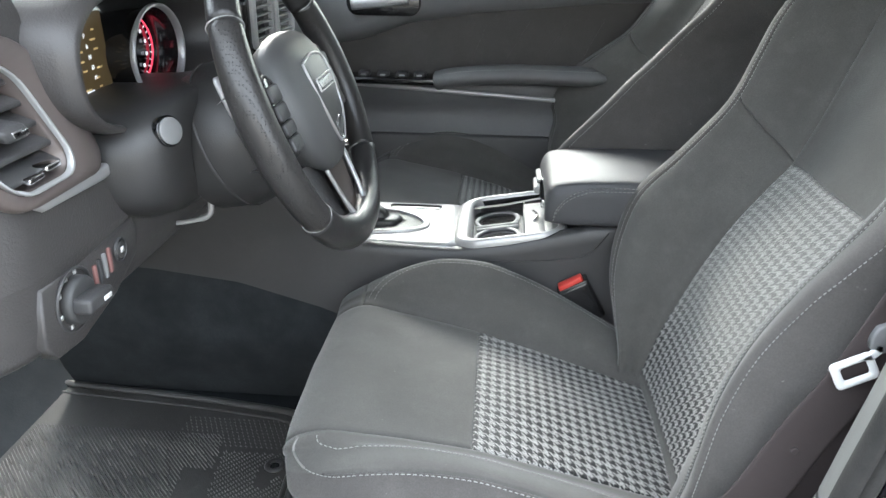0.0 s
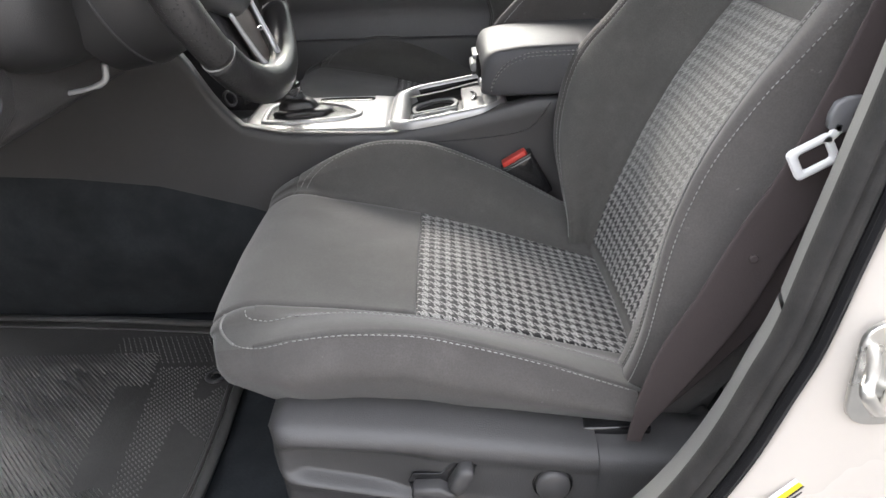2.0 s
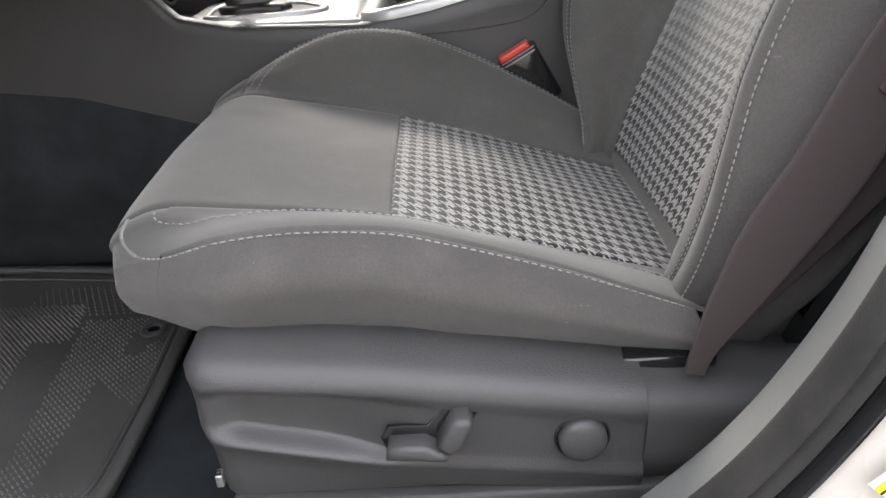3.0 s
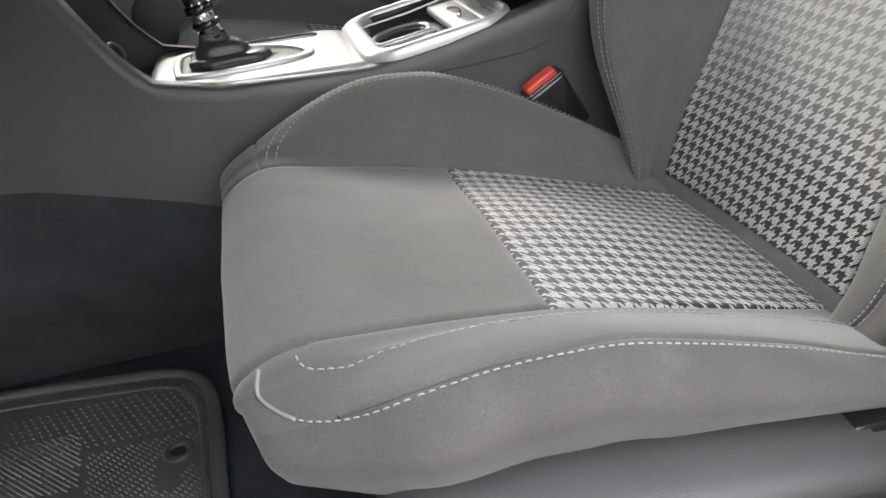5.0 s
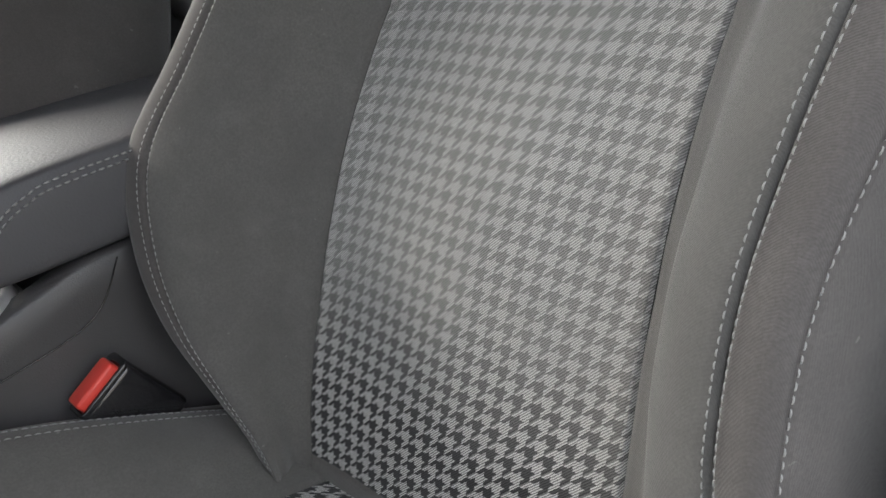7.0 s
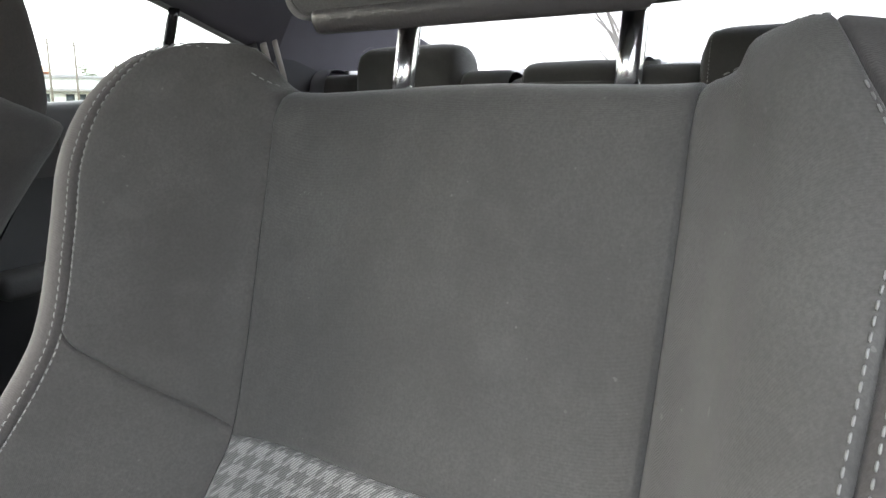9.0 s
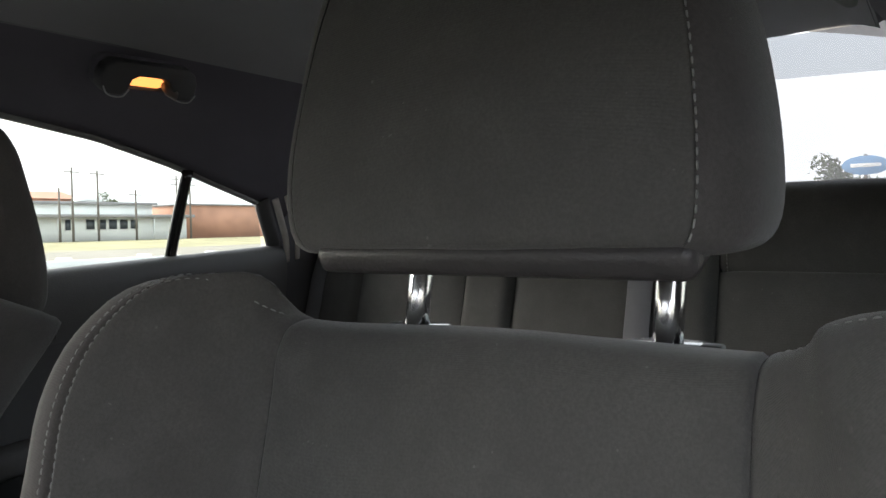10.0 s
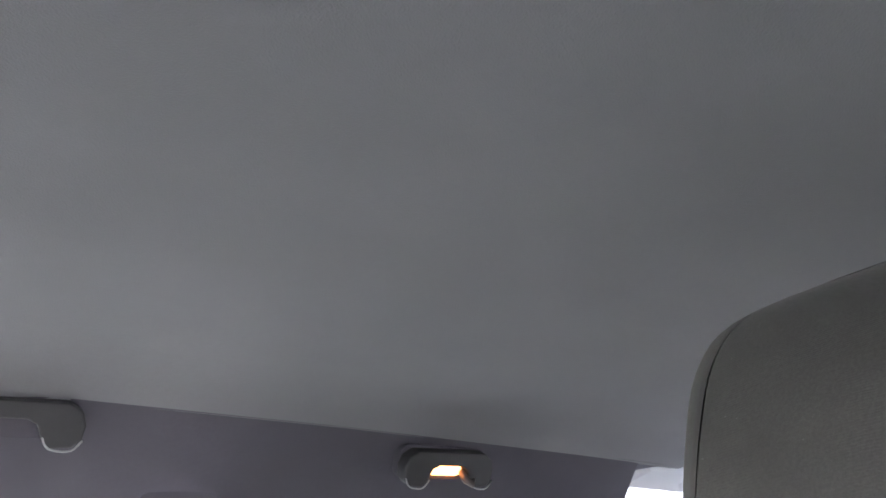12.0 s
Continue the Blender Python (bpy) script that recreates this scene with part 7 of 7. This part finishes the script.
# ---------------------------------------------------------------- driver's door opening: pillar, seal and sill
OPENING = [(-0.05, 1.36), (0.2, 1.405), (0.45, 1.425), (0.60, 1.425), (0.665, 1.385), (0.663, 1.30), (0.650, 1.2), (0.626, 1.06), (0.605, 0.92), (0.588, 0.83), (0.574, 0.76), (0.560, 0.69), (0.545, 0.645), (0.527, 0.592), (0.505, 0.543), (0.479, 0.498), (0.448, 0.458), (0.405, 0.415), (0.35, 0.372), (0.25, 0.340), (-0.15, 0.330), (-0.5, 0.335), (-0.85, 0.35)]
line = curve_through(OPENING, 500)
tan = np.gradient(line, axis=0)
tan /= np.linalg.norm(tan, axis=1, keepdims=True)
out_n = np.stack([-tan[:, 1], tan[:, 0]], 1)


def along_opening(profile, k0=0, k1=500):
    """A moulding swept along the door opening; profile: how far outside the seal's line, and the y there."""
    rows = []
    for (x, z), (nx, nz) in zip(line[k0:k1], out_n[k0:k1]):
        tilt = 0.40 * max(0, z - 1.05)
        rows.append([(x + nx * o, y + tilt, z + nz * o) for o, y in profile])
    return sheet(np.array(rows))


joint = int(np.argmin(np.abs(line[:, 1] - 0.70) + 9 * (line[:, 0] < 0.5)))
ribs = []
for g in np.linspace(0, 1, 19):
    ribs.append((0.009 - 0.012 * g, -0.357 - 0.037 * g - (0.0007 if int(g * 18 + 0.5) % 2 else 0)))
rim = [(0.045, -0.325), (0.024, -0.338), (0.013, -0.349)]
single("trim_pillar_edge", along_opening(rim + ribs, 40, joint), TRIM, "grey ribbed trim round the door opening", "pillar trim", "structure")
single("trim_sill_edge", along_opening(rim + ribs, joint + 1, 500), TRIM, "grey ribbed trim along the door sill", "sill trim", "structure")
bulb = [(-0.003, -0.390), (-0.009, -0.397), (-0.0125, -0.405), (-0.011, -0.414), (-0.006, -0.419), (-0.002, -0.4185), (0.0005, -0.416), (0.003, -0.4195), (0.007, -0.422), (0.010, -0.4195), (0.0125, -0.418)]
single("door_seal", along_opening([tuple(p) for p in curve_through(bulb, 34)]), SEAL, "worn black felted seal round the door opening", "door seal", "structure")
single("trim_seal_lip", along_opening([(0.012, -0.412), (0.015, -0.421), (0.018, -0.426), (0.0205, -0.427), (0.021, -0.420)]), GLOSS_BLACK, "thin black rubber lip beside the seal", "door seal", "structure")
single("body_side", along_opening([(0.008, -0.40), (0.0190, -0.419), (0.025, -0.4260), (0.05, -0.440), (0.085, -0.4455), (0.10, -0.452), (0.112, -0.470), (0.14, -0.474), (0.30, -0.48)]), PAINT, "white painted pillar and sill of the car", "car body", "structure")
# inner pillar panel and sill cover
rows = [[(float(np.interp(z, [0.28, 0.40, 0.50, 0.60, 0.70, 0.9, 1.06, 1.2, 1.4], [0.56, 0.56, 0.56, 0.575, 0.60, 0.64, 0.665, 0.69, 0.70])) + 0.20 * f, -0.330 + 0.40 * max(0, z - 1.05) - 0.012 * (2 * f - 1) ** 2, z) for f in np.linspace(0, 1, 8)] for z in np.linspace(0.28, 1.36, 24)]
single("trim_inner_pillar", sheet(np.array(rows)), SHADED_LINER, "dark inner panel of the driver side pillar", "pillar trim", "structure")
sill = [(-0.262, 0.270), (-0.268, 0.310), (-0.280, 0.332), (-0.300, 0.340), (-0.335, 0.342), (-0.356, 0.336)]
rows = [[(x, y, z) for y, z in curve_through(sill, 16)] for x in np.linspace(-0.85, 0.60, 30)]
single("sill_cover", sheet(np.array(rows)), PLASTIC, "black grained plastic door sill cover", "sill cover", "structure")
part("scuff_plate", rbox(-0.30, 0.30, -0.345, -0.302, 0.3420, 0.3460, 0.0015), GLOSS_BLACK, bpy.data.objects["sill_cover"], "glossy black scuff plate")

tag = thing("airbag_tag", (0.687, -0.272, 1.0), "small dark woven tag with pale lettering", "tag")
TAG = Matrix.Translation((0.687, -0.2735, 1.020)) @ Matrix.Rotation(radians(-62), 4, "Y")
bm = rbox(-0.030, 0.030, -0.0012, 0.0008, -0.0075, 0.0075, 0.0008)
bm.transform(TAG)
part("tag_cloth", bm, DARK_LINER, tag)
lettering("tag_words", "AIRBAG", 0.0115, TAG @ Matrix.Translation((0, -0.0016, 0)) @ Matrix.Rotation(radians(90), 4, "X"), MARK, tag, "pale woven letters")

striker = thing("door_striker", (0.63, -0.425, 0.668), "plated steel door striker bolted to the pillar", "striker")
plate = slab(rounded(0.594, 0.643, 0.630, 0.724, 0.020), "y", -0.441, -0.447, 0.0015)
part("striker_plate", plate, STEEL, striker)
part("striker_loop", tube(curve_through([(0.604, -0.444, 0.702), (0.590, -0.470, 0.703), (0.576, -0.490, 0.700), (0.578, -0.492, 0.692), (0.600, -0.476, 0.668), (0.622, -0.452, 0.662), (0.628, -0.444, 0.662)], 20), 0.005, 10), STEEL, striker)
for x, z in ((0.618, 0.648), (0.626, 0.704)):
    b = part("bolt", disc((x, -0.447, z), (0, -1, 0), 0.0085, 0.005, 6, 0.001), STEEL, striker)
    part("bolt_socket", disc((x, -0.4515, z), (0, -1, 0), 0.004, 0.001, 12, 0.0003), INK, b)


def sticker(name, x0, x1, z0, z1, y, label, bars):
    s = thing(name, ((x0 + x1) / 2, y, (z0 + z1) / 2), label, "sticker")
    part("paper", slab(rounded(x0, x1, z0, z1, 0.002, 3), "y", y, y - 0.0006, 0), PAPER, s, smooth=False)
    for u0, u1, v0, v1 in bars:
        a, b = x0 + (x1 - x0) * u0, x0 + (x1 - x0) * u1
        c, d = z0 + (z1 - z0) * v0, z0 + (z1 - z0) * v1
        part("print_bar", rbox(a, b, y - 0.0012, y - 0.0006, c, d, 0), INK, s, smooth=False)
    return s


sticker("label_sticker", 0.626, 0.646, 0.792, 0.820, -0.4415, "white printed sticker on the painted pillar", [(0.1, 0.9, 0.82, 0.86), (0.1, 0.8, 0.70, 0.74), (0.1, 0.85, 0.58, 0.62), (0.1, 0.7, 0.46, 0.50), (0.1, 0.9, 0.34, 0.38), (0.1, 0.6, 0.22, 0.26)])
sticker("narrow_sticker", 0.626, 0.636, 0.742, 0.768, -0.4415, "narrow white sticker with faint print on the pillar", [(0.2, 0.8, 0.14 + 0.2 * k, 0.21 + 0.2 * k) for k in range(4)])

# tyre label on the corner of the sill
tyre = thing("tyre_label", (0.54, -0.44, 0.53), "white printed label with a yellow edge", "sticker")
lab = Matrix.Translation((0.5655, -0.4405, 0.528)) @ Matrix.Rotation(radians(-48), 4, "Y")
for nm, box_, mt, d in (("paper", (-0.035, 0.035, -0.024, 0.024), PAPER, 0.0), ("yellow_edge", (-0.035, 0.035, 0.014, 0.019), YELLOW, 0.0006), ("black_edge", (-0.035, 0.035, 0.012, 0.014), INK, 0.0008)):
    bm = rbox(box_[0], box_[1], -0.0006 - d, -d, box_[2], box_[3], 0)
    bm.transform(lab)
    part(nm, bm, mt, tyre, smooth=False)
for k in range(4):
    bm = rbox(-0.031, 0.030 - 0.006 * (k % 2), -0.0014, -0.0006, 0.008 - 0.007 * k, 0.0095 - 0.007 * k, 0)
    bm.transform(lab)
    part("print_bar", bm, INK, tyre, smooth=False)

# the driver's door, swung open in front of the opening
OPEN = Matrix.Translation((-0.62, -0.45, 0)) @ Matrix.Rotation(radians(-66), 4, "Z")
door = thing("driver_door", (-0.62, -0.45, 0.3), "white front door standing wide open", "car door")
for nm, bm, mt in (("outer_skin", rbox(0.0, 1.12, -0.10, -0.07, 0.30, 1.06, 0.012), PAINT), ("door_panel", rbox(0.02, 1.08, -0.068, -0.02, 0.32, 1.05, 0.015), PLASTIC), ("armrest", rbox(0.25, 0.85, -0.022, 0.04, 0.78, 0.83, 0.015), SOFT_DASH)):
    bm.transform(OPEN)
    part(nm, bm, mt, door)
bm = slab([(0.10, 1.06), (1.08, 1.06), (1.06, 1.34), (0.62, 1.32)], "y", -0.074, -0.070, 0)
bm.transform(OPEN)
part("pane", bm, PANE, door, "clear side glass", smooth=False).visible_shadow = False


# ---------------------------------------------------------------- outside: the lot, the street and the houses across it
# The car stands on a slight slope: level things outside are turned by this about the front seat.
LEVEL = Matrix.Translation((0.46, 0, 1.2)) @ Matrix.Rotation(radians(2.8), 4, "Y") @ Matrix.Translation((-0.46, 0, -1.2))
TARMAC = surface("pale_worn_tarmac", (0.205, 0.180, 0.145), 0.9, vary=0.2, big=0.4, grain=0.6, grain_scale=60)
DARK_APRON = surface("dark_apron_tarmac", (0.17, 0.167, 0.160), 0.9, vary=0.2, big=0.5, grain=0.6, grain_scale=60)
GRASS = surface("mown_green_grass", (0.085, 0.12, 0.035), 0.95, vary=0.35, big=0.8, spec=0.1)
DRY_GRASS = surface("dry_yellow_grass", (0.30, 0.27, 0.16), 0.95, vary=0.3, big=0.25, spec=0.1)
WALL_WHITE = surface("white_rendered_wall", (0.78, 0.78, 0.75), 0.8, vary=0.06, big=0.3)
BRICK = surface("orange_brick_wall", (0.46, 0.24, 0.16), 0.85, vary=0.15, big=0.5)
ROOF_GREY = surface("grey_roofing", (0.30, 0.29, 0.29), 0.8, vary=0.1, big=0.4)
DARK_PANE = surface("dark_window_pane", (0.06, 0.07, 0.08), 0.15, vary=0.15, big=0.5)
RAIL_WHITE = surface("white_painted_rail", (0.72, 0.72, 0.70), 0.5, vary=0.05)
BARK = surface("grey_bark", (0.10, 0.085, 0.07), 0.9, vary=0.25, big=3)
LEAF = surface("dull_green_leaves", (0.10, 0.115, 0.06), 0.8, vary=0.35, big=1.2)
BLUE = surface("blue_sign_paint", (0.14, 0.26, 0.44), 0.5, vary=0.06)
POLE_WOOD = surface("grey_utility_pole", (0.16, 0.14, 0.12), 0.9, vary=0.15)


def outside(bm):
    bm.transform(LEVEL)
    return bm


def field(x0, x1, y0, y1, z, n=2):
    return outside(sheet(np.array([[(x, y, z) for y in np.linspace(y0, y1, n)] for x in np.linspace(x0, x1, n)])))


def far_place(x, y, z=0.0):
    return tuple(LEVEL @ Vector((x, y, z)))


single("ground", field(-600, 600, -600, 600, 0.0, 13), TARMAC, "pale tarmac lot reaching to the horizon", "ground", "structure")
# Out of view: darker ground added to cut the light thrown up beneath the seats.
single("parking_bay", field(-7, 9, -7, 4.2, 0.010, 9), DARK_APRON, "unseen darker tarmac added to cut bounced light", "pavement", "structure")
single("grass_strip", field(-150, 300, 6.0, 19, 0.012), GRASS, "green grass strip beyond the white rail", "grass", "structure")
single("road", field(-200, 400, 19, 46, 0.016), TARMAC, "pale worn street beyond the grass", "road", "structure")
single("dry_verge", field(-200, 400, 46, 98, 0.012), DRY_GRASS, "dry yellow grass in front of the houses", "grass", "structure")


def obox(x0, x1, y0, y1, z0, z1, r=0.0):
    return outside(rbox(x0, x1, y0, y1, z0, z1, r, 2))


fence = thing("rail_fence", far_place(5, 5.5), "white painted low rail fence beside the lot", "fence")
for x in (2.1, 3.5, 4.2, 4.9, 6.4, 7.9, 9.4, 10.9):
    part("post", obox(x - 0.045, x + 0.045, 5.46, 5.55, 0.0, 0.98, 0.008), RAIL_WHITE, fence)
for z0, z1 in ((0.88, 0.96), (0.58, 0.66)):
    part("rail", obox(-3, 12, 5.43, 5.46, z0, z1, 0.006), RAIL_WHITE, fence)

house = thing("low_house", far_place(61, 104), "long low white building with dark windows", "building")
part("wall", obox(48.5, 74, 100, 112, 0, 3.4), WALL_WHITE, house)
part("upper_wall", obox(52, 70, 103, 112, 3.4, 5.3), WALL_WHITE, house)
part("canopy", obox(48.0, 74.6, 98.6, 100.4, 3.3, 3.75), ROOF_GREY, house)
part("roof", obox(51.4, 70.6, 102.4, 112.5, 5.3, 5.7), ROOF_GREY, house)
part("roof_vent", obox(60, 63, 105, 108, 5.7, 6.5), WALL_WHITE, house)
for k in range(5):
    x = 57.4 + 1.7 * k
    w = part("window", obox(x, x + 1.35, 99.9, 100.02, 1.6, 3.1), RAIL_WHITE, house)
    part("pane", obox(x + 0.08, x + 1.27, 99.86, 99.9, 1.68, 3.02), DARK_PANE, w)
w = part("window", obox(54.4, 55.3, 99.9, 100.02, 1.5, 3.1), RAIL_WHITE, house)
part("pane", obox(54.48, 55.22, 99.86, 99.9, 1.58, 3.02), DARK_PANE, w)
for x in (50, 53, 67.5, 71.5):
    part("canopy_post", obox(x - 0.1, x + 0.1, 98.8, 99.0, 0, 3.3), RAIL_WHITE, house)

brick_house = thing("brick_house", far_place(81, 106), "orange brick building with a flat roof", "building")
part("wall", obox(74.5, 92, 101, 114, 0, 5.3), BRICK, brick_house)
part("parapet", obox(74.3, 92.2, 100.8, 114.2, 5.3, 5.6), ROOF_GREY, brick_house)
back = thing("red_house", far_place(64.5, 126), "far red brick house behind the low building", "building")
part("wall", obox(61.2, 68.0, 121, 131, 0, 6.9), BRICK, back)
roof = bmesh.new()
ends = [[roof.verts.new((x, y, z)) for y, z in ((120.6, 6.9), (126, 8.3), (131.4, 6.9))] for x in (60.8, 68.4)]
for k in range(3):
    roof.faces.new((ends[0][k], ends[0][(k + 1) % 3], ends[1][(k + 1) % 3], ends[1][k]))
roof.faces.new(ends[0][::-1])
roof.faces.new(ends[1])
bmesh.ops.recalc_face_normals(roof, faces=roof.faces)
part("roof", outside(roof), BRICK, back, "low red pitched roof", smooth=False)


def utility_pole(x, y, top, arms):
    p = thing("utility_pole", far_place(x, y), "grey wooden utility pole with cross arms", "utility pole", "utility poles")
    part("shaft", outside(tube([(x, y, -0.3), (x, y, top * 0.5), (x, y, top)], [0.17, 0.15, 0.12], 10)), POLE_WOOD, p)
    for z in arms:
        part("cross_arm", obox(x - 1.1, x + 1.1, y - 0.07, y + 0.07, z, z + 0.14), POLE_WOOD, p)
    return p


utility_pole(54, 97, 10.0, (9.3,))
utility_pole(57.6, 97, 9.8, (9.2,))
utility_pole(52.2, 97, 7.2, ())
utility_pole(62.7, 96, 7.2, (6.4,))
utility_pole(70.2, 97, 9.6, (9.0, 8.2))
utility_pole(72.6, 97, 9.6, (9.0, 8.2))


def tree(x, y, height, spread, seed, leafy=1.0, label="tree with sparse dull green leaves"):
    rng = random.Random(seed)
    t = thing("tree", far_place(x, y), label, "tree", "trees")
    trunk = [(x, y, -0.2), (x + 0.03 * height * rng.uniform(-1, 1), y, height * 0.25), (x + 0.05 * height * rng.uniform(-1, 1), y, height * 0.6)]
    bms = [tube(curve_through(trunk, 8), list(np.linspace(0.035, 0.018, 8) * height), 8)]
    tips = []
    for k in range(9):
        a = rng.uniform(0, 2 * math.pi)
        z0 = height * rng.uniform(0.25, 0.58)
        reach = spread * rng.uniform(0.5, 1.0)
        tip = (x + reach * math.cos(a), y + reach * math.sin(a), min(height, z0 + height * rng.uniform(0.18, 0.45)))
        mid = (x + 0.45 * reach * math.cos(a), y + 0.45 * reach * math.sin(a), z0 + 0.5 * (tip[2] - z0))
        path = curve_through([(x, y, z0), mid, tip], 8)
        bms.append(tube(path, list(np.linspace(0.014, 0.004, 8) * height), 6))
        tips += [path[4], path[6], path[7]]
    part("trunk", outside(merge(*bms)), BARK, t, "grey bare trunk and limbs")
    verts, faces = [], []
    for tip in tips:
        for k in range(int(60 * leafy)):
            c = np.array(tip) + np.array([rng.gauss(0, 0.28), rng.gauss(0, 0.28), rng.gauss(0.05, 0.2)]) * spread * 0.75
            s = spread * rng.uniform(0.05, 0.11)
            u = np.array([rng.gauss(0, 1) for _ in range(3)])
            v = np.array([rng.gauss(0, 1) for _ in range(3)])
            u, v = u / np.linalg.norm(u) * s, v / np.linalg.norm(v) * s
            n = len(verts)
            verts += [c - u, c - v * 0.6, c + u, c + v * 0.6]
            faces.append((n, n + 1, n + 2, n + 3))
    me = bpy.data.meshes.new("crown")
    me.from_pydata([tuple(v) for v in verts], [], faces)
    bm = bmesh.new()
    bm.from_mesh(me)
    bpy.data.meshes.remove(me)
    part("crown", outside(bm), LEAF, t, smooth=False)
    return t


tree(52.6, 109, 5.9, 2.6, 1)
tree(56.0, 116, 6.6, 2.6, 2)
tree(70.6, 118, 7.8, 2.4, 3)
tree(48.5, 107, 5.4, 2.4, 5)
tree(42.0, 4.2, 4.6, 1.5, 7, 1.3, "rounded green tree beside a blue sign")
tree(40.0, 14.5, 7.5, 3.0, 8, 0.0, "bare tree with thin grey branches")

sign = thing("street_sign", far_place(38, 3.6), "blue and white sign on a pole", "sign")
part("pole", outside(tube([(38, 3.0, -0.2), (38, 3.0, 4.0)], 0.07, 10)), POLE_WOOD, sign)
part("board", outside(slab([(3.0 + 0.95 * math.cos(a), 3.5 + 0.42 * math.sin(a)) for a in np.linspace(0, 2 * math.pi, 28, endpoint=False)], "x", 37.9, 38.05, 0.01)), BLUE, sign, "blue oval sign board")
part("white_band", outside(slab(rounded(2.4, 3.6, 3.42, 3.58, 0.05), "x", 37.86, 37.9, 0.005)), RAIL_WHITE, sign)

# Out of view: a wall added to hold back low light on the driver's side.
WALL_GREY = surface("unseen_wall_grey", (0.32, 0.314, 0.30), 0.9, vary=0.12, big=0.6)
single("wall_west", obox(-7, 9, -3.3, -3.1, 0, 1.75), WALL_GREY, "plain unseen wall added to hold back low sky light", "wall", "structure")
